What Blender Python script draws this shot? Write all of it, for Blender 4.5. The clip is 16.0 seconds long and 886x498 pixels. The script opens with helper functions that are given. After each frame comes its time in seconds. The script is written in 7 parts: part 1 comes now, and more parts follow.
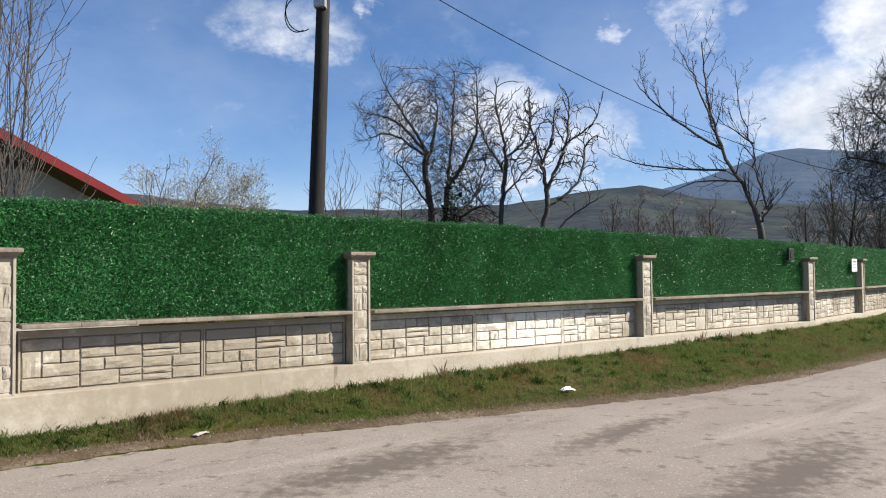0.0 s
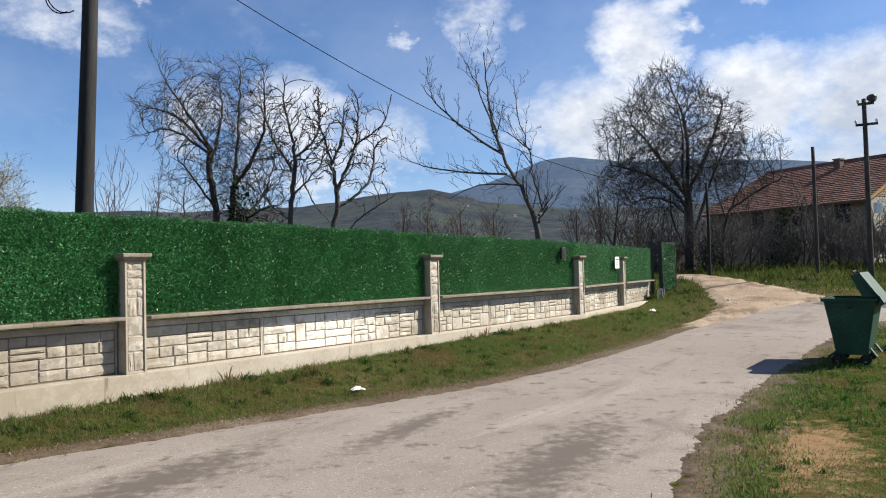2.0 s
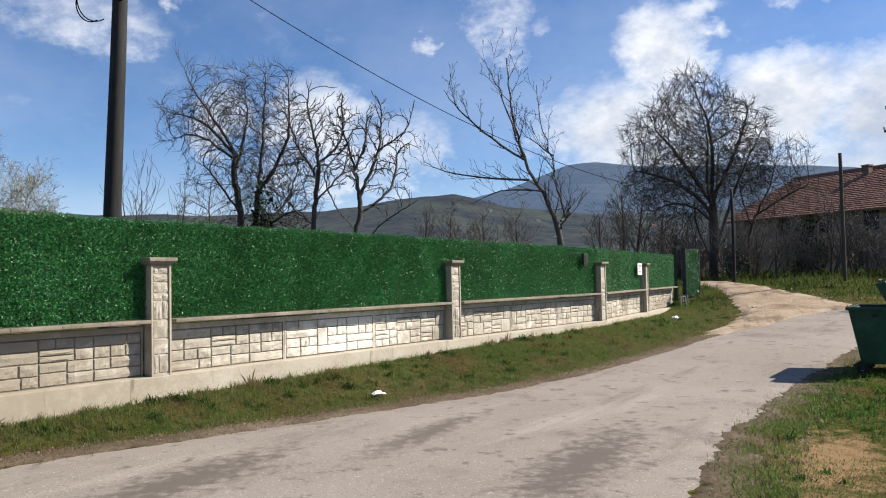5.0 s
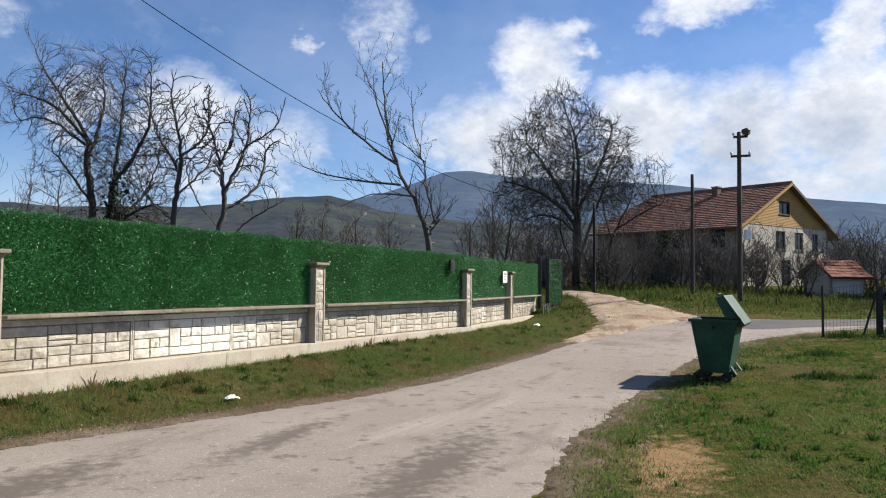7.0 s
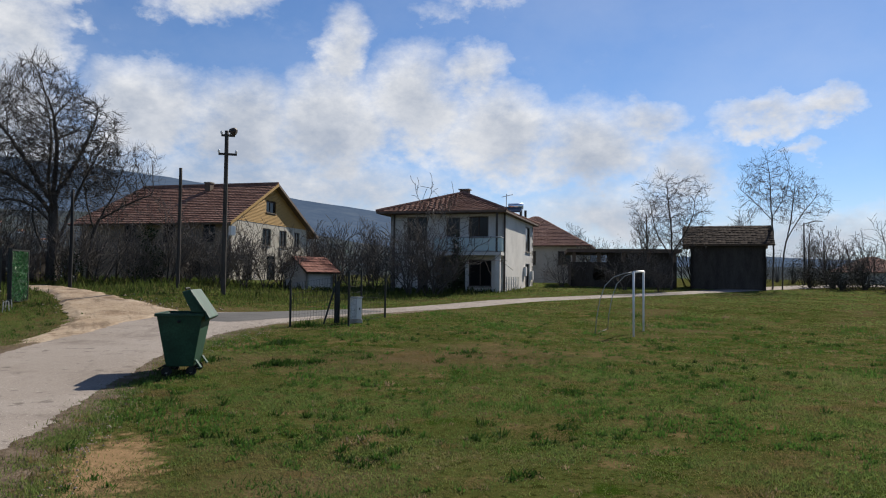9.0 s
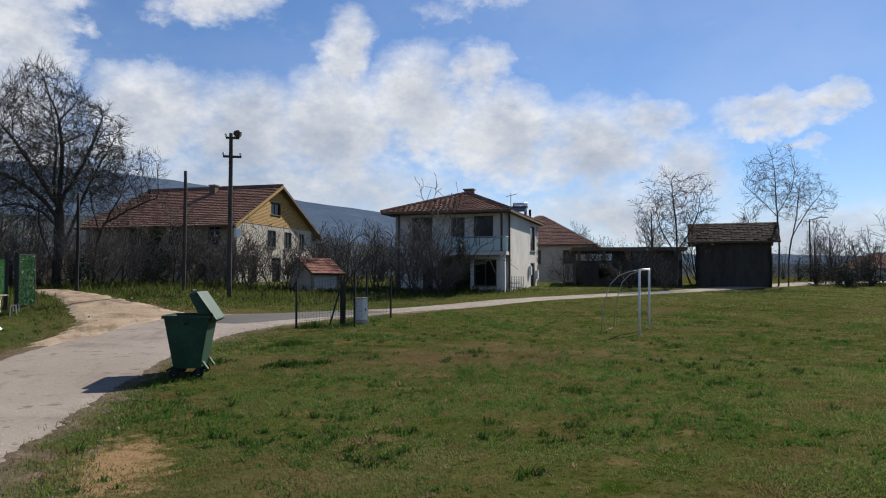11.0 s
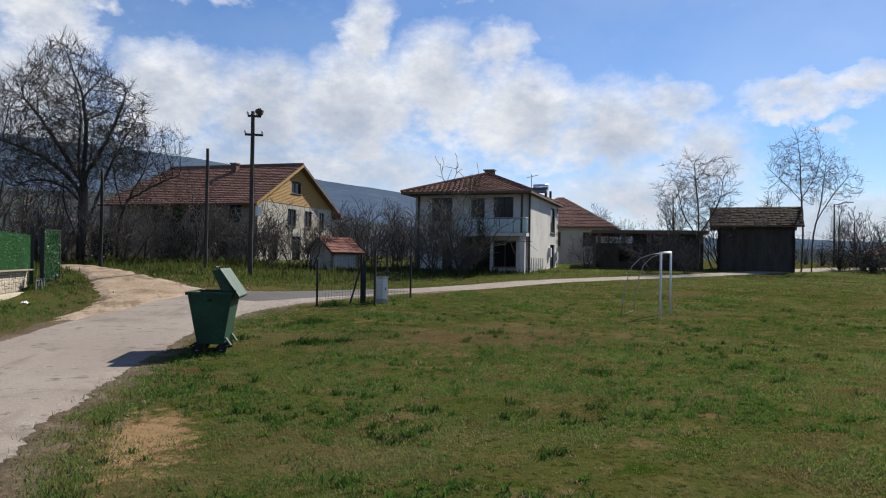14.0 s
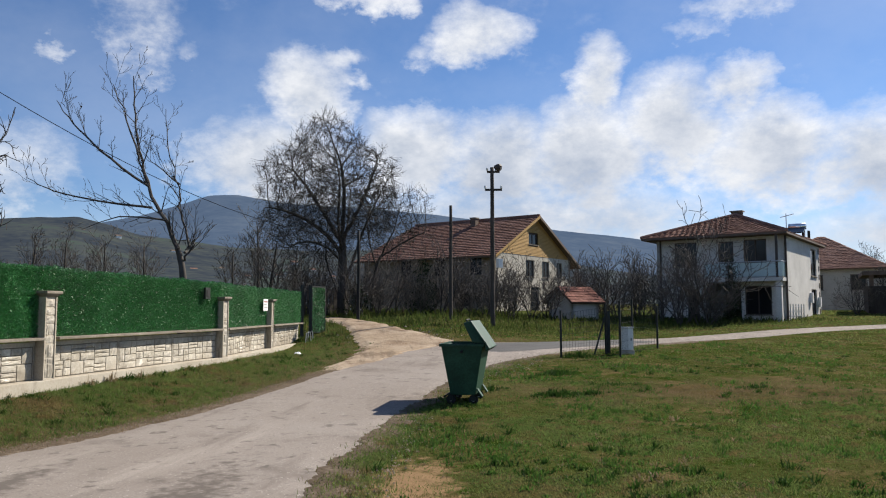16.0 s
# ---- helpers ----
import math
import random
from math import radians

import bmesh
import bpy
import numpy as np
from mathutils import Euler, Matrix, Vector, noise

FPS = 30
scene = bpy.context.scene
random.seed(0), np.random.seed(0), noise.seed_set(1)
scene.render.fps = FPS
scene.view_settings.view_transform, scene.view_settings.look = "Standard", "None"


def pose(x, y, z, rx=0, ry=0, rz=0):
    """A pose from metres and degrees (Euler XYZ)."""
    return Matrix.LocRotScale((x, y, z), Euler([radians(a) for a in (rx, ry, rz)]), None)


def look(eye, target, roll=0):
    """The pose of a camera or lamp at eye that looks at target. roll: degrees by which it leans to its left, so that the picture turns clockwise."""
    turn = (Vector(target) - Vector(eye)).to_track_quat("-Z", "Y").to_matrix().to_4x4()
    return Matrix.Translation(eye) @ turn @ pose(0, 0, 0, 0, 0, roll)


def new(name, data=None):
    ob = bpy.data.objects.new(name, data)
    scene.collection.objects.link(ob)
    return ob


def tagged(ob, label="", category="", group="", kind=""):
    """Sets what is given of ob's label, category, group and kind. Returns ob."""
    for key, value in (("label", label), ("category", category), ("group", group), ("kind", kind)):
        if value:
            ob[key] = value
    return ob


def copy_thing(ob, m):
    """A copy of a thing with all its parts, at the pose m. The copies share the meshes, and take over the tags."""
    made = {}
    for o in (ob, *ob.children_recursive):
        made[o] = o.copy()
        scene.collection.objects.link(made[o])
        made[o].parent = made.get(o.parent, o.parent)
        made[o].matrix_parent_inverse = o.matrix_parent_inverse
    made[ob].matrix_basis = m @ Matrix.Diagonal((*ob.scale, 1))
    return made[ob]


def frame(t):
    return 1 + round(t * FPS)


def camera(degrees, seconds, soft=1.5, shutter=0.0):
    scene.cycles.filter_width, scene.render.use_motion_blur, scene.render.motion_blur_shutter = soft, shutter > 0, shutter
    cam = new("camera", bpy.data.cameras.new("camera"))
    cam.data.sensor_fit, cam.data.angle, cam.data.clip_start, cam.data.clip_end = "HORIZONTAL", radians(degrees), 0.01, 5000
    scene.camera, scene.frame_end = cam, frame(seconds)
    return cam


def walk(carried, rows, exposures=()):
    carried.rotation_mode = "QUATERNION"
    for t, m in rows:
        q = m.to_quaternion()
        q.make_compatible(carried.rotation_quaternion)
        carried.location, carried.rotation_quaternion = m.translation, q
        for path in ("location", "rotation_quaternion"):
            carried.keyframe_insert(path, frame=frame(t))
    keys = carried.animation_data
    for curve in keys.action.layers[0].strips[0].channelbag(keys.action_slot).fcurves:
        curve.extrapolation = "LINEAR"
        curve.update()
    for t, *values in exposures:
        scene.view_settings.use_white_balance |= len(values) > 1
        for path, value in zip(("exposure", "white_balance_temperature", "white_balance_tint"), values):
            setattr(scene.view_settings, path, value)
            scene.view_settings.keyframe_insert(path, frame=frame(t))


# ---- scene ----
cam = camera(60.0, 16.0, soft=1.1)
PATH = [
    (0, (0.271, 0.115, 1.732), (0.043, 2.101, 1.799), -0.6),
    (0.5, (0.307, 0.15, 1.72), (0.312, 2.149, 1.775), -1.0),
    (1, (0.417, 0.128, 1.713), (0.594, 2.12, 1.766), -1.0),
    (1.5, (0.326, 0.212, 1.68), (0.621, 2.189, 1.742), -1.4),
    (2, (0.334, 0.189, 1.69), (0.64, 2.164, 1.754), -1.6),
    (2.5, (0.316, 0.164, 1.698), (0.604, 2.142, 1.767), -1.2),
    (3, (0.307, 0.17, 1.704), (0.564, 2.153, 1.774), -0.6),
    (3.5, (0.387, 0.142, 1.702), (0.614, 2.128, 1.776), -0.7),
    (4, (0.35, 0.156, 1.695), (0.59, 2.14, 1.77), -1.1),
    (6.3, (0.361, 0.061, 1.715), (0.634, 2.041, 1.796), -0.8),
    (6.5, (0.403, 0.12, 1.705), (0.723, 2.093, 1.779), -0.4),
    (7, (0.503, 0.166, 1.704), (1.071, 2.082, 1.79), 0.5),
    (7.5, (0.588, 0.066, 1.692), (1.534, 1.826, 1.773), 1.5),
    (8, (0.723, -0.013, 1.704), (2.053, 1.48, 1.777), 1.9),
    (8.5, (0.804, -0.134, 1.728), (2.337, 1.148, 1.812), 1.1),
    (9, (0.862, -0.12, 1.714), (2.455, 1.088, 1.797), 0.6),
    (9.2, (0.849, -0.126, 1.702), (2.452, 1.067, 1.781), 0.5),
    (11.5, (0.843, -0.119, 1.705), (2.422, 1.105, 1.79), 0.1),
    (12, (0.835, -0.148, 1.718), (2.411, 1.081, 1.801), 0.3),
    (12.5, (0.84, -0.116, 1.695), (2.417, 1.113, 1.761), 0.6),
    (13, (0.828, -0.14, 1.689), (2.408, 1.086, 1.725), 0.6),
    (13.5, (0.838, -0.097, 1.693), (2.416, 1.132, 1.714), 0.7),
    (14, (0.822, -0.065, 1.691), (2.378, 1.191, 1.724), 0.8),
    (14.5, (0.814, 0.008, 1.699), (2.321, 1.321, 1.761), 0.6),
    (15, (0.758, 0.006, 1.704), (2.169, 1.42, 1.801), 0.5),
    (15.5, (0.736, 0.013, 1.726), (2.021, 1.541, 1.852), 0.2),
    (16, (0.709, 0.08, 1.718), (1.813, 1.741, 1.876), -0.1),
]
EXPOSURES = [(0, 0.84), (0.5, 0.70), (1.2, 0.70), (2.0, 0.80), (4.2, 0.80), (6.5, 0.82), (7.0, 0.78), (7.5, 0.64), (8.5, 0.42), (9.0, 0.40), (11.5, 0.44), (12.5, 0.50), (14.5, 0.54), (15.2, 0.57), (16.0, 0.60)]
walk(cam, [(t, look(eye, target, roll)) for t, eye, target, roll in PATH], EXPOSURES)

# ---------------------------------------------------------------- light
SUN_HEADING, SUN_HEIGHT = 86.0, 37.0        # degrees from +y towards +x, and above the horizon
to_sun = Vector((math.sin(radians(SUN_HEADING)) * math.cos(radians(SUN_HEIGHT)),
                 math.cos(radians(SUN_HEADING)) * math.cos(radians(SUN_HEIGHT)), math.sin(radians(SUN_HEIGHT))))
sun = new("sun", bpy.data.lights.new("sun", "SUN"))
sun.data.energy, sun.data.angle, sun.data.color = 5.0, radians(0.6), (1.0, 0.92, 0.80)
sun.matrix_world = look((0, 0, 60), Vector((0, 0, 60)) - to_sun)

world = bpy.data.worlds.new("sky")
scene.world = world
world.use_nodes = True
WN, WL = world.node_tree.nodes, world.node_tree.links
WN.clear()


def wn(kind, **sockets):
    n = WN.new(kind)
    for k, v in sockets.items():
        n.inputs[int(k[1:]) if k[0] == "i" and k[1:].isdigit() else k].default_value = v
    return n


def wmath(op, a, b=None, c=None):
    n = WN.new("ShaderNodeMath")
    n.operation = op
    for i, v in enumerate((a, b, c)):
        if v is None:
            continue
        if isinstance(v, (int, float)):
            n.inputs[i].default_value = v
        else:
            WL.new(v, n.inputs[i])
    return n.outputs[0]


def build_sky():
    sky = WN.new("ShaderNodeTexSky")
    sky.sky_type, sky.sun_disc = "NISHITA", False
    sky.sun_elevation, sky.sun_rotation = radians(SUN_HEIGHT), radians(SUN_HEADING)
    sky.air_density, sky.dust_density, sky.ozone_density, sky.altitude = 1.0, 0.15, 5.0, 900
    tc = WN.new("ShaderNodeTexCoord")
    sep = WN.new("ShaderNodeSeparateXYZ")
    WL.new(tc.outputs["Generated"], sep.inputs[0])
    # heading and height above the horizon, in degrees, pushed about by noise
    h = wmath("MULTIPLY", wmath("ARCTAN2", sep.outputs[0], sep.outputs[1]), 57.2958)
    e = wmath("MULTIPLY", wmath("ARCSINE", sep.outputs[2]), 57.2958)
    comb = WN.new("ShaderNodeCombineXYZ")
    WL.new(wmath("MULTIPLY", h, 0.1), comb.inputs[0])
    WL.new(wmath("MULTIPLY", e, 0.15), comb.inputs[1])

    def nz(scale, detail, rough=0.6, off=0.0):
        n = WN.new("ShaderNodeTexNoise")
        n.inputs["Scale"].default_value, n.inputs["Detail"].default_value, n.inputs["Roughness"].default_value = scale, detail, rough
        m = WN.new("ShaderNodeVectorMath")
        m.operation = "ADD"
        m.inputs[1].default_value = (off, off * 0.7, off * 1.3)
        WL.new(comb.outputs[0], m.inputs[0])
        WL.new(m.outputs[0], n.inputs["Vector"])
        return n.outputs[0]

    big, fine, soft = nz(1.3, 8, 0.6, 3.1), nz(2.6, 9, 0.62, 9.7), nz(0.9, 5, 0.55, 21.0)
    curl, veil = nz(6.0, 9, 0.66, 33.0), nz(0.45, 7, 0.6, 47.0)
    hh = wmath("ADD", h, wmath("MULTIPLY", wmath("SUBTRACT", big, 0.5), 7.0))
    ee = wmath("ADD", e, wmath("MULTIPLY", wmath("SUBTRACT", fine, 0.5), 6.0))
    # cumulus: heading, height, half width, half height, fullness
    clouds = [(-18, 17.5, 6.0, 3.2, 0.5), (-12, 20.5, 2.0, 1.6, 0.6), (-9, 11.5, 3.2, 3.2, 0.75), (-2, 11.5, 5.0, 4.2, 0.95), (5, 10, 6.0, 3.0, 0.6), (6.3, 17.2, 1.3, 1.0, 0.6), (1, 8, 10, 2.4, 0.7),
              (12, 19.5, 3.8, 4.4, 0.55), (15.5, 17.4, 1.4, 1.2, 0.5), (16.5, 11, 4.0, 3.6, 0.7), (23.5, 15.5, 4.6, 4.2, 1.15), (21, 10.5, 7.0, 4.8, 1.15), (26.3, 17.5, 2.4, 1.8, 0.9), (28.5, 23, 4.6, 2.0, 0.8),
              (31, 11.5, 6.0, 4.6, 1.2), (38, 10.5, 6.5, 5.0, 1.2), (36.3, 20.0, 4.4, 3.0, 0.95), (32.6, 18.6, 1.8, 1.4, 0.5), (44.8, 16.2, 2.6, 4.2, 1.1), (44.5, 11.0, 6.0, 5.8, 1.25), (50.5, 13.0, 5.0, 5.2, 1.2),
              (55.0, 15.2, 2.6, 3.0, 0.95), (57, 10.5, 6.5, 5.2, 1.2), (63.5, 9.5, 5.5, 4.6, 1.1), (67.5, 11.4, 3.6, 2.2, 0.95), (70.5, 8.0, 5.0, 3.4, 0.95), (75.5, 11.6, 4.6, 1.9, 0.95), (79.0, 12.4, 2.6, 1.5, 0.9),
              (78.3, 9.0, 1.4, 1.0, 0.75), (55.5, 20.6, 4.4, 1.9, 0.60), (52, 19.2, 3.0, 1.2, 0.45), (80, 3.2, 12, 2.4, 0.85), (66, 4.8, 10, 3.2, 0.9), (40, 6.5, 22, 3.6, 0.95), (88, 6.0, 5, 1.2, 0.6),
              (108, 12, 14, 4, 0.7), (150, 20, 16, 6, 0.7), (-120, 16, 18, 5, 0.7), (-60, 14, 14, 4, 0.6)]
    field = None
    for h0, e0, rx, ry, full in clouds:
        a = wmath("POWER", wmath("ABSOLUTE", wmath("MULTIPLY", wmath("SUBTRACT", hh, h0), 1 / rx)), 2.0)
        b = wmath("POWER", wmath("ABSOLUTE", wmath("MULTIPLY", wmath("SUBTRACT", ee, e0), 1 / ry)), 2.0)
        one = wmath("MULTIPLY", wmath("MAXIMUM", wmath("SUBTRACT", 1.0, wmath("ADD", a, b)), 0.0), full)
        field = one if field is None else wmath("SMOOTH_MAX", field, one, 0.12)
    dense = wmath("ADD", field, wmath("ADD", wmath("MULTIPLY", wmath("SUBTRACT", fine, 0.5), 1.15), wmath("MULTIPLY", wmath("SUBTRACT", curl, 0.5), 0.65)))
    ramp = WN.new("ShaderNodeMapRange")
    ramp.interpolation_type = "SMOOTHSTEP"
    ramp.inputs["From Min"].default_value, ramp.inputs["From Max"].default_value = 0.02, 1.15
    WL.new(dense, ramp.inputs["Value"])
    gate_ = wmath("MULTIPLY", ramp.outputs[0], wmath("MINIMUM", wmath("MULTIPLY", field, 5.0), 1.0))
    thin = WN.new("ShaderNodeMapRange")
    thin.inputs["From Min"].default_value, thin.inputs["From Max"].default_value = 0.42, 0.75
    thin.inputs["To Max"].default_value = 0.15
    WL.new(veil, thin.inputs["Value"])
    gate_ = wmath("MAXIMUM", gate_, thin.outputs[0])
    # thick parts grey-blue below, thin edges and heads white
    shade = WN.new("ShaderNodeMapRange")
    shade.inputs["From Min"].default_value, shade.inputs["From Max"].default_value = 0.21, 0.55
    lump = wmath("ADD", wmath("MULTIPLY", soft, 0.45), wmath("ADD", wmath("MULTIPLY", fine, 0.30), wmath("MULTIPLY", curl, 0.25)))
    WL.new(wmath("SUBTRACT", wmath("ADD", lump, wmath("MULTIPLY", e, 0.006)), wmath("MULTIPLY", field, 0.25)), shade.inputs["Value"])
    tone = WN.new("ShaderNodeMix")
    tone.data_type = "RGBA"
    tone.inputs["A"].default_value, tone.inputs["B"].default_value = (4.7, 5.3, 6.4, 1), (9.9, 9.95, 10.1, 1)
    WL.new(shade.outputs[0], tone.inputs["Factor"])
    mix = WN.new("ShaderNodeMix")
    mix.data_type = "RGBA"
    WL.new(gate_, mix.inputs["Factor"])
    deep = WN.new("ShaderNodeMix")
    deep.data_type, deep.blend_type = "RGBA", "MULTIPLY"
    deep.inputs["Factor"].default_value, deep.inputs["B"].default_value = 1.0, (0.95, 1.02, 1.13, 1)
    WL.new(sky.outputs[0], deep.inputs["A"])
    low = WN.new("ShaderNodeMapRange")
    low.interpolation_type = "SMOOTHSTEP"
    low.inputs["From Min"].default_value, low.inputs["From Max"].default_value = 9.0, 0.0
    low.inputs["To Max"].default_value = 0.5
    WL.new(e, low.inputs["Value"])
    haze = WN.new("ShaderNodeMix")
    haze.data_type = "RGBA"
    haze.inputs["B"].default_value = (7.2, 7.9, 8.8, 1)
    WL.new(low.outputs[0], haze.inputs["Factor"])
    WL.new(deep.outputs["Result"], haze.inputs["A"])
    WL.new(haze.outputs["Result"], mix.inputs["A"])
    WL.new(tone.outputs["Result"], mix.inputs["B"])
    bg, out = wn("ShaderNodeBackground", Strength=0.068), WN.new("ShaderNodeOutputWorld")
    WL.new(mix.outputs["Result"], bg.inputs["Color"])
    WL.new(bg.outputs[0], out.inputs[0])


build_sky()
scene.view_settings.exposure = 0.0

# ---------------------------------------------------------------- materials


TONE = 0.78


def toned(c):
    """All but white surfaces a little darker."""
    return tuple(c) if min(c) > 0.6 else tuple(v * TONE for v in c)


def material(name, colours, scale=8.0, rough=0.85, metal=0.0, bump=0.3, fine=None, detail=6, spread=0.0, island=False, spec=0.35, glow=None, stretch=None, world_space=True, bump_dist=0.01):
    """Noise-mixed colours at two scales with relief. colours: two to four linear colours."""
    colours = [toned(c) for c in colours]
    m = bpy.data.materials.new(name)
    m.use_nodes = True
    N, L = m.node_tree.nodes, m.node_tree.links
    b = N["Principled BSDF"]
    b.inputs["Roughness"].default_value, b.inputs["Metallic"].default_value = rough, metal
    b.inputs["Specular IOR Level"].default_value = spec
    tc = N.new("ShaderNodeNewGeometry" if world_space else "ShaderNodeTexCoord")
    src = tc.outputs["Position" if world_space else "Object"]
    if stretch:
        mp = N.new("ShaderNodeMapping")
        mp.inputs["Scale"].default_value = stretch
        L.new(src, mp.inputs[0])
        src = mp.outputs[0]

    def nz(s, d):
        n = N.new("ShaderNodeTexNoise")
        n.inputs["Scale"].default_value, n.inputs["Detail"].default_value, n.inputs["Roughness"].default_value = s, d, 0.65
        L.new(src, n.inputs["Vector"])
        return n.outputs[0]

    big, small = nz(scale, detail), nz(fine or scale * 9, 5)
    add = N.new("ShaderNodeMix")
    add.inputs[0].default_value = 0.42
    L.new(big, add.inputs[2])
    L.new(small, add.inputs[3])
    ramp = N.new("ShaderNodeValToRGB")
    el = ramp.color_ramp.elements
    n = len(colours)
    el[0].position, el[1].position = 0.36, 0.64
    el[0].color, el[1].color = (*colours[0], 1), (*colours[-1], 1)
    for i, c in enumerate(colours[1:-1]):
        e = el.new(0.36 + 0.28 * (i + 1) / (n - 1))
        e.color = (*c, 1)
    L.new(add.outputs[0], ramp.inputs[0])
    colour = ramp.outputs[0]
    if spread:
        info = N.new("ShaderNodeNewGeometry" if island else "ShaderNodeObjectInfo")
        hsv = N.new("ShaderNodeHueSaturation")
        mr = N.new("ShaderNodeMapRange")
        mr.inputs["To Min"].default_value, mr.inputs["To Max"].default_value = 1 - spread, 1 + spread
        L.new(info.outputs["Random Per Island" if island else "Random"], mr.inputs["Value"])
        L.new(mr.outputs[0], hsv.inputs["Value"])
        L.new(colour, hsv.inputs["Color"])
        colour = hsv.outputs[0]
    L.new(colour, b.inputs["Base Color"])
    if bump:
        bp = N.new("ShaderNodeBump")
        bp.inputs["Strength"].default_value, bp.inputs["Distance"].default_value = bump, bump_dist
        L.new(add.outputs[0], bp.inputs["Height"])
        L.new(bp.outputs[0], b.inputs["Normal"])
    if glow:
        b.inputs["Emission Color"].default_value = (*glow[:3], 1)
        b.inputs["Emission Strength"].default_value = glow[3]
    return m


def blend(m, colour, scale, lo, hi, stretch=None, where=None, seed=0.0, turn=None):
    """Lay blotches of another colour over a material: noise between lo and hi. where: x, y, radius x, radius y of one patch."""
    N, L = m.node_tree.nodes, m.node_tree.links
    b = N["Principled BSDF"]
    old = b.inputs["Base Color"].links[0].from_socket
    g = N.new("ShaderNodeNewGeometry")
    mp = N.new("ShaderNodeMapping")
    mp.inputs["Scale"].default_value = stretch or (1, 1, 1)
    mp.inputs["Location"].default_value = (seed, seed * 0.3, 0)
    if turn is not None:        # long streaks in one direction
        mp.vector_type = "TEXTURE"
        mp.inputs["Rotation"].default_value = (0, 0, radians(turn))
    L.new(g.outputs["Position"], mp.inputs[0])
    n = N.new("ShaderNodeTexNoise")
    n.inputs["Scale"].default_value, n.inputs["Detail"].default_value, n.inputs["Roughness"].default_value = scale, 7, 0.65
    L.new(mp.outputs[0], n.inputs["Vector"])
    value = n.outputs[0]
    if where:
        x, y, rx, ry = where
        mw = N.new("ShaderNodeMapping")
        mw.vector_type = "TEXTURE"
        mw.inputs["Location"].default_value, mw.inputs["Scale"].default_value = (x, y, 0), (rx, ry, 1e6)
        mw.inputs["Rotation"].default_value = (0, 0, radians(55))
        L.new(g.outputs["Position"], mw.inputs[0])
        ln = N.new("ShaderNodeVectorMath")
        ln.operation = "LENGTH"
        L.new(mw.outputs[0], ln.inputs[0])
        ma = N.new("ShaderNodeMath")
        ma.operation = "MULTIPLY_ADD"
        L.new(ln.outputs["Value"], ma.inputs[0])
        ma.inputs[1].default_value = -0.35
        L.new(value, ma.inputs[2])
        value = ma.outputs[0]
    mr = N.new("ShaderNodeMapRange")
    mr.interpolation_type = "SMOOTHSTEP"
    mr.inputs["From Min"].default_value, mr.inputs["From Max"].default_value = lo, hi
    L.new(value, mr.inputs["Value"])
    mx = N.new("ShaderNodeMix")
    mx.data_type = "RGBA"
    L.new(mr.outputs[0], mx.inputs["Factor"])
    L.new(old, mx.inputs["A"])
    mx.inputs["B"].default_value = (*toned(colour), 1)
    L.new(mx.outputs["Result"], b.inputs["Base Color"])
    return m


M = {}
M["ground"] = material("meadow_soil", [(0.048, 0.058, 0.016), (0.070, 0.080, 0.022), (0.088, 0.092, 0.028), (0.13, 0.10, 0.048)], 0.5, 1.0, bump=1.0, fine=14, bump_dist=0.06, spec=0.0)
blend(M["ground"], (0.032, 0.060, 0.007), 1.3, 0.50, 0.64, seed=31.0)
blend(M["ground"], (0.17, 0.125, 0.058), 1.1, 0.53, 0.66, seed=37.0)
blend(M["ground"], (0.034, 0.040, 0.009), 9.0, 0.52, 0.62, seed=41.0)
blend(M["ground"], (0.13, 0.10, 0.05), 0.24, 0.52, 0.70, seed=4.0)
blend(M["ground"], (0.32, 0.21, 0.115), 4.0, 0.08, 0.36, where=(4.65, 6.65, 1.45, 0.50))
M["asphalt"] = material("worn_asphalt", [(0.295, 0.252, 0.216), (0.345, 0.30, 0.262), (0.395, 0.35, 0.31)], 0.30, 0.94, bump=0.8, fine=60, bump_dist=0.012, spec=0.12)
blend(M["asphalt"], (0.23, 0.195, 0.168), 0.55, 0.54, 0.70, seed=2.0)
blend(M["asphalt"], (0.26, 0.222, 0.192), 1.0, 0.56, 0.70, stretch=(4.0, 0.7, 1), seed=13.0, turn=48)
blend(M["asphalt"], (0.45, 0.395, 0.345), 1.0, 0.55, 0.74, stretch=(8.0, 0.8, 1), seed=21.0, turn=46)
blend(M["asphalt"], (0.20, 0.175, 0.155), 45, 0.57, 0.64, seed=5.0)
blend(M["asphalt"], (0.62, 0.57, 0.52), 38, 0.60, 0.66, seed=8.0)
blend(M["asphalt"], (0.19, 0.165, 0.145), 3.4, 0.57, 0.67, seed=11.0)
blend(M["asphalt"], (0.17, 0.145, 0.125), 7.0, 0.10, 0.42, where=(-1.1, 7.0, 1.7, 0.45))
blend(M["asphalt"], (0.17, 0.145, 0.125), 7.0, 0.12, 0.44, where=(2.4, 6.9, 2.4, 0.50))
blend(M["asphalt"], (0.18, 0.155, 0.135), 7.0, 0.14, 0.46, where=(1.2, 8.6, 1.8, 0.32))
M["edge_soil"] = material("road_edge_soil", [(0.085, 0.062, 0.041), (0.145, 0.108, 0.074), (0.25, 0.20, 0.15)], 1.4, 0.97, bump=1.0, fine=16, bump_dist=0.04, spec=0.1)
M["side_asphalt"] = material("dark_asphalt", [(0.075, 0.073, 0.072), (0.12, 0.115, 0.112)], 0.8, 0.9, bump=0.5, fine=50)
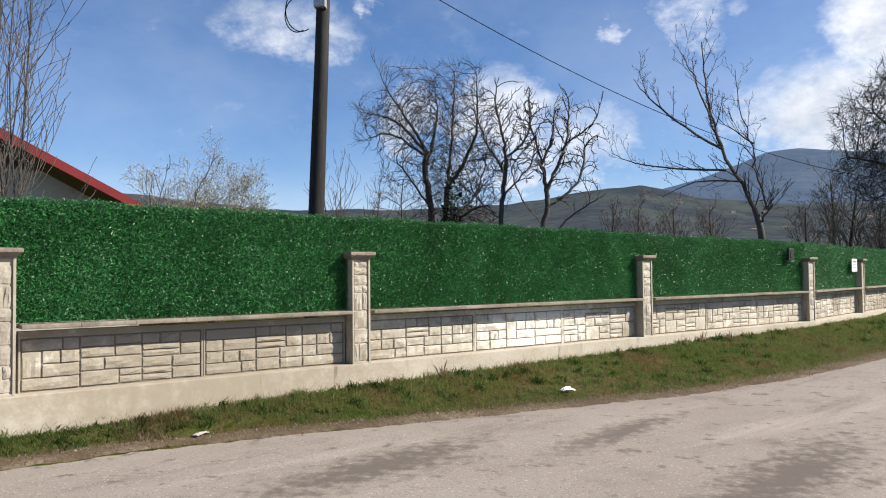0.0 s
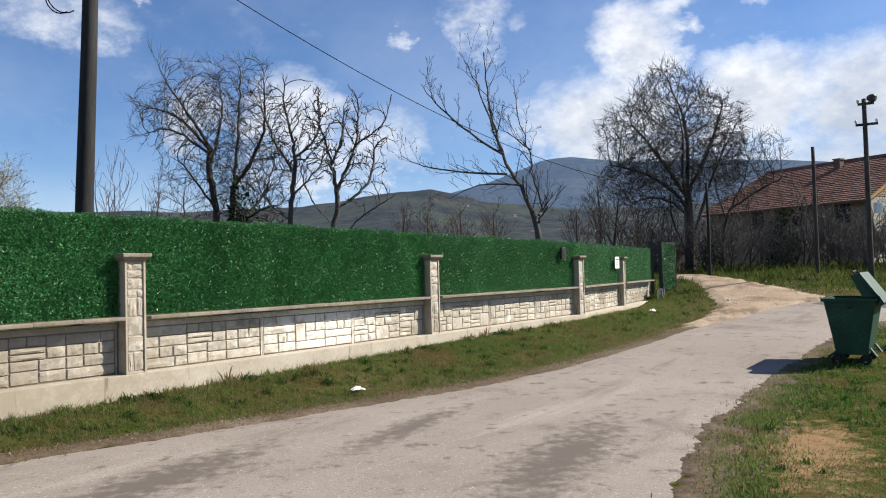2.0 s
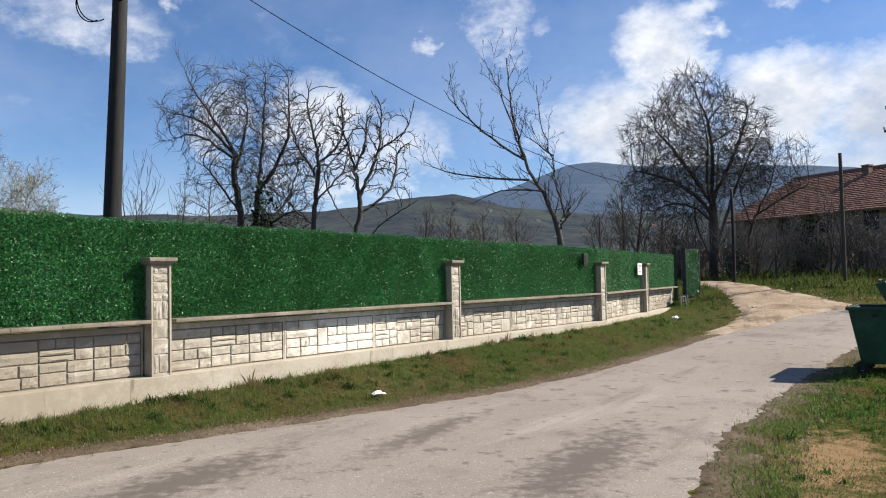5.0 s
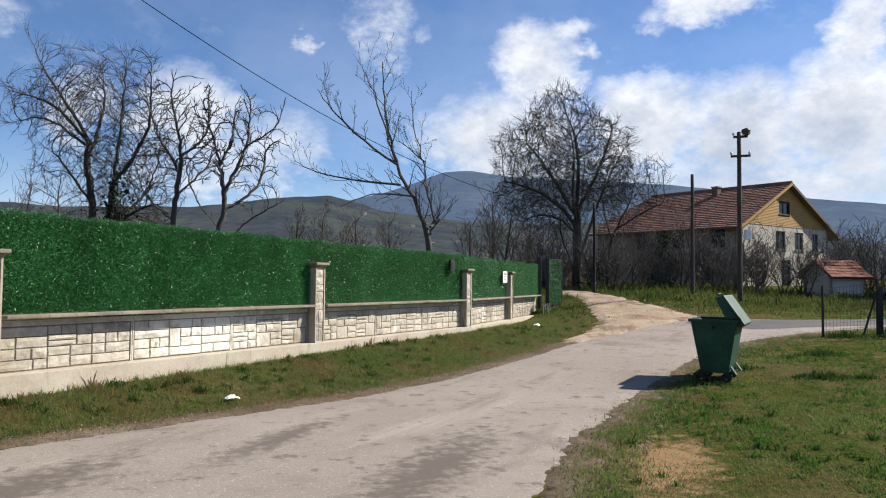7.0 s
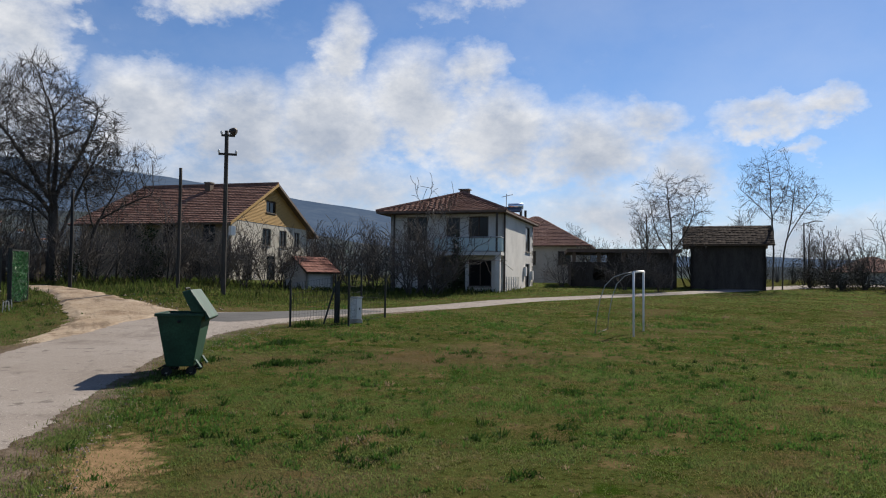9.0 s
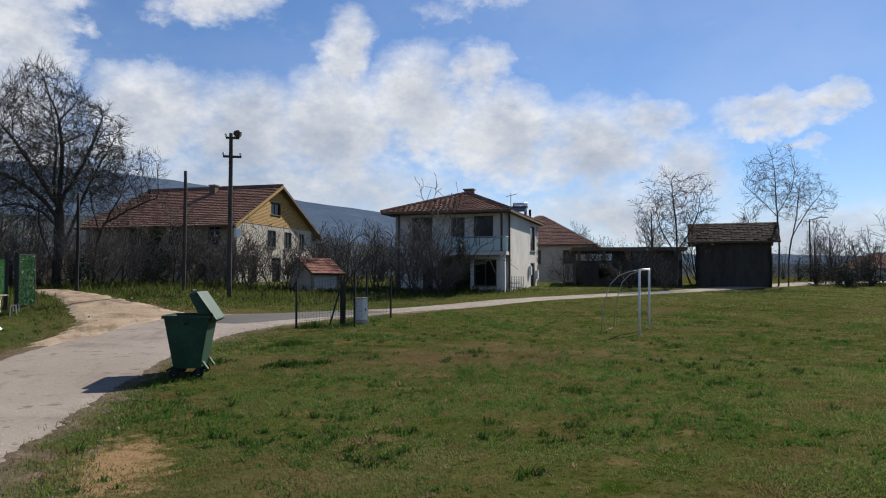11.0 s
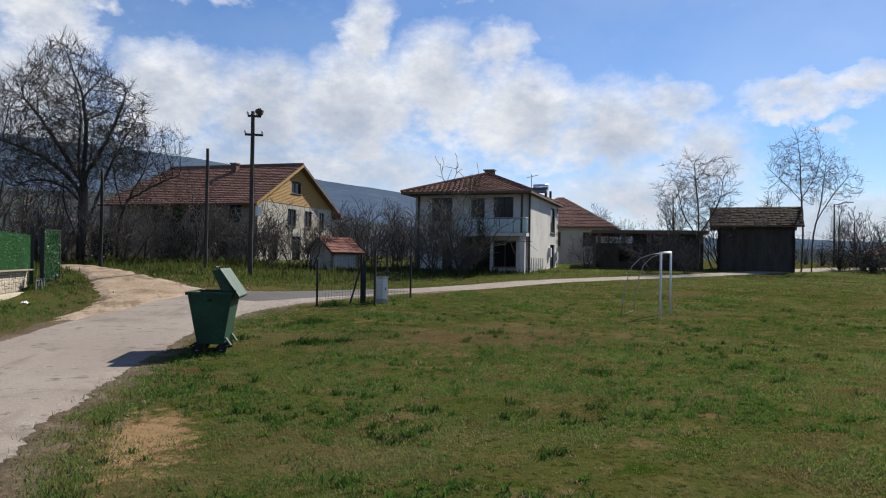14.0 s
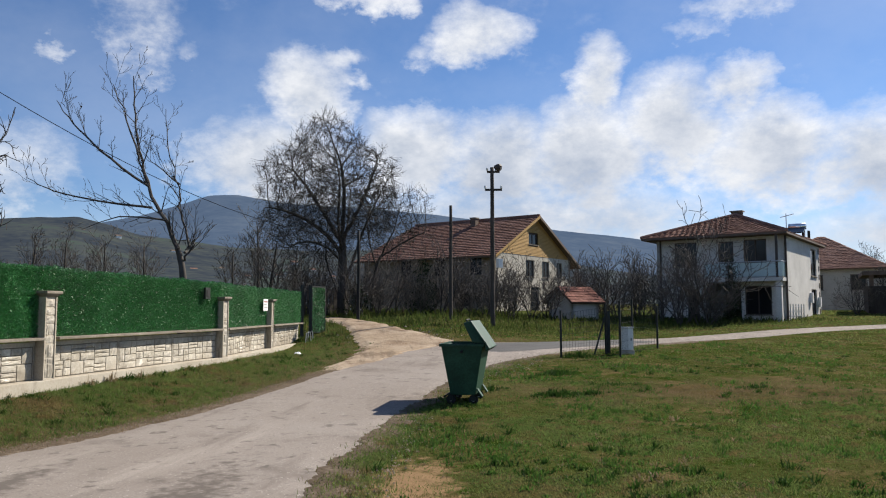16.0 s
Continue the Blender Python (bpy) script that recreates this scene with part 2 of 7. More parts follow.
M["dirt"] = material("pale_dirt", [(0.30, 0.21, 0.135), (0.44, 0.34, 0.24), (0.56, 0.46, 0.35)], 0.7, 0.95, bump=1.0, fine=9, bump_dist=0.06, spec=0.1)
blend(M["dirt"], (0.24, 0.17, 0.115), 0.9, 0.50, 0.66, seed=6.0)
blend(M["dirt"], (0.20, 0.15, 0.105), 1.0, 0.52, 0.66, stretch=(6.0, 0.8, 1), seed=9.0, turn=62)
blend(M["dirt"], (0.58, 0.50, 0.40), 14, 0.58, 0.68, seed=19.0)
M["concrete"] = material("pale_concrete", [(0.42, 0.36, 0.275), (0.54, 0.48, 0.385), (0.62, 0.565, 0.47)], 1.6, 0.9, bump=0.4, fine=30)
blend(M["concrete"], (0.30, 0.25, 0.19), 1.4, 0.58, 0.75, stretch=(1.6, 1.6, 0.3), seed=1.0)
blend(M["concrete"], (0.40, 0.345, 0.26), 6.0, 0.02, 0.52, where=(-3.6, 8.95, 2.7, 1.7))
blend(M["concrete"], (0.24, 0.20, 0.15), 3.0, 0.60, 0.72, stretch=(2.5, 2.5, 0.25), seed=23.0)
M["coping"] = material("weathered_coping", [(0.17, 0.145, 0.115), (0.28, 0.24, 0.19), (0.40, 0.35, 0.285)], 2.5, 0.9, bump=0.4, fine=30)
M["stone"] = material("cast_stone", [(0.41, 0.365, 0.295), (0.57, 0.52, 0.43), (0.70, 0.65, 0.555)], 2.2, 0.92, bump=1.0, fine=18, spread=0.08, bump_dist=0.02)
blend(M["stone"], (0.36, 0.315, 0.245), 0.5, 0.50, 0.62, seed=3.0)
blend(M["stone"], (0.34, 0.305, 0.25), 3.2, 0.54, 0.70, seed=15.0)
blend(M["stone"], (0.80, 0.75, 0.66), 2.2, 0.58, 0.72, seed=19.0)
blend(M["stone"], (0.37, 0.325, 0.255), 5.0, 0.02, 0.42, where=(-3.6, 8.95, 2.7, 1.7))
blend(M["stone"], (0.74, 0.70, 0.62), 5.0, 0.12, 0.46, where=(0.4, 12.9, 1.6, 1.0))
M["mortar"] = material("panel_ground", [(0.16, 0.14, 0.11), (0.26, 0.23, 0.185)], 4, 0.95, bump=0.4)
M["hedge_back"] = material("dark_green_mesh", [(0.008, 0.045, 0.014), (0.014, 0.065, 0.022)], 12, 0.7)
M["hedge"] = material("plastic_grass", [(0.036, 0.175, 0.045), (0.060, 0.27, 0.075), (0.105, 0.37, 0.125)], 1.2, 0.40, bump=0, fine=40, spread=0.5, island=True, spec=0.5)
M["grass"] = material("grass_blades", [(0.088, 0.155, 0.036), (0.138, 0.208, 0.054), (0.188, 0.234, 0.072), (0.265, 0.222, 0.115)], 0.33, 0.85, spec=0.12, bump=0, fine=7, spread=0.3, island=True)
def translucent(m, amount):
    """Let light through thin leaves."""
    N, L = m.node_tree.nodes, m.node_tree.links
    b, out = N["Principled BSDF"], N["Material Output"]
    t, mx = N.new("ShaderNodeBsdfTranslucent"), N.new("ShaderNodeMixShader")
    L.new(b.inputs["Base Color"].links[0].from_socket, t.inputs[0])
    mx.inputs[0].default_value = amount
    L.new(b.outputs[0], mx.inputs[1])
    L.new(t.outputs[0], mx.inputs[2])
    L.new(mx.outputs[0], out.inputs[0])


M["dry"] = material("dry_stalks", [(0.21, 0.155, 0.088), (0.33, 0.25, 0.155)], 3, 0.8, bump=0, spread=0.3, island=True)
M["rough"] = material("rank_bank_grass", [(0.042, 0.070, 0.016), (0.080, 0.112, 0.028), (0.13, 0.118, 0.05)], 0.6, 0.9, bump=0, fine=7, spread=0.35, island=True, spec=0.1)
M["tuft"] = material("dark_tuft_leaves", [(0.026, 0.065, 0.012), (0.055, 0.115, 0.022)], 3, 0.75, bump=0, spread=0.35, island=True, spec=0.12)
M["weed"] = material("weed_leaves", [(0.052, 0.120, 0.022), (0.092, 0.182, 0.037)], 3, 0.8, spec=0.1, bump=0, spread=0.3, island=True)
blend(M["ground"], (0.15, 0.11, 0.06), 1.6, 0.02, 0.55, where=(13.6, 9.4, 1.8, 4.5))
blend(M["grass"], (0.17, 0.13, 0.062), 1.6, -0.05, 0.60, where=(13.6, 9.4, 1.8, 4.5))
blend(M["grass"], (0.23, 0.175, 0.078), 0.8, 0.51, 0.65, seed=12.0)
blend(M["grass"], (0.22, 0.165, 0.07), 2.6, 0.53, 0.65, seed=17.0)
for k in ("grass", "dry", "weed", "rough", "tuft", "hedge"):
    translucent(M[k], 0.5 if k != "hedge" else 0.15)
M["bark"] = material("grey_bark", [(0.045, 0.038, 0.032), (0.078, 0.068, 0.058), (0.12, 0.105, 0.092)], 6, 0.95, bump=0.9, fine=40, stretch=(1, 1, 0.25), bump_dist=0.03)
M["twig"] = material("bare_twigs", [(0.095, 0.080, 0.070), (0.16, 0.14, 0.12)], 5, 0.9, bump=0)
M["figbark"] = material("fig_bark", [(0.07, 0.062, 0.054), (0.125, 0.112, 0.10)], 6, 0.9, bump=0.5)
M["paletwig"] = material("pale_twigs", [(0.20, 0.19, 0.15), (0.29, 0.28, 0.22)], 5, 0.9, bump=0)
M["bud"] = material("willow_buds", [(0.33, 0.34, 0.23), (0.47, 0.48, 0.36)], 5, 0.8, bump=0, spread=0.25, island=True)
M["ivy"] = material("dark_evergreen", [(0.017, 0.03, 0.013), (0.032, 0.055, 0.022)], 4, 0.85, bump=0, spread=0.4, island=True, spec=0.03)
# leaf colour of the far bushes, lightened to grey-brown in place of haze
M["hazed_scrub"] = material("haze_paled_scrub", [(0.060, 0.060, 0.046), (0.095, 0.090, 0.070)], 4, 0.95, bump=0, spread=0.35, island=True, spec=0.02)
M["blossom"] = material("white_blossom", [(0.65, 0.60, 0.58), (0.8, 0.76, 0.74)], 4, 0.8, bump=0)
M["pole"] = material("tarred_pole", [(0.014, 0.014, 0.014), (0.026, 0.026, 0.026), (0.045, 0.045, 0.044)], 3, 0.9, bump=0.6, fine=30, stretch=(1, 1, 0.15))
M["wire"] = material("black_wire", [(0.006, 0.006, 0.007), (0.010, 0.010, 0.011)], 5, 0.9, bump=0, spec=0.05)
M["metal_grey"] = material("galvanised", [(0.45, 0.47, 0.48), (0.58, 0.60, 0.61)], 6, 0.45, metal=0.6, bump=0.1)
M["white_paint"] = material("white_paint", [(0.68, 0.68, 0.66), (0.82, 0.82, 0.80)], 4, 0.5, bump=0.1)
M["dark_metal"] = material("dark_metal", [(0.018, 0.022, 0.02), (0.035, 0.04, 0.036)], 6, 0.6, metal=0.3, bump=0.1)
M["bin_green"] = material("green_bin_paint", [(0.005, 0.038, 0.020), (0.009, 0.060, 0.032), (0.020, 0.10, 0.056)], 2.5, 0.55, bump=0.15, fine=30, world_space=False)
M["bin_inside"] = material("bin_inside", [(0.012, 0.03, 0.025), (0.02, 0.045, 0.035)], 3, 0.7)
M["rubber"] = material("black_rubber", [(0.012, 0.012, 0.012), (0.025, 0.025, 0.025)], 9, 0.8, bump=0.2)
M["cream"] = material("cream_render", [(0.50, 0.46, 0.38), (0.60, 0.56, 0.47), (0.66, 0.62, 0.54)], 0.9, 0.95, bump=0.3, fine=12)
blend(M["cream"], (0.33, 0.28, 0.22), 0.7, 0.55, 0.72, seed=2.5)
M["brownwall"] = material("brown_render", [(0.30, 0.225, 0.16), (0.40, 0.31, 0.225)], 0.9, 0.95, bump=0.3)
M["offwhite"] = material("off_white_render", [(0.62, 0.60, 0.56), (0.70, 0.68, 0.64)], 0.8, 0.9, bump=0.2, fine=14)
M["yellow_wood"] = material("yellow_boards", [(0.46, 0.27, 0.075), (0.56, 0.34, 0.105)], 3, 0.75, bump=0.2, spread=0.1, island=True)
M["tile"] = material("clay_tiles", [(0.21, 0.110, 0.082), (0.30, 0.165, 0.125), (0.39, 0.235, 0.185)], 0.8, 0.95, bump=0.4, spec=0.08, fine=9, spread=0.07, island=True)
M["redtile"] = material("red_clay_tiles", [(0.23, 0.105, 0.082), (0.30, 0.145, 0.115), (0.37, 0.195, 0.16)], 0.8, 0.95, bump=0.4, spec=0.08, fine=9, spread=0.2, island=True)
M["oldtile"] = material("old_dark_tiles", [(0.05, 0.036, 0.03), (0.085, 0.062, 0.05)], 1.2, 0.95, bump=0.4, spec=0.05, spread=0.25, island=True)
M["redroof"] = material("red_sheet_roof", [(0.22, 0.022, 0.024), (0.30, 0.034, 0.034)], 1.5, 0.5, bump=0.1)
M["fascia"] = material("brown_fascia", [(0.13, 0.09, 0.065), (0.20, 0.145, 0.11)], 3, 0.8, bump=0.2)
M["shed_wood"] = material("old_dark_wood", [(0.035, 0.028, 0.023), (0.07, 0.058, 0.048), (0.10, 0.085, 0.07)], 2, 0.9, bump=0.5, fine=20, stretch=(1, 1, 0.3), spread=0.2, island=True)
M["dark_frame"] = material("brown_window_frame", [(0.06, 0.045, 0.035), (0.10, 0.075, 0.06)], 6, 0.6, bump=0.1)
M["curtain"] = material("pale_curtain", [(0.42, 0.40, 0.37), (0.55, 0.52, 0.48)], 3, 0.9, bump=0.2, stretch=(6, 6, 0.2))
M["paper"] = material("white_sign", [(0.78, 0.78, 0.76), (0.85, 0.85, 0.84)], 8, 0.5, bump=0)
M["redink"] = material("sign_bars", [(0.30, 0.03, 0.03), (0.34, 0.04, 0.04)], 8, 0.6, bump=0)
M["rubble"] = material("pebbles", [(0.22, 0.17, 0.125), (0.36, 0.30, 0.24)], 6, 0.9, bump=0.3, spread=0.25, island=True)
# both hills glow a faint blue: distance haze put in as emission
M["hill_near"] = material("hazed_wooded_hill", [(0.008, 0.010, 0.010), (0.022, 0.024, 0.020), (0.050, 0.052, 0.034), (0.045, 0.075, 0.030)], 0.016, 1.0, bump=0.0, fine=0.09, glow=(0.09, 0.12, 0.18, 0.26), spec=0.0)
M["hill_far"] = material("hazed_mountain", [(0.006, 0.010, 0.014), (0.024, 0.030, 0.034), (0.055, 0.060, 0.056)], 0.006, 1.0, bump=0.0, fine=0.03, glow=(0.105, 0.155, 0.25, 0.54), spec=0.0)


def glass_material():
    m = bpy.data.materials.new("window_glass")
    m.use_nodes = True
    b = m.node_tree.nodes["Principled BSDF"]
    b.inputs["Base Color"].default_value, b.inputs["Roughness"].default_value = (0.012, 0.014, 0.016, 1), 0.12
    b.inputs["Specular IOR Level"].default_value = 0.22
    return m


M["glass"] = glass_material()


def balcony_glass():
    m = bpy.data.materials.new("frosted_balcony_glass")
    m.use_nodes = True
    b = m.node_tree.nodes["Principled BSDF"]
    b.inputs["Base Color"].default_value, b.inputs["Roughness"].default_value = (0.55, 0.68, 0.68, 1), 0.25
    b.inputs["Alpha"].default_value = 0.75
    return m


M["bglass"] = balcony_glass()


# ---------------------------------------------------------------- mesh helpers
class Mesh:
    def __init__(self):
        self.v, self.f = [], []

    def quadbox(self, o, a, b, c):
        """A box from corner o and three edge vectors."""
        o, a, b, c = (Vector(q) for q in (o, a, b, c))
        if a.cross(b).dot(c) < 0:
            a, b = b, a
        i = len(self.v)
        self.v += [tuple(o), tuple(o + a), tuple(o + a + b), tuple(o + b), tuple(o + c), tuple(o + a + c), tuple(o + a + b + c), tuple(o + b + c)]
        self.f += [(i + 3, i + 2, i + 1, i), (i + 4, i + 5, i + 6, i + 7), (i, i + 1, i + 5, i + 4), (i + 1, i + 2, i + 6, i + 5), (i + 2, i + 3, i + 7, i + 6), (i + 3, i, i + 4, i + 7)]
        return self

    def box(self, x0, x1, y0, y1, z0, z1):
        return self.quadbox((x0, y0, z0), (x1 - x0, 0, 0), (0, y1 - y0, 0), (0, 0, z1 - z0))

    def prism(self, ring, depth):
        """A closed outline pushed along a vector."""
        i, n, d = len(self.v), len(ring), Vector(depth)
        self.v += [tuple(Vector(p)) for p in ring] + [tuple(Vector(p) + d) for p in ring]
        self.f += [tuple(range(i + n - 1, i - 1, -1)), tuple(range(i + n, i + 2 * n))]
        self.f += [(i + k, i + (k + 1) % n, i + n + (k + 1) % n, i + n + k) for k in range(n)]
        return self

    def tube(self, pts, radii, sides=6, cap=True):
        i0, n = len(self.v), len(pts)
        pts = [Vector(p) for p in pts]
        side = None
        for k, p in enumerate(pts):
            d = (pts[min(k + 1, n - 1)] - pts[max(k - 1, 0)])
            if d.length < 1e-9:
                d = Vector((0, 0, 1))
            d.normalize()
            if side is None:
                side = d.orthogonal().normalized()
            side = (side - d * side.dot(d))
            side = side.normalized() if side.length > 1e-6 else d.orthogonal().normalized()
            up = d.cross(side)
            r = radii[k] if hasattr(radii, "__len__") else radii
            for j in range(sides):
                w = 2 * math.pi * j / sides
                q = p + (side * math.cos(w) + up * math.sin(w)) * r
                self.v.append((q.x, q.y, q.z))
        for k in range(n - 1):
            for j in range(sides):
                a, b = i0 + k * sides + j, i0 + k * sides + (j + 1) % sides
                self.f.append((a, b, b + sides, a + sides))
        if cap:
            self.f.append(tuple(range(i0 + sides - 1, i0 - 1, -1)))
            self.f.append(tuple(range(i0 + (n - 1) * sides, i0 + n * sides)))
        return self

    def data(self, name, mat, smooth=False):
        me = bpy.data.meshes.new(name)
        me.from_pydata(self.v, [], self.f)
        me.materials.append(mat)
        if smooth:
            me.shade_smooth()
        return me


def part(name, mesh, mat, parent=None, label="", smooth=False, bevel=0.0):
    me = mesh.data(name, mat, smooth) if isinstance(mesh, Mesh) else mesh
    if "wall" in name and len(me.polygons) > 6:
        bm = bmesh.new()
        bm.from_mesh(me)
        bmesh.ops.remove_doubles(bm, verts=bm.verts, dist=1e-4)
        bm.to_mesh(me)
        bm.free()
    if bevel:
        bm = bmesh.new()
        bm.from_mesh(me)
        bmesh.ops.remove_doubles(bm, verts=bm.verts, dist=1e-5)
        bmesh.ops.bevel(bm, geom=[e for e in bm.edges if e.calc_face_angle(0) > 0.5], offset=bevel, segments=2, profile=0.6, affect="EDGES")
        bm.to_mesh(me)
        bm.free()
    ob = new(name, me)
    if parent is not None:
        ob.parent = parent
    if label:
        tagged(ob, label)
    return ob


def thing(name, label, category, group="", kind="", m=None):
    ob = new(name)
    ob.empty_display_size = 0.2
    if m is not None:
        ob.matrix_basis = m
    return tagged(ob, label, category, group, kind)


def soup(name, V, F, mat):
    """A mesh from arrays of corners and of equal faces."""
    me = bpy.data.meshes.new(name)
    me.vertices.add(len(V))
    me.vertices.foreach_set("co", V.astype(np.float32).ravel())
    k = F.shape[1]
    me.loops.add(F.size)
    me.loops.foreach_set("vertex_index", F.astype(np.int32).ravel())
    me.polygons.add(len(F))
    me.polygons.foreach_set("loop_start", np.arange(0, F.size, k, dtype=np.int32))
    me.update(calc_edges=True)
    me.materials.append(mat)
    return me


def blades(P, height, width, lean, rng, mat, name, leaf=False, simple=False):
    """Upright blades (or loose leaves) at the places P, one quad each."""
    n = len(P)
    w = rng.uniform(0, 2 * np.pi, n)
    side = np.stack([np.cos(w), np.sin(w), rng.uniform(-.3, .3, n) if leaf else np.zeros(n)], -1) * (width * rng.uniform(.6, 1.3, n))[:, None]
    tip = rng.normal(0, 1, (n, 3)) * (height * lean * np.ones(n))[:, None]
    tip[:, 2] = height * rng.uniform(.5, 1.2, n) if not leaf else tip[:, 2]
    if simple:
        V = np.stack([P - side * .5, P + side * .5, P + tip], 1).reshape(-1, 3)
        return soup(name, V, np.arange(n)[:, None] * 3 + np.arange(3)[None], mat)
    mid = tip * 0.55 + (0 if leaf else np.array([0, 0, 1.0]) * (height * .12 * np.ones(n))[:, None])
    V = np.stack([P - side * .5, P + side * .5, P + mid + side * .4, P + mid - side * .4, P + tip], 1).reshape(-1, 3)
    i = np.arange(n)[:, None] * 5
    F = np.concatenate([i + np.array([[0, 1, 2]]), i + np.array([[0, 2, 3]]), i + np.array([[3, 2, 4]])], 1).reshape(-1, 3)
    return soup(name, V, F, mat)


# ---------------------------------------------------------------- the lie of the land
P2, FU, FN = np.array([-2.10, 10.43]), np.array([0.7083, 0.7059]), np.array([0.7059, -0.7083])   # fence: foot of a pillar, along, towards the road


def sstep(a, b, t):
    t = np.clip((t - a) / (b - a), 0, 1)
    return t * t * (3 - 2 * t)


def verge_width(s):
    return np.clip(1.2 + 0.24 * s, 0.40, 2.5)


def land(x, y):
    x, y = np.asarray(x, float), np.asarray(y, float)
    a, b = 0.707 * (x + y), 0.707 * (x - y)
    h = 0.5 * (0.034 * (a - 12) + np.sqrt((0.034 * (a - 12)) ** 2 + 0.01)) - 0.03
    h = np.where(a > 59, np.minimum(h, 1.6 + 0.008 * (a - 60)), h)
    h = h + 0.5 * sstep(-1, -7, b) * sstep(24, 32, a) * (1 - sstep(40, 60, a))
    h = h - 0.22 * sstep(4, 10, b) * sstep(12, 22, a) * (1 - sstep(26, 36, a))
    s, n = (x - P2[0]) * FU[0] + (y - P2[1]) * FU[1], (x - P2[0]) * FN[0] + (y - P2[1]) * FN[1]
    foot = 0.27 + 0.012 * s
    share = (1 - sstep(0.0, 1.0, n / verge_width(s))) * (1 - sstep(13, 20, s)) * sstep(-30, -14, n)
    return h + (foot - h) * np.clip(share, 0, 1) * sstep(-40, -20, s)


def Z(x, y):
    return float(land(x, y))


def along(s, n=0.0):
    return P2 + FU * s + FN * n


def sheet(name, xs, ys, mat, rough=0.0):
    X, Y = np.meshgrid(xs, ys, indexing="ij")
    V = np.stack([X, Y, land(X, Y)], -1).reshape(-1, 3)
    nx, ny = len(xs), len(ys)
    i = (np.arange(nx - 1)[:, None] * ny + np.arange(ny - 1)[None]).ravel()
    return soup(name, V, np.stack([i, i + ny, i + ny + 1, i + 1], -1), mat)


def spaced(lo, hi, step):
    core = np.arange(lo, hi + step, step)
    out = np.array([3, 8, 18, 40, 90, 200, 450, 1000, 2200, 4200.0])
    return np.concatenate([lo - out[::-1], core, core[-1] + out])


ground = part("ground", sheet("ground", spaced(-14, 64, 0.5), spaced(-10, 50, 0.5), M["ground"]), M["ground"], smooth=False)
tagged(ground, "uneven meadow soil with short grass, moss and bare patches", "ground", kind="structure")


def curve_points(pts, per):
    """A smooth line through a few points."""
    p = np.array(pts, float)
    q = np.vstack([2 * p[0] - p[1], p, 2 * p[-1] - p[-2]])
    out = []
    for k in range(1, len(q) - 2):
        t = np.linspace(0, 1, per, endpoint=False)[:, None]
        a, b, c, d = q[k - 1], q[k], q[k + 1], q[k + 2]
        out.append(0.5 * (2 * b + (c - a) * t + (2 * a - 5 * b + 4 * c - d) * t ** 2 + (3 * b - a - 3 * c + d) * t ** 3))
    return np.vstack(out + [p[-1:]])


def lane(name, left, right, mat, lift, ragged, across=14, per=16):
    Lp, Rp = curve_points(left, per), curve_points(right, per)
    rows = []
    for k, (l, r) in enumerate(zip(Lp, Rp)):
        d = (r - l) / max(np.linalg.norm(r - l), 1e-6)
        l = l + d * ragged * (0.8 * noise.noise((l[0] * 1.3, l[1] * 1.3, 1.0)) + 0.7 * noise.noise((l[0] * 6, l[1] * 6, 3.0)) + 0.2 * noise.noise((l[0] * 17, l[1] * 17, 4.0)))
        r = r + d * ragged * (0.8 * noise.noise((r[0] * 1.3, r[1] * 1.3, 5.0)) + 0.7 * noise.noise((r[0] * 6, r[1] * 6, 7.0)) + 0.2 * noise.noise((r[0] * 17, r[1] * 17, 8.0)))
        rows.append(l + (r - l) * np.linspace(0, 1, across)[:, None])
    G = np.array(rows)
    edge = np.minimum(np.linspace(0, 1, across), np.linspace(1, 0, across))
    ends = np.clip(np.minimum(np.arange(len(G)), np.arange(len(G))[::-1]) / (per * 0.6), 0, 1)[:, None]
    z = land(G[..., 0], G[..., 1]) + (lift + 0.012) * np.clip(edge * 8 - 0.3, -0.3, 1) * ends - 0.012
    V = np.concatenate([G, z[..., None]], -1).reshape(-1, 3)
    n, m = G.shape[:2]
    i = (np.arange(n - 1)[:, None] * m + np.arange(m - 1)[None]).ravel()
    me = soup(name, V, np.stack([i, i + 1, i + m + 1, i + m], -1), mat)
    me.shade_smooth()
    return part(name, me, mat)


def verge_edge(s):
    return tuple(along(s, verge_width(s)))


road_l = [(-22, -10), verge_edge(-11), verge_edge(-4), verge_edge(0.2), verge_edge(4.1), verge_edge(7.5), verge_edge(12), (10.6, 19.5), (12.6, 21.7), (16, 22.2), (20, 21.3), (24, 19.9), (33, 20.2), (49, 17.7), (81, 14.0), (140, 2)]
road_r = [(-12, -16), (-1.2, -2.6), (2.3, 3.7), (3.57, 5.93), (4.56, 7.55), (5.9, 9.1), (8.2, 11.6), (11.5, 14.7), (14.8, 16.7), (18, 17.6), (21.4, 17.8), (25.5, 18), (33, 18), (45, 16), (68, 11.8), (130, -3)]
def shifted(pts, d):
    """A line beside another, d metres to its right."""
    p = np.array(pts, float)
    t = np.gradient(p, axis=0)
    t /= np.linalg.norm(t, axis=1)[:, None]
    return [tuple(q) for q in p + np.stack([t[:, 1], -t[:, 0]], -1) * d]


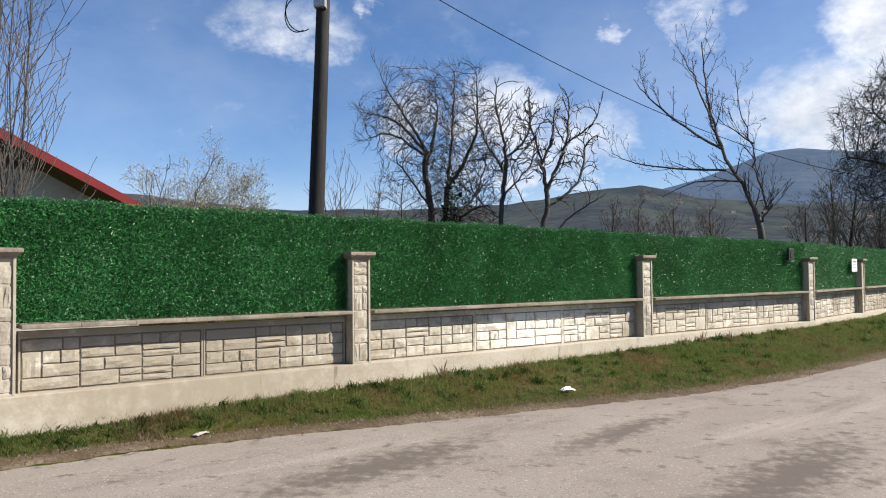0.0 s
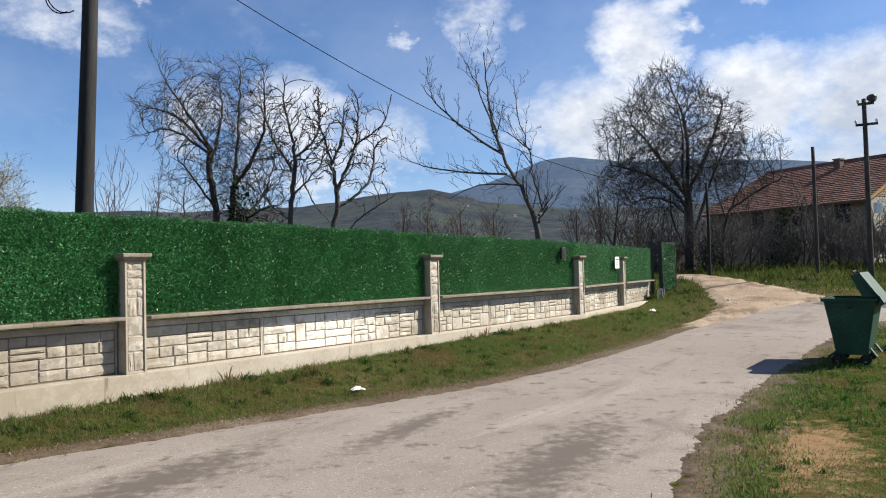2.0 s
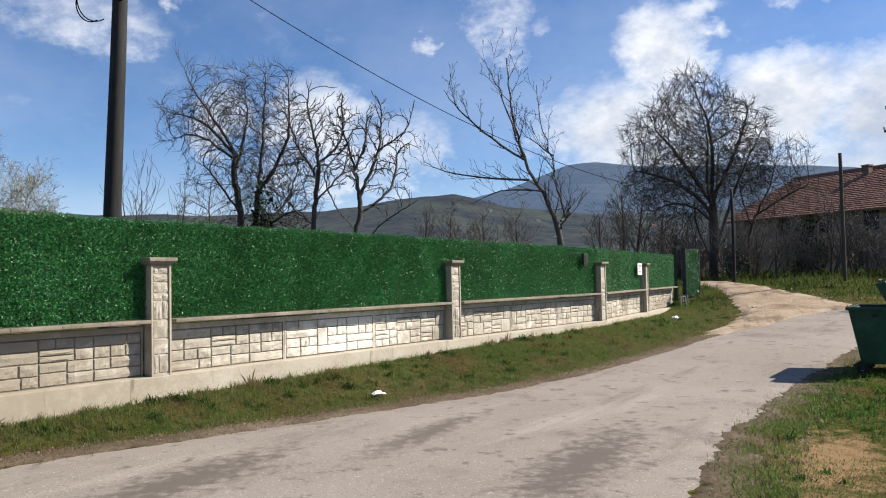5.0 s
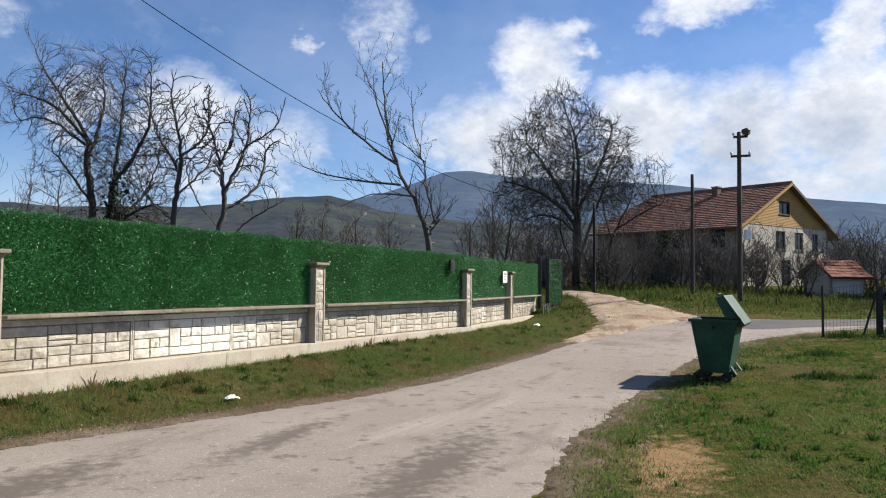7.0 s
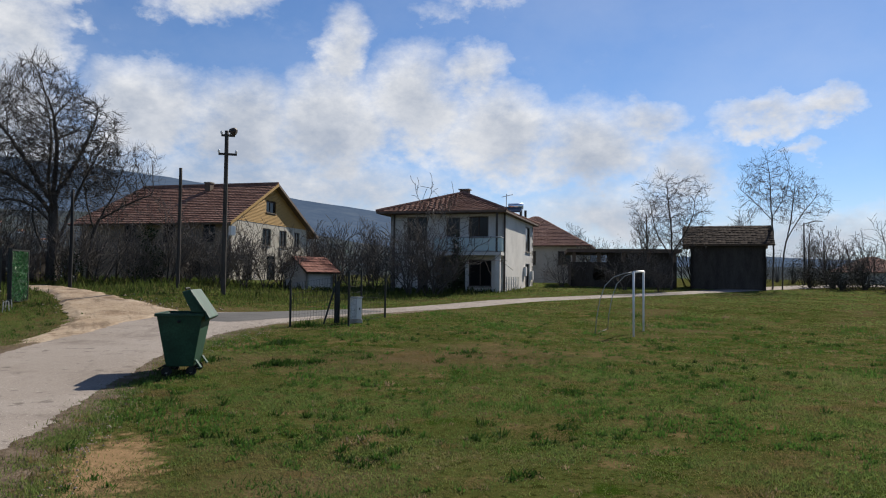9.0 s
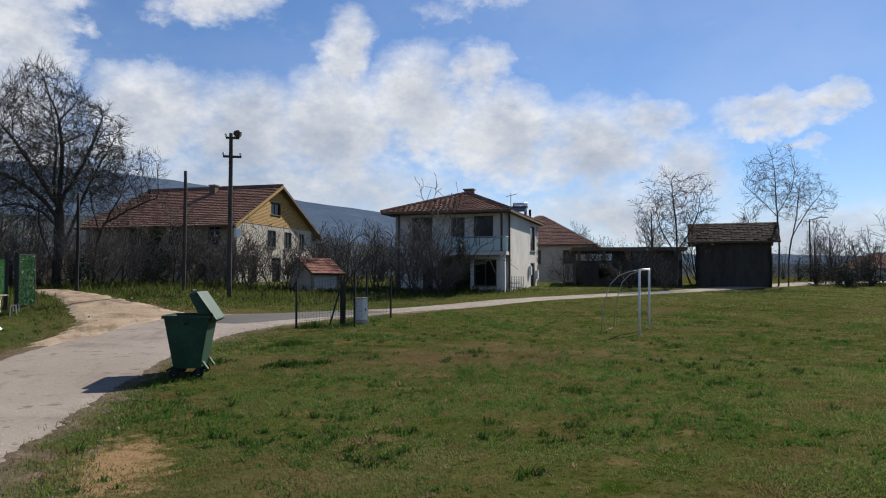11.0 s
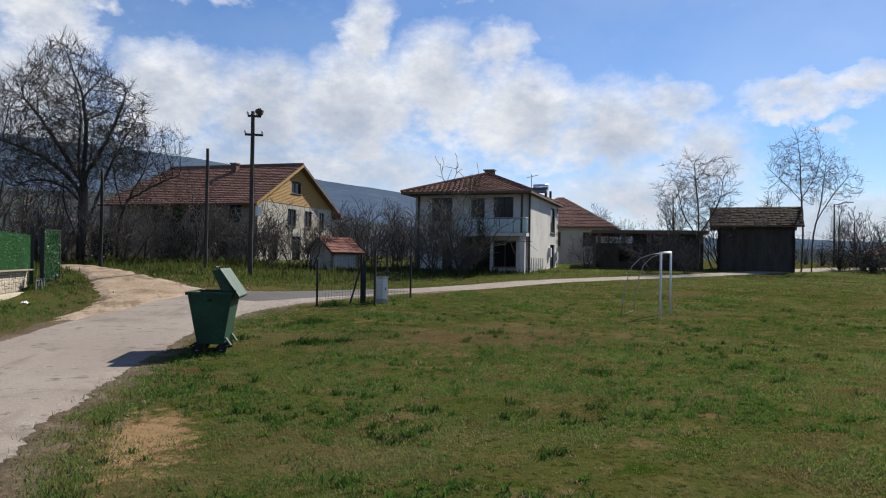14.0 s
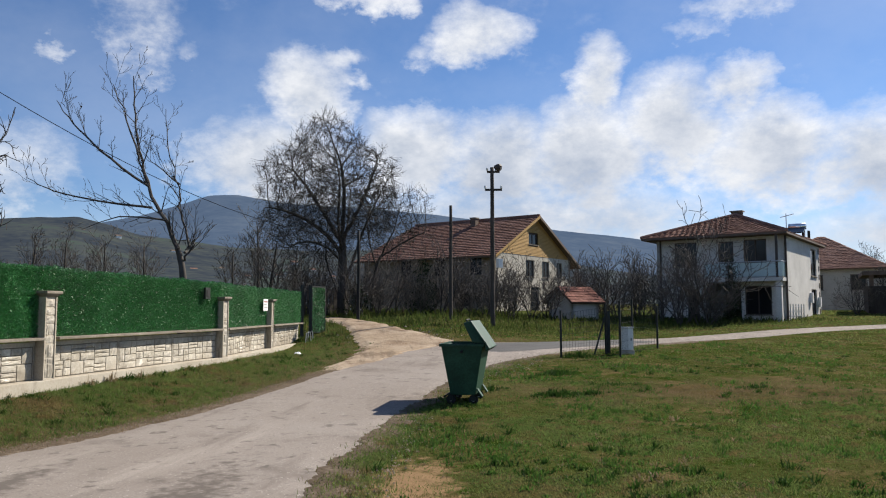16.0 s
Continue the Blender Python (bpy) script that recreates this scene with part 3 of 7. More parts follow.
tagged(lane("road_edge", shifted(road_r[1:12], -0.48), shifted(road_r[1:12], 0.10), M["edge_soil"], 0.018, 0.20, across=8, per=90), "crumbling soil and grit along the meadow side of the road", "road edge", kind="structure")
tagged(lane("road_edge", shifted(road_l[1:9], -0.10), shifted(road_l[1:9], 0.48), M["edge_soil"], 0.020, 0.16, across=8, per=90), "brown soil and dead grass along the verge side of the road", "road edge", kind="structure")
road = tagged(lane("road", road_l, road_r, M["asphalt"], 0.035, 0.12, across=24, per=60), "worn pale grey asphalt village road with dark patches", "road", kind="structure")
track = tagged(lane("dirt_track", [verge_edge(11), (10.7, 20.2), (12.15, 22.6), (13.5, 25.5), (15.0, 29.8), (15.7, 36)],
                    [(9.8, 17.3), (13.0, 20.5), (16.2, 22.6), (16.2, 26.4), (17.0, 30.8), (18.0, 36)], M["dirt"], 0.06, 0.35, across=30, per=40), "pale stony dirt track joining the road", "track", kind="structure")
apron = tagged(lane("road_patch", [(13.2, 21.3), (16, 21.9), (19.6, 21.2), (23.5, 19.8)], [(14.2, 18.4), (17, 18.3), (20.5, 18.2), (23.8, 18.2)], M["side_asphalt"], 0.05, 0.15), "darker asphalt where the side road branches off", "road", kind="structure")

# ---------------------------------------------------------------- distant hills


def ridge(name, outline, near, far, mat, label, rough, seed):
    """A long hill whose crest stands at the given heights (degrees) over the headings."""
    hs = np.linspace(outline[0][0], outline[-1][0], 620)
    crest = np.interp(hs, [o[0] for o in outline], [o[1] for o in outline])
    rr = np.linspace(0, 1, 26)
    V = np.zeros((len(hs), len(rr), 3))
    for i, (h, c) in enumerate(zip(hs, crest)):
        for j, k in enumerate(rr):
            d = near + (far - near) * k
            bump = noise.fractal((h * 0.14 + seed, k * 4.0, seed), 0.9, 2.0, 7) * rough
            z = 1.7 + math.tan(radians(max(c + bump * (0.25 + 0.75 * (1 - k)), 0.2))) * d * (0.10 + 0.90 * k ** 0.8) - 6 * (1 - k)
            V[i, j] = (math.sin(radians(h)) * d, math.cos(radians(h)) * d, z)
    n, m = len(hs), len(rr)
    i = (np.arange(n - 1)[:, None] * m + np.arange(m - 1)[None]).ravel()
    me = soup(name, V.reshape(-1, 3), np.stack([i, i + 1, i + m + 1, i + m], -1), mat)
    me.shade_smooth()
    return tagged(part(name, me, mat), label, "hill", kind="structure")


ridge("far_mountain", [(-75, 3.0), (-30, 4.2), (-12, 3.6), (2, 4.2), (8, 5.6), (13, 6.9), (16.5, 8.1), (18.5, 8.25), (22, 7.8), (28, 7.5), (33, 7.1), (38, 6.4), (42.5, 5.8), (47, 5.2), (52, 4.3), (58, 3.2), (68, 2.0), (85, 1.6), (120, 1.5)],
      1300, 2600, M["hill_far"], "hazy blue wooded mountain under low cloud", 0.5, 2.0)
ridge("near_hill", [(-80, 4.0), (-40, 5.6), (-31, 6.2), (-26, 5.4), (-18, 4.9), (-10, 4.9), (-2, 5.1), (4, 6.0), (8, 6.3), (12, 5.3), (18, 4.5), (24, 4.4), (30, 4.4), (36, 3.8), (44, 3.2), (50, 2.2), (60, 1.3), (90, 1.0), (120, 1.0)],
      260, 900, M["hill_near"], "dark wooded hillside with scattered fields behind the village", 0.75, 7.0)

# ---------------------------------------------------------------- the boundary wall
S_PIL = [-10.5, -4.28, 0.0, 6.26, 12.54]             # pillars along the straight stretch
U2 = np.array([0.582, 0.813])                        # the stretch after the bend
B4 = along(12.54)
S_PIL2 = [0.0, 4.55, 9.1]
PLINTH, COPING, GREEN_TOP, CAP = 0.545, 1.185, 2.50, 2.05


class Run:
    """A straight stretch of wall: metres along, towards the road, up."""

    def __init__(self, origin, u):
        self.o, self.u = np.array(origin), np.array(u) / np.linalg.norm(u)
        self.n = np.array([self.u[1], -self.u[0]])

    def at(self, s, n, z):
        p = self.o + self.u * s + self.n * n
        return (p[0], p[1], z)

    def slab(self, m, s0, s1, n0, n1, z0, z1):
        return m.quadbox(self.at(s0, n0, z0), (*(self.u * (s1 - s0)), 0), (*(self.n * (n1 - n0)), 0), (0, 0, z1 - z0))

    def turn(self, s, n, z):
        return Matrix(((self.u[0], -self.n[0], 0, self.at(s, n, z)[0]), (self.u[1], -self.n[1], 0, self.at(s, n, z)[1]), (0, 0, 1, z), (0, 0, 0, 1)))


run1, run2 = Run(P2, FU), Run(B4, U2)
wall = thing("wall_boundary", "pale cast-stone garden wall on a concrete plinth", "wall", kind="structure")

for run, s0, s1 in ((run1, -16, 12.62), (run2, 0.0, 9.25)):
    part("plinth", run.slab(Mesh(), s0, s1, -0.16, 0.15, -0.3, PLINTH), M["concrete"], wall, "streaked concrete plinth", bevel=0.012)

# blocks of the cast pattern: left, right, low, high as shares of one module
STONE_MODULES = [
    [(0, .62, 0, .30), (.62, 1, 0, .30), (0, .38, .30, .56), (.38, 1, .30, .56), (0, .55, .56, 1), (.55, 1, .56, .80), (.55, 1, .80, 1)],
    [(0, .45, 0, .52), (.45, 1, 0, .26), (.45, .72, .26, .52), (.72, 1, .26, .52), (0, 1, .52, .74), (0, .4, .74, 1), (.4, 1, .74, 1)],
    [(0, 1, 0, .24), (0, .34, .24, .76), (.34, 1, .24, .50), (.34, .66, .50, .76), (.66, 1, .50, .76), (0, .7, .76, 1), (.7, 1, .76, 1)],
    [(0, .5, 0, .28), (.5, 1, 0, .5), (0, .5, .28, .5), (0, .64, .5, .78), (.64, 1, .5, 1), (0, .3, .78, 1), (.3, .64, .78, 1)],
]


def stone_layout(width, rng):
    """Random ashlar: modules of blocks side by side that fill a panel."""
    n = max(2, round(width / 0.56))
    cuts = [0.0] + [width * (k + rng.uniform(-.12, .12)) / n for k in range(1, n)] + [width]
    cells, last = [], None
    for x0, x1 in zip(cuts, cuts[1:]):
        pick = rng.choice([k for k in range(len(STONE_MODULES)) if k != last])
        last, flip = pick, rng.random() < .5
        for a, b, c, d in STONE_MODULES[pick]:
            c, d = (1 - d, 1 - c) if flip else (c, d)
            a, b = x0 + (x1 - x0) * a, x0 + (x1 - x0) * b
            split = [(c, d)] if d - c < .27 or rng.random() < .3 else [(c, (c + d) / 2), ((c + d) / 2, d)]
            for lo, hi in split:
                cells.append((a, b, .545 * lo, .545 * hi))
    return cells


def stone_mesh(w, h, rng):
    """One hewn face, proud of the panel, with worn edges."""
    m = Mesh()
    g, d = 0.0035, 0.014 + 0.007 * rng.random()
    c = [(g, g), (w - g, g), (w - g, h - g), (g, h - g)]
    e = [(g + .010, g + .010), (w - g - .012, g + .008), (w - g - .010, h - g - .011), (g + .011, h - g - .009)]
    nx, nz = 5, 4
    m.v = [(x, 0.004, z) for x, z in c]
    for j in range(nz):
        for i in range(nx):
            u, v = i / (nx - 1), j / (nz - 1)
            x = (e[0][0] * (1 - u) + e[1][0] * u) * (1 - v) + (e[3][0] * (1 - u) + e[2][0] * u) * v
            z = (e[0][1] * (1 - u) + e[1][1] * u) * (1 - v) + (e[3][1] * (1 - u) + e[2][1] * u) * v
            rim = i in (0, nx - 1) or j in (0, nz - 1)
            m.v.append((x + rng.uniform(-.004, .004), -d * (rng.uniform(.55, .95) if rim else rng.uniform(.7, 1.5)), z + rng.uniform(-.004, .004)))
    k = lambda i, j: 4 + j * nx + i
    m.f = [(k(i, j), k(i + 1, j), k(i + 1, j + 1), k(i, j + 1)) for i in range(nx - 1) for j in range(nz - 1)]
    m.f += [(0, 1, *[k(i, 0) for i in range(nx - 1, -1, -1)]), (1, 2, *[k(nx - 1, j) for j in range(nz - 1, -1, -1)]),
            (2, 3, *[k(i, nz - 1) for i in range(nx)]), (3, 0, *[k(0, j) for j in range(nz)])]
    return m


patterns = {}


def panel(run, s0, s1, kind_no, single):
    """A cast panel between s0 and s1 with its stones."""
    w = s1 - s0
    back = part("panel", Mesh().box(0, w, 0, 0.08, 0, COPING - PLINTH), M["mortar"], wall)
    back.matrix_basis = run.turn(s0, -0.06, PLINTH)
    key = (round(w, 2), kind_no)
    if key not in patterns:
        rng = random.Random(31 + kind_no)
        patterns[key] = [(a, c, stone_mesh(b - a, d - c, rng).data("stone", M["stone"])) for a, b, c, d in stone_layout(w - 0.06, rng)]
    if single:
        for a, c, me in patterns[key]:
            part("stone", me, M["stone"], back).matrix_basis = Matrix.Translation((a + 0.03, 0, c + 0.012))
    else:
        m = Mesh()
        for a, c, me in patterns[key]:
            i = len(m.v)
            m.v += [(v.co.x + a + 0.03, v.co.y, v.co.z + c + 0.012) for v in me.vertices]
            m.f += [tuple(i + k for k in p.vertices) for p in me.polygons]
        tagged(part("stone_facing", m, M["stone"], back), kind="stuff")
    rim = Mesh()
    for a in (0.004, w - 0.024):
        rim.box(a, a + 0.02, -0.016, 0, 0, 0.57)
    rim.box(0, w, -0.026, 0, 0.566, COPING - PLINTH)
    part("panel_rim", rim, M["stone"], back, bevel=0.005)


def bay(run, s0, s1, count, first, single):
    """The wall between two pillars: panels, coping."""
    a, b = s0 + 0.17, s1 - 0.17
    w = (b - a) / count
    for k in range(count):
        panel(run, a + k * w, a + (k + 1) * w, (first + k) % 4, single)
    c = Mesh()
    rows = max(2, int((b - a) / 0.5))
    for k in range(rows):
        x0, x1 = a + (b - a) * k / rows, a + (b - a) * (k + 1) / rows + (0.0 if k == rows - 1 else 0.001)
        dz = 0.006 * noise.noise((x0 * 2, 0, 1))
        run.slab(c, x0, x1, -0.16, 0.17, COPING + .03 + dz, COPING + 0.075 + dz)
    part("coping", c, M["coping"], wall, "weathered concrete coping", bevel=0.01)


bay(run1, -10.5, -4.28, 3, 0, False)
bay(run1, -4.28, 0.0, 2, 1, True)
bay(run1, 0.0, 6.26, 3, 2, True)
bay(run1, 6.26, 12.54, 3, 0, True)
bay(run2, 0.0, 4.55, 2, 1, False)
bay(run2, 4.55, 9.1, 2, 3, False)


def pillar(run, s):
    p = thing("wall_pillar", "cast-stone wall pillar with a flat cap", "pillar", "pillars of the boundary wall", m=run.turn(s - 0.16, 0.0, PLINTH + 0.002) @ Matrix.Diagonal((0.88, 1, 1, 1)))
    h = CAP - PLINTH - 0.10
    part("shaft", Mesh().box(0.012, 0.308, -0.112, 0.16, 0, h), M["concrete"], p, bevel=0.008)
    rng = random.Random(int(s * 10) + 50)
    face = Mesh()
    face.box(0, 0.03, -0.135, -0.10, 0, h)
    face.box(0.29, 0.32, -0.135, -0.10, 0, h)
    face.box(0.0, 0.32, -0.13, -0.10, 0, 0.02)
    part("edge_strip", face, M["concrete"], p)
    z = 0.03
    while z < h - 0.08:
        hh = min(rng.choice([0.10, 0.14, 0.2, 0.24]), h - 0.02 - z)
        split = rng.choice([0, 0, 0.35, 0.6])
        for a, b in (((0.035, 0.285),) if not split else ((0.035, 0.035 + 0.25 * split), (0.035 + 0.25 * split, 0.285))):
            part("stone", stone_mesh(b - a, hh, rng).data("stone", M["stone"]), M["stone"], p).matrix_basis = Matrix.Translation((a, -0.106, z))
        z += hh
    cap = Mesh()
    i = 0
    cap.v = [(x, y, z) for z, g in ((h, 0.0), (h + 0.05, 0.05)) for x, y in ((-g, -0.135 - g), (0.32 + g, -0.135 - g), (0.32 + g, 0.17 + g), (-g, 0.17 + g))]
    cap.f = [(3, 2, 1, 0), (4, 5, 6, 7), (0, 1, 5, 4), (1, 2, 6, 5), (2, 3, 7, 6), (3, 0, 4, 7)]
    part("cap_moulding", cap, M["coping"], p)
    part("cap", Mesh().box(-0.065, 0.385, -0.20, 0.235, h + 0.05, h + 0.10), M["coping"], p, "flat weathered cap", bevel=0.012)
    return p


for s in S_PIL:
    pillar(run1, s)
for s in S_PIL2[1:2]:
    pillar(run2, s)

# ---------------------------------------------------------------- artificial hedge on the wall


def hedge(run, s0, s1, top0, top1, count, rng):
    h = thing("hedge_panel", "glossy dark green artificial grass fence panel on the wall", "hedge fence", "artificial hedge panels")
    z0 = COPING + 0.085
    back = Mesh()
    i = 0
    pts = [run.at(s0, -0.07, z0), run.at(s1, -0.07, z0), run.at(s1, -0.07, top1 - .02), run.at(s0, -0.07, top0 - .02)]
    back.prism(pts, (*(run.n * -0.03), 0))
    part("mesh_backing", back, M["hedge_back"], h)
    n = int((s1 - s0) * (top0 - z0) * count)
    s = rng.uniform(s0, s1, n)
    t = (s - s0) / (s1 - s0)
    top = top0 + (top1 - top0) * t + 0.012 * np.sin(s * 3.1) + 0.01 * np.sin(s * 9)
    z = z0 + (top - z0) * rng.uniform(0, 1.0, n)
    out = -0.06 + 0.055 * rng.uniform(0, 1, n)
    base = np.stack([run.o[0] + run.u[0] * s + run.n[0] * out, run.o[1] + run.u[1] * s + run.n[1] * out, z], -1)
    d = rng.normal(0, 1, (n, 3)) + np.array([run.n[0], run.n[1], 0.25]) * 1.1
    d /= np.linalg.norm(d, axis=1)[:, None]
    d *= (0.016 + 0.020 * rng.uniform(0, 1, n))[:, None]
    w = np.cross(d, rng.normal(0, 1, (n, 3)))
    w *= (0.0040 / np.maximum(np.linalg.norm(w, axis=1), 1e-6))[:, None]
    V = np.stack([base - w, base + w, base + d + w * .6, base + d - w * .6], 1).reshape(-1, 3)
    F = np.arange(n)[:, None] * 4 + np.arange(4)[None]
    tagged(part("turf", soup("turf", V, F, M["hedge"]), M["hedge"], h), kind="stuff")
    return h


rng = np.random.default_rng(5)
for s0, s1 in ((-12.5, -8.1), (-8.1, -4.15), (-4.15, 0.06), (0.06, 4.05), (4.05, 6.32), (6.32, 9.4), (9.4, 12.58)):
    z = lambda s: GREEN_TOP + 0.045 - 0.0105 * s
    hedge(run1, s0, s1, z(s0), z(s1), 14500 if s0 < 5 else 9500, rng)
for s0, s1 in ((0.03, 4.6), (4.6, 9.15)):
    hedge(run2, s0, s1, 2.41, 2.39, 5000, rng)

# ---------------------------------------------------------------- gate, sign and fittings on the wall


def gate():
    o = run2.at(9.22, -0.02, 0)
    g = thing("metal_gate", "open dark steel gate leaf covered with artificial grass", "gate")
    for k, (s, n) in enumerate(((9.30, 0.0), (9.62, 0.25))):
        p = run2.at(s, n, 0)
        part("gate_post", Mesh().box(p[0] - .05, p[0] + .05, p[1] - .05, p[1] + .05, 0.35, 2.66), M["dark_metal"], g, bevel=0.006)
    a, b = np.array(run2.at(9.66, 0.25, 0)), np.array(run2.at(10.5, 0.62, 0))
    d = b - a
    m = Mesh()
    for t0, t1, z0, z1 in ((0, .05, .85, 2.62), (.95, 1, .85, 2.62), (.05, .95, .85, .90), (.05, .95, 2.57, 2.62)):
        m.quadbox(tuple(a + d * t0 + np.array([0, 0, z0])), tuple(d * (t1 - t0)), (0.02, -0.04, 0), (0, 0, z1 - z0))
    part("gate_frame", m, M["dark_metal"], g)
    part("infill", Mesh().quadbox(tuple(a + d * .05 + np.array([0.01, -0.015, .9])), tuple(d * .9), (0.006, -0.012, 0), (0, 0, 1.67)), M["hedge_back"], g)
    r = np.random.default_rng(8)
    n = 2200
    P = a + d * r.uniform(.05, .95, n)[:, None] + np.stack([np.zeros(n) + .02, np.zeros(n) - .035, r.uniform(.9, 2.57, n)], -1)
    tagged(part("grass_cover", blades(P, 0.05, 0.02, 0.7, r, M["hedge"], "grass_cover", leaf=True), M["hedge"], g), kind="stuff")


gate()

sign = thing("notice_sign", "small white rectangular notice sign on the hedge fence", "sign")
sg = Mesh()
run2.slab(sg, 3.62, 4.12, 0.075, 0.085, 1.70, 2.05)
part("sign_plate", sg, M["paper"], sign, bevel=0.003)
for z0, z1, s1 in ((1.95, 1.985, 4.05), (1.87, 1.90, 3.98), (1.79, 1.82, 4.03)):
    part("text_bar", run2.slab(Mesh(), 3.69, s1, 0.085, 0.088, z0, z1), M["redink"] if z0 > 1.9 else M["metal_grey"], sign)
hatch = thing("hatch_box", "small black box fixed on the hedge fence", "box")
part("frame", run1.slab(Mesh(), 11.55, 11.78, 0.04, 0.10, 1.98, 2.26), M["dark_metal"], hatch, bevel=0.01)
part("cover", run1.slab(Mesh(), 11.60, 11.73, 0.10, 0.11, 2.04, 2.20), M["rubber"], hatch, bevel=0.003)

# ---------------------------------------------------------------- rubbish container


def container():
    x, y = 8.855, 11.575
    m = pose(x, y, Z(x, y) - 0.02, 0, 0, -43.5)
    c = thing("rubbish_container", "green metal wheeled rubbish container with its lid half open", "rubbish bin", m=m)
    b = Mesh()
    top, bot, h0, h1 = (0.37, 0.56), (0.22, 0.45), 0.17, 1.04

    def ring(q, z, g=0.0):
        return [(-q[0] + g, -q[1] + g, z), (q[0] - g, -q[1] + g, z), (q[0] - g, q[1] - g, z), (-q[0] + g, q[1] - g, z)]
    b.v = ring(bot, h0) + ring(top, h1) + ring(top, h1, 0.025) + ring(bot, h0 + 0.03, 0.025)
    b.f = [(3, 2, 1, 0)] + [(k, (k + 1) % 4, 4 + (k + 1) % 4, 4 + k) for k in range(4)] + [(4 + k, 4 + (k + 1) % 4, 8 + (k + 1) % 4, 8 + k) for k in range(4)]
    b.f += [(8 + k, 8 + (k + 1) % 4, 12 + (k + 1) % 4, 12 + k) for k in range(4)] + [(12, 13, 14, 15)]
    part("body", b, M["bin_green"], c, bevel=0.012)
    rim = Mesh()
    for x0, x1, y0, y1 in ((-.40, .40, -.59, -.555), (-.40, .40, .555, .59), (-.40, -.365, -.555, .555), (.365, .40, -.555, .555)):
        rim.box(x0, x1, y0, y1, 1.015, 1.065)
    part("rim", rim, M["bin_green"], c, bevel=0.008)
    # thick lid tipped back over the hinge side
    lid = thing_part("lid", c, Matrix())
    side = [(.20, 1.08), (.03, 1.43), (.17, 1.47), (.50, .99), (.42, .93), (.415, 1.08)]
    s = Mesh().prism([(px, -.60, pz) for px, pz in side], (0, 1.20, 0))
    part("lid_shell", s, M["bin_green"], lid, bevel=0.018)
    part("lid_lining", Mesh().quadbox((.196, -.55, 1.09), (-.155, 0, .32), (-.006, 0, -.003), (0, 1.10, 0)), M["bin_inside"], lid)
    g = Mesh().tube([(.06, -.2, 1.44), (.03, -.2, 1.485), (.03, .2, 1.485), (.06, .2, 1.44)], .012, 8)
    part("lid_handle", g, M["dark_metal"], lid, smooth=True)
    part("lid_catch", Mesh().box(.08, .12, -.03, .03, 1.43, 1.47), M["rubber"], lid)
    for sx in (-1, 1):
        part("trunnion", Mesh().tube([(0, sx * .56, .93), (0, sx * .66, .93)], .025, 10), M["dark_metal"], c, smooth=True)
    part("step_bar", Mesh().tube([(-.22, -.47, .2), (-.33, -.47, .14), (-.33, .47, .14), (-.22, .47, .2)], .014, 8), M["dark_metal"], c, smooth=True)
    for py in (-.44, .32):
        part("wheel_guard", Mesh().quadbox((.235, py, .27), (0, .15, 0), (.02, 0, .01), (.09, 0, -.13)), M["bin_green"], c)
    for py in (-.3, 0, .3):
        part("rib", Mesh().quadbox((-.235, py - .02, .22), (0, .04, 0), (-.018, 0, 0), (-.13, 0, .78)), M["bin_green"], c)
    for px, py in ((-.2, -.38), (.2, -.38), (-.2, .38), (.2, .38)):
        w = thing_part("wheel", c, Matrix.Translation((px - .02, py, .085)))
        part("tyre", Mesh().tube([(0, -.028, 0), (0, -.02, 0), (0, .02, 0), (0, .028, 0)], [.07, .085, .085, .07], 16), M["rubber"], w, smooth=False)
        part("hub", Mesh().tube([(0, -.032, 0), (0, .032, 0)], .035, 10), M["metal_grey"], w)
        f = Mesh().box(-.035, .035, -.048, -.036, -.02, .10).box(-.035, .035, .036, .048, -.02, .10).box(-.05, .05, -.05, .05, .088, .10)
        part("fork", f, M["dark_metal"], w)


def thing_part(name, parent, m):
    ob = new(name)
    ob.parent, ob.matrix_basis, ob.empty_display_size = parent, m, 0.1
    return ob


container()

# ---------------------------------------------------------------- houses


def holes(m, o, u, n, length, z0, z1, thick, openings):
    """A wall from o along u, thick against n, with openings (a, b, low, high) through it."""
    xs = sorted({0.0, length, *[q for a, b, _, _ in openings for q in (a, b)]})
    zs = sorted({z0, z1, *[q for _, _, c, d in openings for q in (c, d)]})
    for a, b in zip(xs, xs[1:]):
        for c, d in zip(zs, zs[1:]):
            mx, mz = (a + b) / 2, (c + d) / 2
            if any(p < mx < q and r < mz < s for p, q, r, s in openings):
                continue
            p = np.array(o) + np.array(u) * a
            m.quadbox((p[0], p[1], c), (u[0] * (b - a), u[1] * (b - a), 0), (-n[0] * thick, -n[1] * thick, 0), (0, 0, d - c))
    return m


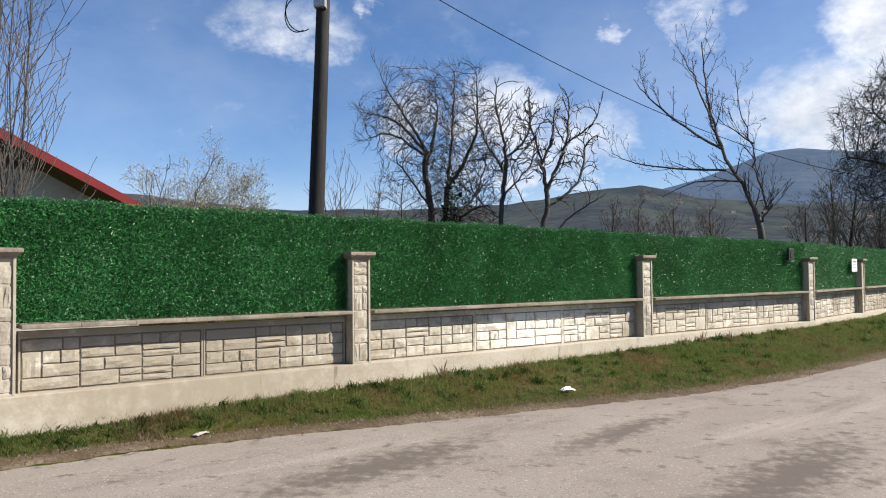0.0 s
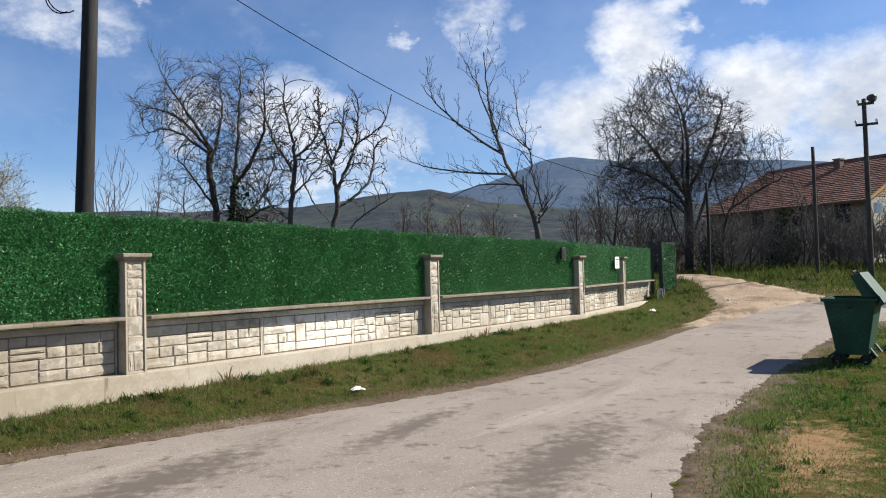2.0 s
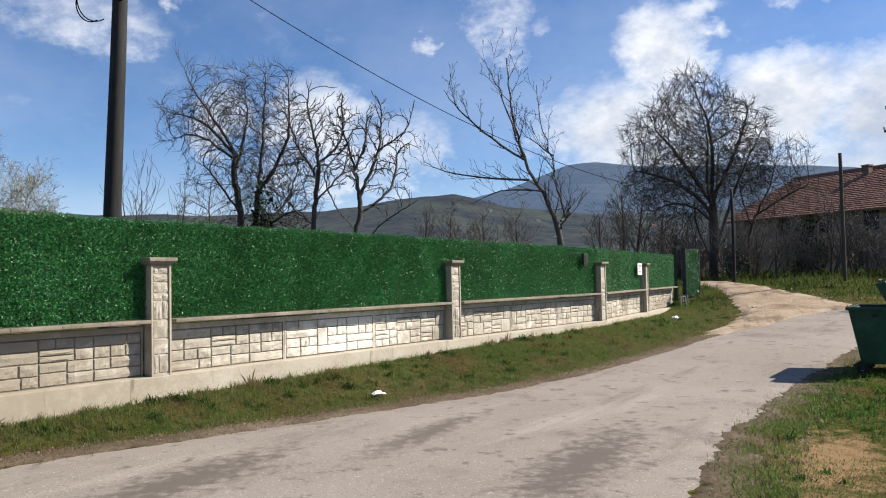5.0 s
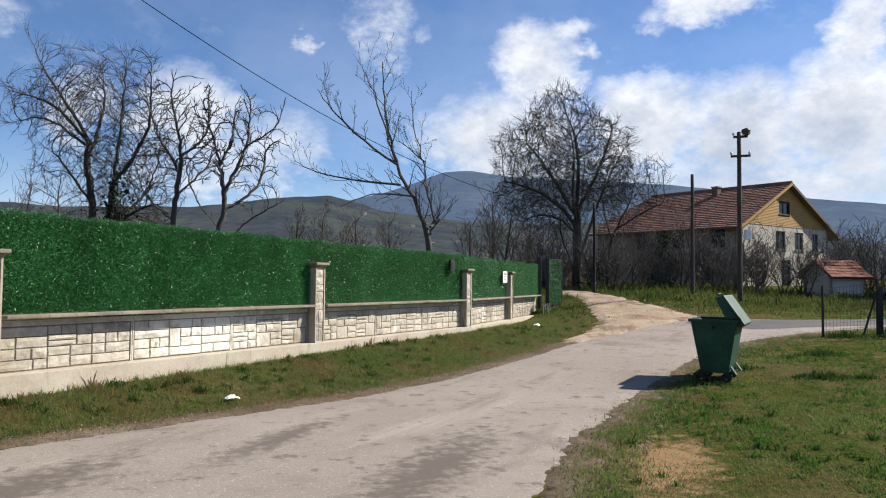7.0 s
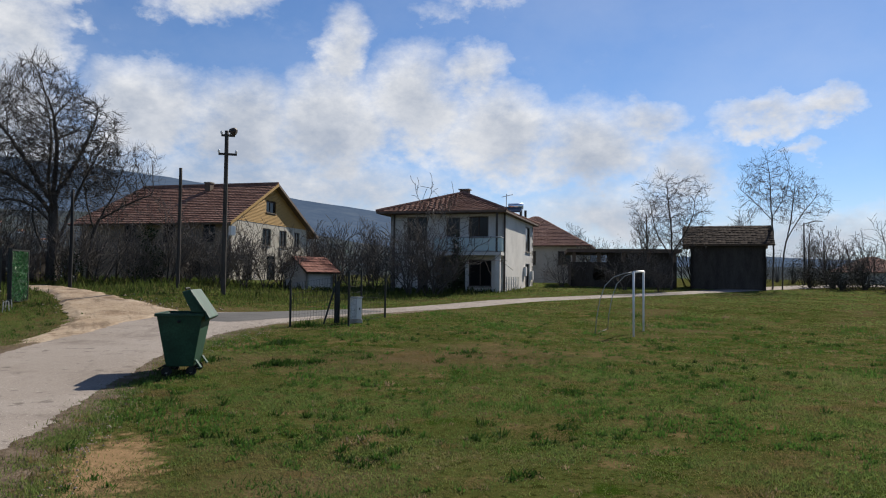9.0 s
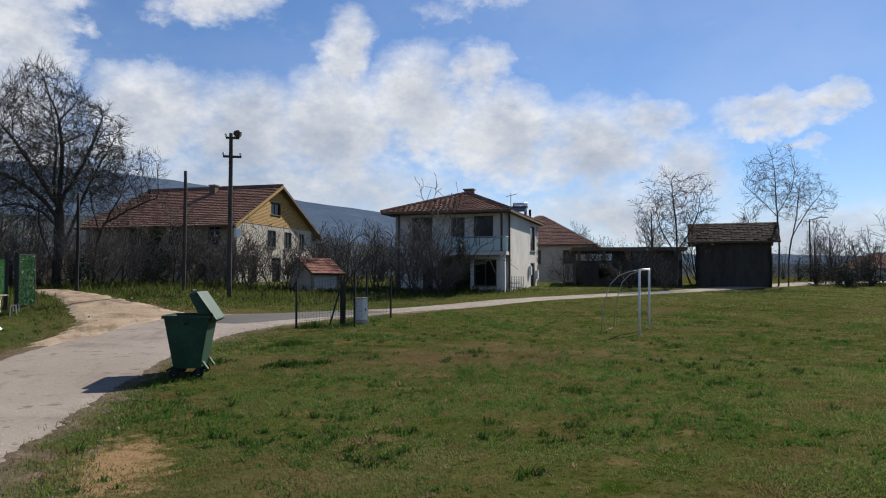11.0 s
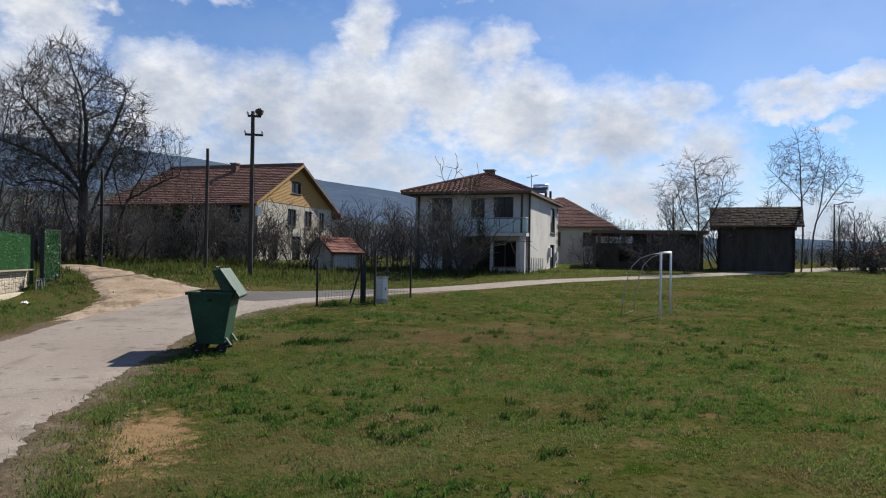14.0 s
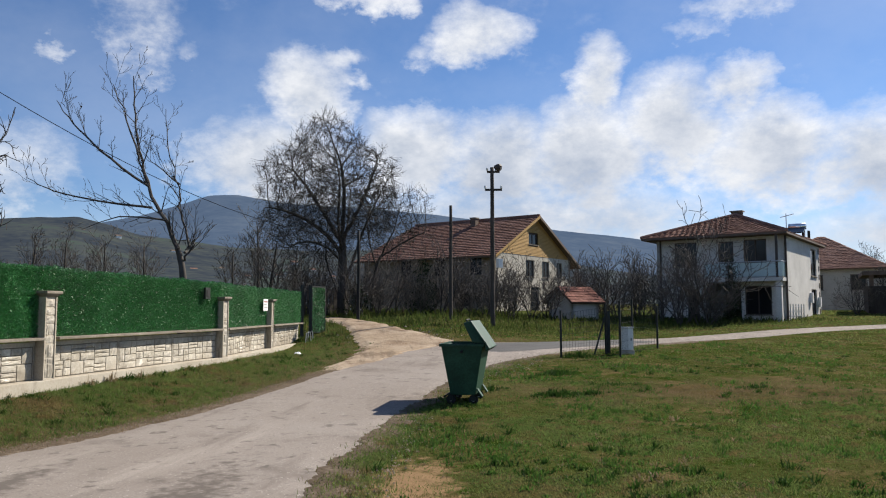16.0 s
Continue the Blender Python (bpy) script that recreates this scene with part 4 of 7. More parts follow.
def window(parent, o, u, n, a, b, c, d, frame_mat, name="window", panes=2, curtain=False):
    """A recessed window: frame, panes, sill."""
    w = thing_part(name, parent, Matrix())

    def at(s, out, z):
        return (o[0] + u[0] * s + n[0] * out, o[1] + u[1] * s + n[1] * out, z)
    f, fw = Mesh(), 0.07

    def bar(s0, s1, z0, z1, t=0.06):
        f.quadbox(at(s0, -0.14, z0), (u[0] * (s1 - s0), u[1] * (s1 - s0), 0), (n[0] * t, n[1] * t, 0), (0, 0, z1 - z0))
    bar(a, a + fw, c, d), bar(b - fw, b, c, d), bar(a + fw, b - fw, c, c + fw), bar(a + fw, b - fw, d - fw, d)
    for k in range(1, panes):
        s = a + (b - a) * k / panes
        bar(s - fw / 2, s + fw / 2, c + fw, d - fw)
    part("window_frame", f, frame_mat, w)
    for k in range(panes):
        s0, s1 = a + (b - a) * k / panes + .02, a + (b - a) * (k + 1) / panes - .02
        part("pane", Mesh().quadbox(at(s0, -0.13, c + .03), (u[0] * (s1 - s0), u[1] * (s1 - s0), 0), (n[0] * .012, n[1] * .012, 0), (0, 0, d - c - .06)), M["glass"], w)
    if name == "window":
        part("sill", Mesh().quadbox(at(a - .06, 0.0, c - .06), (u[0] * (b - a + .12), u[1] * (b - a + .12), 0), (n[0] * .08, n[1] * .08, 0), (0, 0, .05)), M["coping"], w)
    return w


def tiled(m, A, B, C, D, rows, cols, seed=0, step=0.028):
    """A tiled slope: A-B along the eave, D-C along the ridge; overlapping rows of curved tiles."""
    A, B, C, D = (np.array(q, float) for q in (A, B, C, D))
    nrm = np.cross(B - A, D - A)
    nrm /= np.linalg.norm(nrm)
    if nrm[2] < 0:
        nrm = -nrm
    r = random.Random(seed)
    for j in range(rows):
        t0, t1 = j / rows, min((j + 1.12) / rows, 1.0)
        e0, e1, f0, f1 = A + (D - A) * t0, B + (C - B) * t0, A + (D - A) * t1, B + (C - B) * t1
        w0 = np.linalg.norm(e1 - e0) / max(np.linalg.norm(B - A), 1e-6)
        n = max(2, int(cols * max(w0, 0.1)))
        for k in range(n):
            a0, a1 = k / n, (k + 1) / n
            am = (a0 + a1) / 2
            jit = r.uniform(-.012, .012)
            lo = [e0 + (e1 - e0) * q for q in (a0, am, a1)]
            hi = [f0 + (f1 - f0) * q for q in (a0, am, a1)]
            i = len(m.v)
            for q, lift in zip(lo, (step, step + .018, step)):
                m.v.append(tuple(q + nrm * (lift + jit)))
            for q, lift in zip(hi, (.005, .022, .005)):
                m.v.append(tuple(q + nrm * (lift + jit)))
            m.v += [tuple(q + nrm * (-.0)) for q in lo]
            m.f += [(i, i + 1, i + 4, i + 3), (i + 1, i + 2, i + 5, i + 4), (i + 6, i + 7, i + 1, i), (i + 7, i + 8, i + 2, i + 1)]
    return m


def slab_between(m, quad, thick):
    """A flat plate of given thickness under four corners."""
    q = [Vector(p) for p in quad]
    n = (q[1] - q[0]).cross(q[3] - q[0])
    n = n.normalized() if n.length > 0 else Vector((0, 0, 1))
    if n.z < 0:
        n = -n
    return m.prism(quad, tuple(-n * thick))


class Frame2:
    """Plan axes of a building: e along the front, f inwards."""

    def __init__(self, o, e, f):
        self.o, self.e, self.f = (np.array(q, float) for q in (o, e, f))

    def at(self, a, b, z):
        p = self.o + self.e * a + self.f * b
        return (float(p[0]), float(p[1]), float(z))


def white_house():
    e = np.array([0.36, -0.933]); e /= np.linalg.norm(e)
    f = np.array([-e[1], e[0]])
    W, D, z0, zm, z1 = 7.1, 10.4, 0.75, 3.42, 5.88
    F = Frame2((36.5, 30.95), e, f)
    h = thing("white_house", "two-storey off-white rendered house with a hipped tile roof", "house")
    t = 0.22
    # front: ground floor with a recessed porch, upper floor with balcony
    low = [(1.75, 2.4, z0 + .1, z0 + 2.15), (2.85, 4.75, z0, zm - .22), (4.95, 6.35, z0 + .65, z0 + 2.25)]
    up = [(1.05, 2.35, zm + .75, z1 - .30), (3.55, 4.4, zm + .35, z1 - .35), (4.95, 6.15, zm + .35, z1 - .30)]
    m = Mesh()
    holes(m, F.o, e, -f, W, z0, z1, t, low + up)
    side = [(7.3, 9.0, z0 + 0.1, z0 + 2.2), (7.3, 9.2, zm + .35, z1 - .40)]
    so = F.o + e * W
    holes(m, so, f, e, D, z0, z1, t, side)
    holes(m, F.o, f, -e, D, z0, z1, t, [])
    holes(m, F.o + f * D, e, f, W, z0, z1, t, [])
    part("wall", m, M["offwhite"], h)
    fl = Mesh()
    for z in (z0 - .3, zm - .1, z1 - .12):
        fl.quadbox(F.at(.1, .1, z), tuple(np.append(e * (W - .2), 0)), tuple(np.append(f * (D - .2), 0)), (0, 0, .1))
    part("floor_slab", fl, M["concrete"], h)
    part("porch_wall", Mesh().quadbox(F.at(2.6, 2.8, z0), tuple(np.append(e * 2.5, 0)), tuple(np.append(f * .15, 0)), (0, 0, 2.5)), M["offwhite"], h)
    part("porch_door", Mesh().quadbox(F.at(3.2, 2.74, z0), tuple(np.append(e * 1.0, 0)), tuple(np.append(f * .05, 0)), (0, 0, 2.1)), M["dark_frame"], h)
    for a in (2.55, 4.78):
        part("porch_side", Mesh().quadbox(F.at(a, .24, z0), tuple(np.append(e * .12, 0)), tuple(np.append(f * 2.5, 0)), (0, 0, 2.5)), M["offwhite"], h)
    for b, z in ((6.6, 1.35), (9.3, 1.1)):
        part("meter_box", Mesh().quadbox(F.at(W + .005, b, z0 + z), tuple(np.append(f * .42, 0)), tuple(np.append(e * .16, 0)), (0, 0, .62)), M["white_paint"], h, bevel=.01)
    for k in range(9):
        part("tile_strip", Mesh().quadbox(F.at(W + .004, D - .5, z0 + .1 + k * .55), tuple(np.append(f * .22, 0)), tuple(np.append(e * .02, 0)), (0, 0, .34)), M["dark_frame"], h)
    for a, b, c, d in low[:1] + low[2:] + up:
        window(h, F.o, e, -f, a, b, c, d, M["dark_frame"], name="window" if c > z0 + .5 else "door", panes=2 if b - a > 1 else 1)
    for a, b, c, d in side:
        window(h, so, f, e, a, b, c, d, M["dark_frame"], name="window" if c > z0 + .5 else "door", panes=1)
    # balcony
    bal = thing_part("balcony", h, Matrix())
    part("balcony_slab", Mesh().quadbox(F.at(3.0, -1.05, zm - .2), tuple(np.append(e * (W - 2.95), 0)), tuple(np.append(f * 1.05, 0)), (0, 0, .2)), M["offwhite"], bal, bevel=.01)
    for k in range(5):
        a0 = 3.05 + k * .84
        part("glass_panel", Mesh().quadbox(F.at(a0, -1.0, zm + .06), tuple(np.append(e * .80, 0)), tuple(np.append(f * .02, 0)), (0, 0, .74)), M["bglass"], bal)
    part("glass_panel", Mesh().quadbox(F.at(W - .02, -1.0, zm + .06), tuple(np.append(f * .95, 0)), tuple(np.append(e * .02, 0)), (0, 0, .74)), M["bglass"], bal)
    part("handrail", Mesh().tube([F.at(3.0, -1.0, zm + .86), F.at(W, -1.0, zm + .86), F.at(W, 0, zm + .86)], .035, 8), M["metal_grey"], bal)
    part("balcony_pillar", Mesh().quadbox(F.at(W - .32, -1.0, z0), tuple(np.append(e * .28, 0)), tuple(np.append(f * .28, 0)), (0, 0, zm - .2 - z0)), M["offwhite"], bal)
    part("balcony_pillar", Mesh().quadbox(F.at(W - .3, -1.0, zm), tuple(np.append(e * .12, 0)), tuple(np.append(f * .12, 0)), (0, 0, z1 - zm)), M["dark_frame"], bal)
    # roof
    o = .55
    c = [F.at(-o, -o - .55, z1 - .05), F.at(W + o * .6, -o - .55, z1 - .05), F.at(W + o * .6, D + o, z1 - .05), F.at(-o, D + o, z1 - .05)]
    r0, r1 = F.at(W / 2, D / 2 - 1.2, z1 + 1.55), F.at(W / 2, D / 2 + 1.2, z1 + 1.55)
    rf = Mesh()
    tiled(rf, c[0], c[1], r0, r0, 17, 26, 1, .06)
    tiled(rf, c[1], c[2], r1, r0, 24, 50, 2)
    tiled(rf, c[3], c[0], r0, r1, 14, 20, 3)
    tiled(rf, c[2], c[3], r1, r1, 14, 20, 4)
    roof = part("roof", rf, M["tile"], h, "brown clay tile roof")
    rp = Mesh()
    for a, b in ((c[0], r0), (c[1], r0), (c[2], r1), (c[3], r1), (r0, r1)):
        rp.tube([tuple(np.array(a) + (0, 0, .07)), tuple(np.array(b) + (0, 0, .07))], .10, 6)
    part("ridge_tile", rp, M["tile"], roof)
    sf = Mesh()
    slab_between(sf, c, .10)
    part("soffit", sf, M["fascia"], roof)
    ch = thing_part("chimney", h, Matrix())
    part("stack", Mesh().quadbox(F.at(W / 2 - .3, D / 2 - 1.0, z1 + 1.3), tuple(np.append(e * .6, 0)), tuple(np.append(f * .45, 0)), (0, 0, .52)), M["fascia"], ch)
    part("stack_cap", Mesh().quadbox(F.at(W / 2 - .38, D / 2 - 1.08, z1 + 1.82), tuple(np.append(e * .76, 0)), tuple(np.append(f * .61, 0)), (0, 0, .07)), M["coping"], ch)
    for a in (.25, W + .05):
        part("downpipe", Mesh().tube([F.at(a, -.06, z0), F.at(a, -.06, z1)], .055, 8), M["dark_frame"], h)
    part("flue", Mesh().tube([F.at(W - .6, D - 1.6, z1), F.at(W - .6, D - 1.6, z1 + .95)], .10, 8), M["dark_metal"], h)
    part("flue", Mesh().tube([F.at(W - .6, D + .2, z1 - .1), F.at(W - .6, D + .2, z1 + 1.0)], .09, 8), M["dark_metal"], h)
    part("antenna", Mesh().tube([F.at(W - .2, 1.6, z1 + .3), F.at(W - .2, 1.6, z1 + 1.2)], .025, 5).tube([F.at(W - .5, 1.6, z1 + 1.0), F.at(W + .2, 1.6, z1 + 1.15)], .02, 5), M["metal_grey"], h)
    # solar water heater
    s = thing("solar_heater", "solar water heater with a shiny tank on the tiled roof", "solar heater")
    part("tank", Mesh().tube([F.at(W - 1.2, 7.4, z1 + 1.0), F.at(W - .2, 7.4, z1 + 1.0)], .2, 14), M["chrome"], s, smooth=True)
    part("collector", Mesh().prism([F.at(W - 1.5, 6.4, z1 + .55), F.at(W - .2, 6.4, z1 + .55), F.at(W - .2, 7.25, z1 + .95), F.at(W - 1.5, 7.25, z1 + .95)], (0, 0, -.06)), M["glass"], s)
    for q in (W - 1.4, W - .3):
        part("stand_leg", Mesh().tube([F.at(q, 7.4, z1 - .05), F.at(q, 7.4, z1 + .9)], .03, 5), M["metal_grey"], s)
    # low railing beside the lit wall
    fe = thing("yard_railing", "low pale metal railing beside the white house", "railing")
    for k in range(6):
        part("railing_post", Mesh().tube([F.at(W + .1, .3 + k * .75, z0 + .1), F.at(W + .1, .3 + k * .75, z0 + 1.25)], .03, 6), M["metal_grey"], fe)
    for z in (.35, .6, .85, 1.1):
        part("rail", Mesh().tube([F.at(W + .1, .3, z0 + z), F.at(W + .1, 4.05, z0 + z)], .02, 5), M["metal_grey"], fe)


def chrome():
    m = bpy.data.materials.new("polished_steel")
    m.use_nodes = True
    b = m.node_tree.nodes["Principled BSDF"]
    b.inputs["Base Color"].default_value, b.inputs["Metallic"].default_value, b.inputs["Roughness"].default_value = (0.8, 0.8, 0.8, 1), 1.0, 0.18
    return m


M["chrome"] = chrome()
white_house()


def boarded_house():
    """Cream house with a tiled roof and a boarded yellow gable."""
    g = np.array([0.931, 0.365]); l = np.array([-0.365, 0.931])
    F = Frame2((36.08, 46.18), g, l)
    Wd, Ln, z0, zm, z1, zr = 12.9, 13.0, 1.2, 3.8, 6.1, 9.4
    h = thing("boarded_house", "cream rendered house with tiled roof and yellow boarded gable", "house")
    m = Mesh()
    gable = [(1.9, 3.3, z0 + .3, z0 + 2.4), (5.6, 7.0, z0 + .3, z0 + 2.4), (9.2, 10.3, z0 + .5, z0 + 2.2), (4.8, 6.2, zm + .6, z1 - .35), (7.6, 8.9, zm + .6, z1 - .35), (10.3, 11.3, zm + .6, z1 - .35)]
    holes(m, F.o, g, -l, Wd, z0, z1, .3, gable)
    part("gable_wall", m, M["cream"], h)
    m = Mesh()
    long_ = [(1.2, 2.3, zm + .6, z1 - .35), (4.6, 5.7, zm + .6, z1 - .35), (8.0, 9.1, zm + .6, z1 - .35), (2.4, 3.5, z0 + .8, z0 + 2.2), (6.6, 7.7, z0 + .8, z0 + 2.2)]
    holes(m, F.o, l, -g, Ln, z0, z1, .3, long_)
    holes(m, F.o + g * Wd, l, g, Ln, z0, z1, .3, [])
    holes(m, F.o + l * Ln, g, l, Wd, z0, z1, .3, [])
    part("side_wall", m, M["brownwall"], h)
    fl = Mesh()
    for z in (z0 - .2, zm - .1, z1 - .15):
        fl.quadbox(F.at(.1, .1, z), tuple(np.append(g * (Wd - .2), 0)), tuple(np.append(l * (Ln - .2), 0)), (0, 0, .12))
    part("floor_slab", fl, M["concrete"], h)
    for q in gable:
        window(h, F.o, g, -l, *q, M["dark_frame"], name="window" if q[2] > z0 + .4 else "door", panes=2 if q[2] > z0 + .4 else 1)
    for q in long_:
        window(h, F.o, l, -g, *q, M["dark_frame"])
    # boarded gable, one board above another
    gb = thing_part("gable", h, Matrix())
    n = 27
    peak = Wd * .5
    for k in range(n):
        za, zb = z1 + (zr - .25 - z1) * k / n, z1 + (zr - .25 - z1) * (k + 1) / n
        fa, fb = (za - z1) / (zr - z1), (zb - z1) / (zr - z1)
        a0, a1, b0, b1 = peak * fa, Wd - (Wd - peak) * fa, peak * fb, Wd - (Wd - peak) * fb
        # leave room for the attic window
        cuts = [(a0, a1, b0, b1)]
        if za < 8.0 and zb > 7.0:
            cuts = [(a0, 5.3, b0, 5.3), (6.9, a1, 6.9, b1)]
        for p0, p1, q0, q1 in cuts:
            ring = [F.at(p0, -.03, za + .01), F.at(p1, -.03, za + .01), F.at(q1, -.012, zb), F.at(q0, -.012, zb)]
            part("board", Mesh().prism(ring, tuple(np.append(l * .05, 0))), M["yellow_wood"], gb)
    window(h, F.o, g, -l, 5.3, 6.9, 7.05, 7.95, M["dark_frame"], panes=2)
    part("gable_backing", Mesh().prism([F.at(0.1, .16, z1), F.at(Wd - .1, .16, z1), F.at(peak, .16, zr - .2)], tuple(np.append(l * .05, 0))), M["fascia"], h)
    # roof: overhanging, hipped at the far end
    o, og = .7, .45
    A, B = F.at(-o, -og, z1 - .35), F.at(-o, Ln + o, z1 - .35)
    C, D = F.at(peak, Ln - 0.6, zr), F.at(peak, -og, zr)
    A2, B2 = F.at(Wd + 1.3, -og, z1 - .62), F.at(Wd + 1.3, Ln + o, z1 - .62)
    rf = Mesh()
    tiled(rf, B, A, D, C, 22, 44, 5, .07)
    tiled(rf, A2, B2, C, D, 18, 30, 6)
    tiled(rf, B2, B, C, C, 16, 26, 7)
    roof = part("roof", rf, M["tile"], h, "weathered brown clay tile roof")
    u = Mesh()
    slab_between(u, [A, B, C, D], .12)
    slab_between(u, [A2, B2, C, D], .12)
    part("roof_deck", u, M["fascia"], roof)
    part("ridge_tile", Mesh().tube([tuple(np.array(D) + (0, 0, .08)), tuple(np.array(C) + (0, 0, .08))], .12, 6), M["tile"], roof)
    for P, Q in ((A, D), (A2, D)):
        P, Q = np.array(P), np.array(Q)
        part("bargeboard", Mesh().quadbox(tuple(P + (0, 0, -.16)), tuple(Q - P), tuple(np.append(-l * .05, 0)), (0, 0, .22)), M["yellow_wood"] if P[0] < F.o[0] + 3 else M["fascia"], roof)
    ch = thing_part("chimney", h, Matrix())
    part("stack", Mesh().quadbox(F.at(peak - 1.2, 5.1, zr - 1.0), tuple(np.append(g * .5, 0)), tuple(np.append(l * .5, 0)), (0, 0, 1.1)), M["fascia"], ch)
    part("stack_cap", Mesh().quadbox(F.at(peak - 1.26, 5.04, zr + .10), tuple(np.append(g * .62, 0)), tuple(np.append(l * .62, 0)), (0, 0, .1)), M["coping"], ch)
    # lean-to on the far corner
    lt = thing_part("lean_to", h, Matrix())
    part("lean_to_post", Mesh().quadbox(F.at(Wd + 1.5, 0, z0), tuple(np.append(g * .15, 0)), tuple(np.append(l * .15, 0)), (0, 0, 3.9)), M["dark_frame"], lt)
    part("lean_to_wall", Mesh().quadbox(F.at(Wd, 1.2, z0), tuple(np.append(g * 1.9, 0)), tuple(np.append(l * .15, 0)), (0, 0, 3.7)), M["brownwall"], lt)
    return h


boarded_house()


def simple_hut(name, label, F, W, D, z0, z1, rise, wall_mat, roof_mat, openings=(), over=.3, side_open=(), tiles=True, hip=False):
    """A single-storey building with a ridge along the front."""
    h = thing(name, label, name.split("_")[-1])
    e, f = F.e, F.f
    m = Mesh()
    holes(m, F.o, e, -f, W, z0, z1, .2, list(openings))
    holes(m, F.o + e * W, f, e, D, z0, z1, .2, list(side_open))
    holes(m, F.o, f, -e, D, z0, z1, .2, [])
    holes(m, F.o + f * D, e, f, W, z0, z1, .2, [])
    if not hip:
        for a in (0, W - .2):
            m.prism([F.at(a, 0, z1), F.at(a, D, z1), F.at(a, D / 2, z1 + rise * .93)], tuple(np.append(e * .2, 0)))
    part("wall", m, wall_mat, h)
    part("floor_slab", Mesh().quadbox(F.at(.1, .1, z0 - .2), tuple(np.append(e * (W - .2), 0)), tuple(np.append(f * (D - .2), 0)), (0, 0, .2)), M["concrete"], h)
    for a, b, c, d in openings:
        window(h, F.o, e, -f, a, b, c, d, M["dark_frame"], name="window" if c > z0 + .3 else "door", panes=1)
    k = over * rise / (D / 2)
    A, B, C, Dd = F.at(-over, -over, z1 - k), F.at(W + over, -over, z1 - k), F.at(W + over, D + over, z1 - k), F.at(-over, D + over, z1 - k)
    i = D / 2 if hip else -over
    R0, R1 = F.at(i, D / 2, z1 + rise), F.at(W - i, D / 2, z1 + rise)
    rf = Mesh()
    tiled(rf, A, B, R1, R0, max(6, int(D * 2.4)), int(W * 4.2), 11)
    tiled(rf, C, Dd, R0, R1, max(6, int(D * 2.4)), int(W * 4.2), 12)
    if hip:
        tiled(rf, B, C, R1, R1, max(4, int(D * 1.4)), int(D * 3), 13)
        tiled(rf, Dd, A, R0, R0, max(4, int(D * 1.4)), int(D * 3), 14)
    roof = part("roof", rf, roof_mat, h)
    u = Mesh()
    slab_between(u, [A, B, R1, R0], .1)
    slab_between(u, [C, Dd, R0, R1], .1)
    part("roof_deck", u, M["fascia"], roof)
    return h


def unit(x, y):
    v = np.array([x, y], float)
    return v / np.linalg.norm(v)


E9, F9 = unit(0.62, -0.78), unit(0.78, 0.62)
HUT = Frame2((31.05, 32.46), unit(1, .02), unit(-.02, 1))
hut = simple_hut("garden_hut", "small rendered hut with a red tile roof beside the house", HUT, 2.1, 1.9, 0.9, 2.35, .7, M["offwhite"], M["redtile"])
window(hut, HUT.o + HUT.e * .08, HUT.f, -HUT.e, .5, 1.4, .95, 2.15, M["dark_frame"], name="door", panes=1)
simple_hut("rear_house", "two-storey house with a tiled roof half hidden behind the white one", Frame2((56.95, 38.7), unit(.40, -.915), unit(.915, .40)), 9.5, 9, 1.0, 5.2, 2.6, M["cream"], M["tile"],
           [(1.2, 2.3, 3.2, 4.4), (4.2, 5.3, 3.2, 4.4), (7.2, 8.3, 3.2, 4.4)], .6, hip=True)
simple_hut("old_shed", "dark weathered timber shed with a tiled roof", Frame2((55.2, 18.9), unit(.33, -.945), unit(.945, .33)), 5.0, 4.6, 1.1, 4.75, 1.2, M["shed_wood"], M["oldtile"], [], .55,
           side_open=[(2.2, 4.2, 1.8, 4.3)])


def block_building():
    F = Frame2((51.15, 26.28), unit(.50, -.866), unit(.866, .50))
    h = thing("flat_roofed_building", "low unfinished dark block building with a flat roof", "building")
    m = Mesh()
    holes(m, F.o, F.e, -F.f, 7.5, 0.9, 3.2, .25, [(1.6, 2.5, 1.9, 2.8), (4.9, 5.8, 1.9, 2.8)])
    holes(m, F.o + F.e * 7.5, F.f, F.e, 6, 0.9, 3.2, .25, [])
    holes(m, F.o, F.f, -F.e, 6, 0.9, 3.2, .25, [])
    holes(m, F.o + F.f * 6, F.e, F.f, 7.5, 0.9, 3.2, .25, [])
    part("wall", m, M["shed_wood"], h)
    part("roof", Mesh().quadbox(F.at(-.3, -.4, 3.9), tuple(np.append(F.e * 8.1, 0)), tuple(np.append(F.f * 6.6, 0)), (0, 0, .25)), M["fascia"], h)
    for k in range(5):
        part("column", Mesh().quadbox(F.at(.1 + k * 1.78, 0, 3.2), tuple(np.append(F.e * .25, 0)), tuple(np.append(F.f * .25, 0)), (0, 0, .7)), M["fascia"], h)
    part("parapet_wall", Mesh().quadbox(F.at(2.6, .3, 3.2), tuple(np.append(F.e * 4.9, 0)), tuple(np.append(F.f * .2, 0)), (0, 0, .7)), M["shed_wood"], h)


block_building()


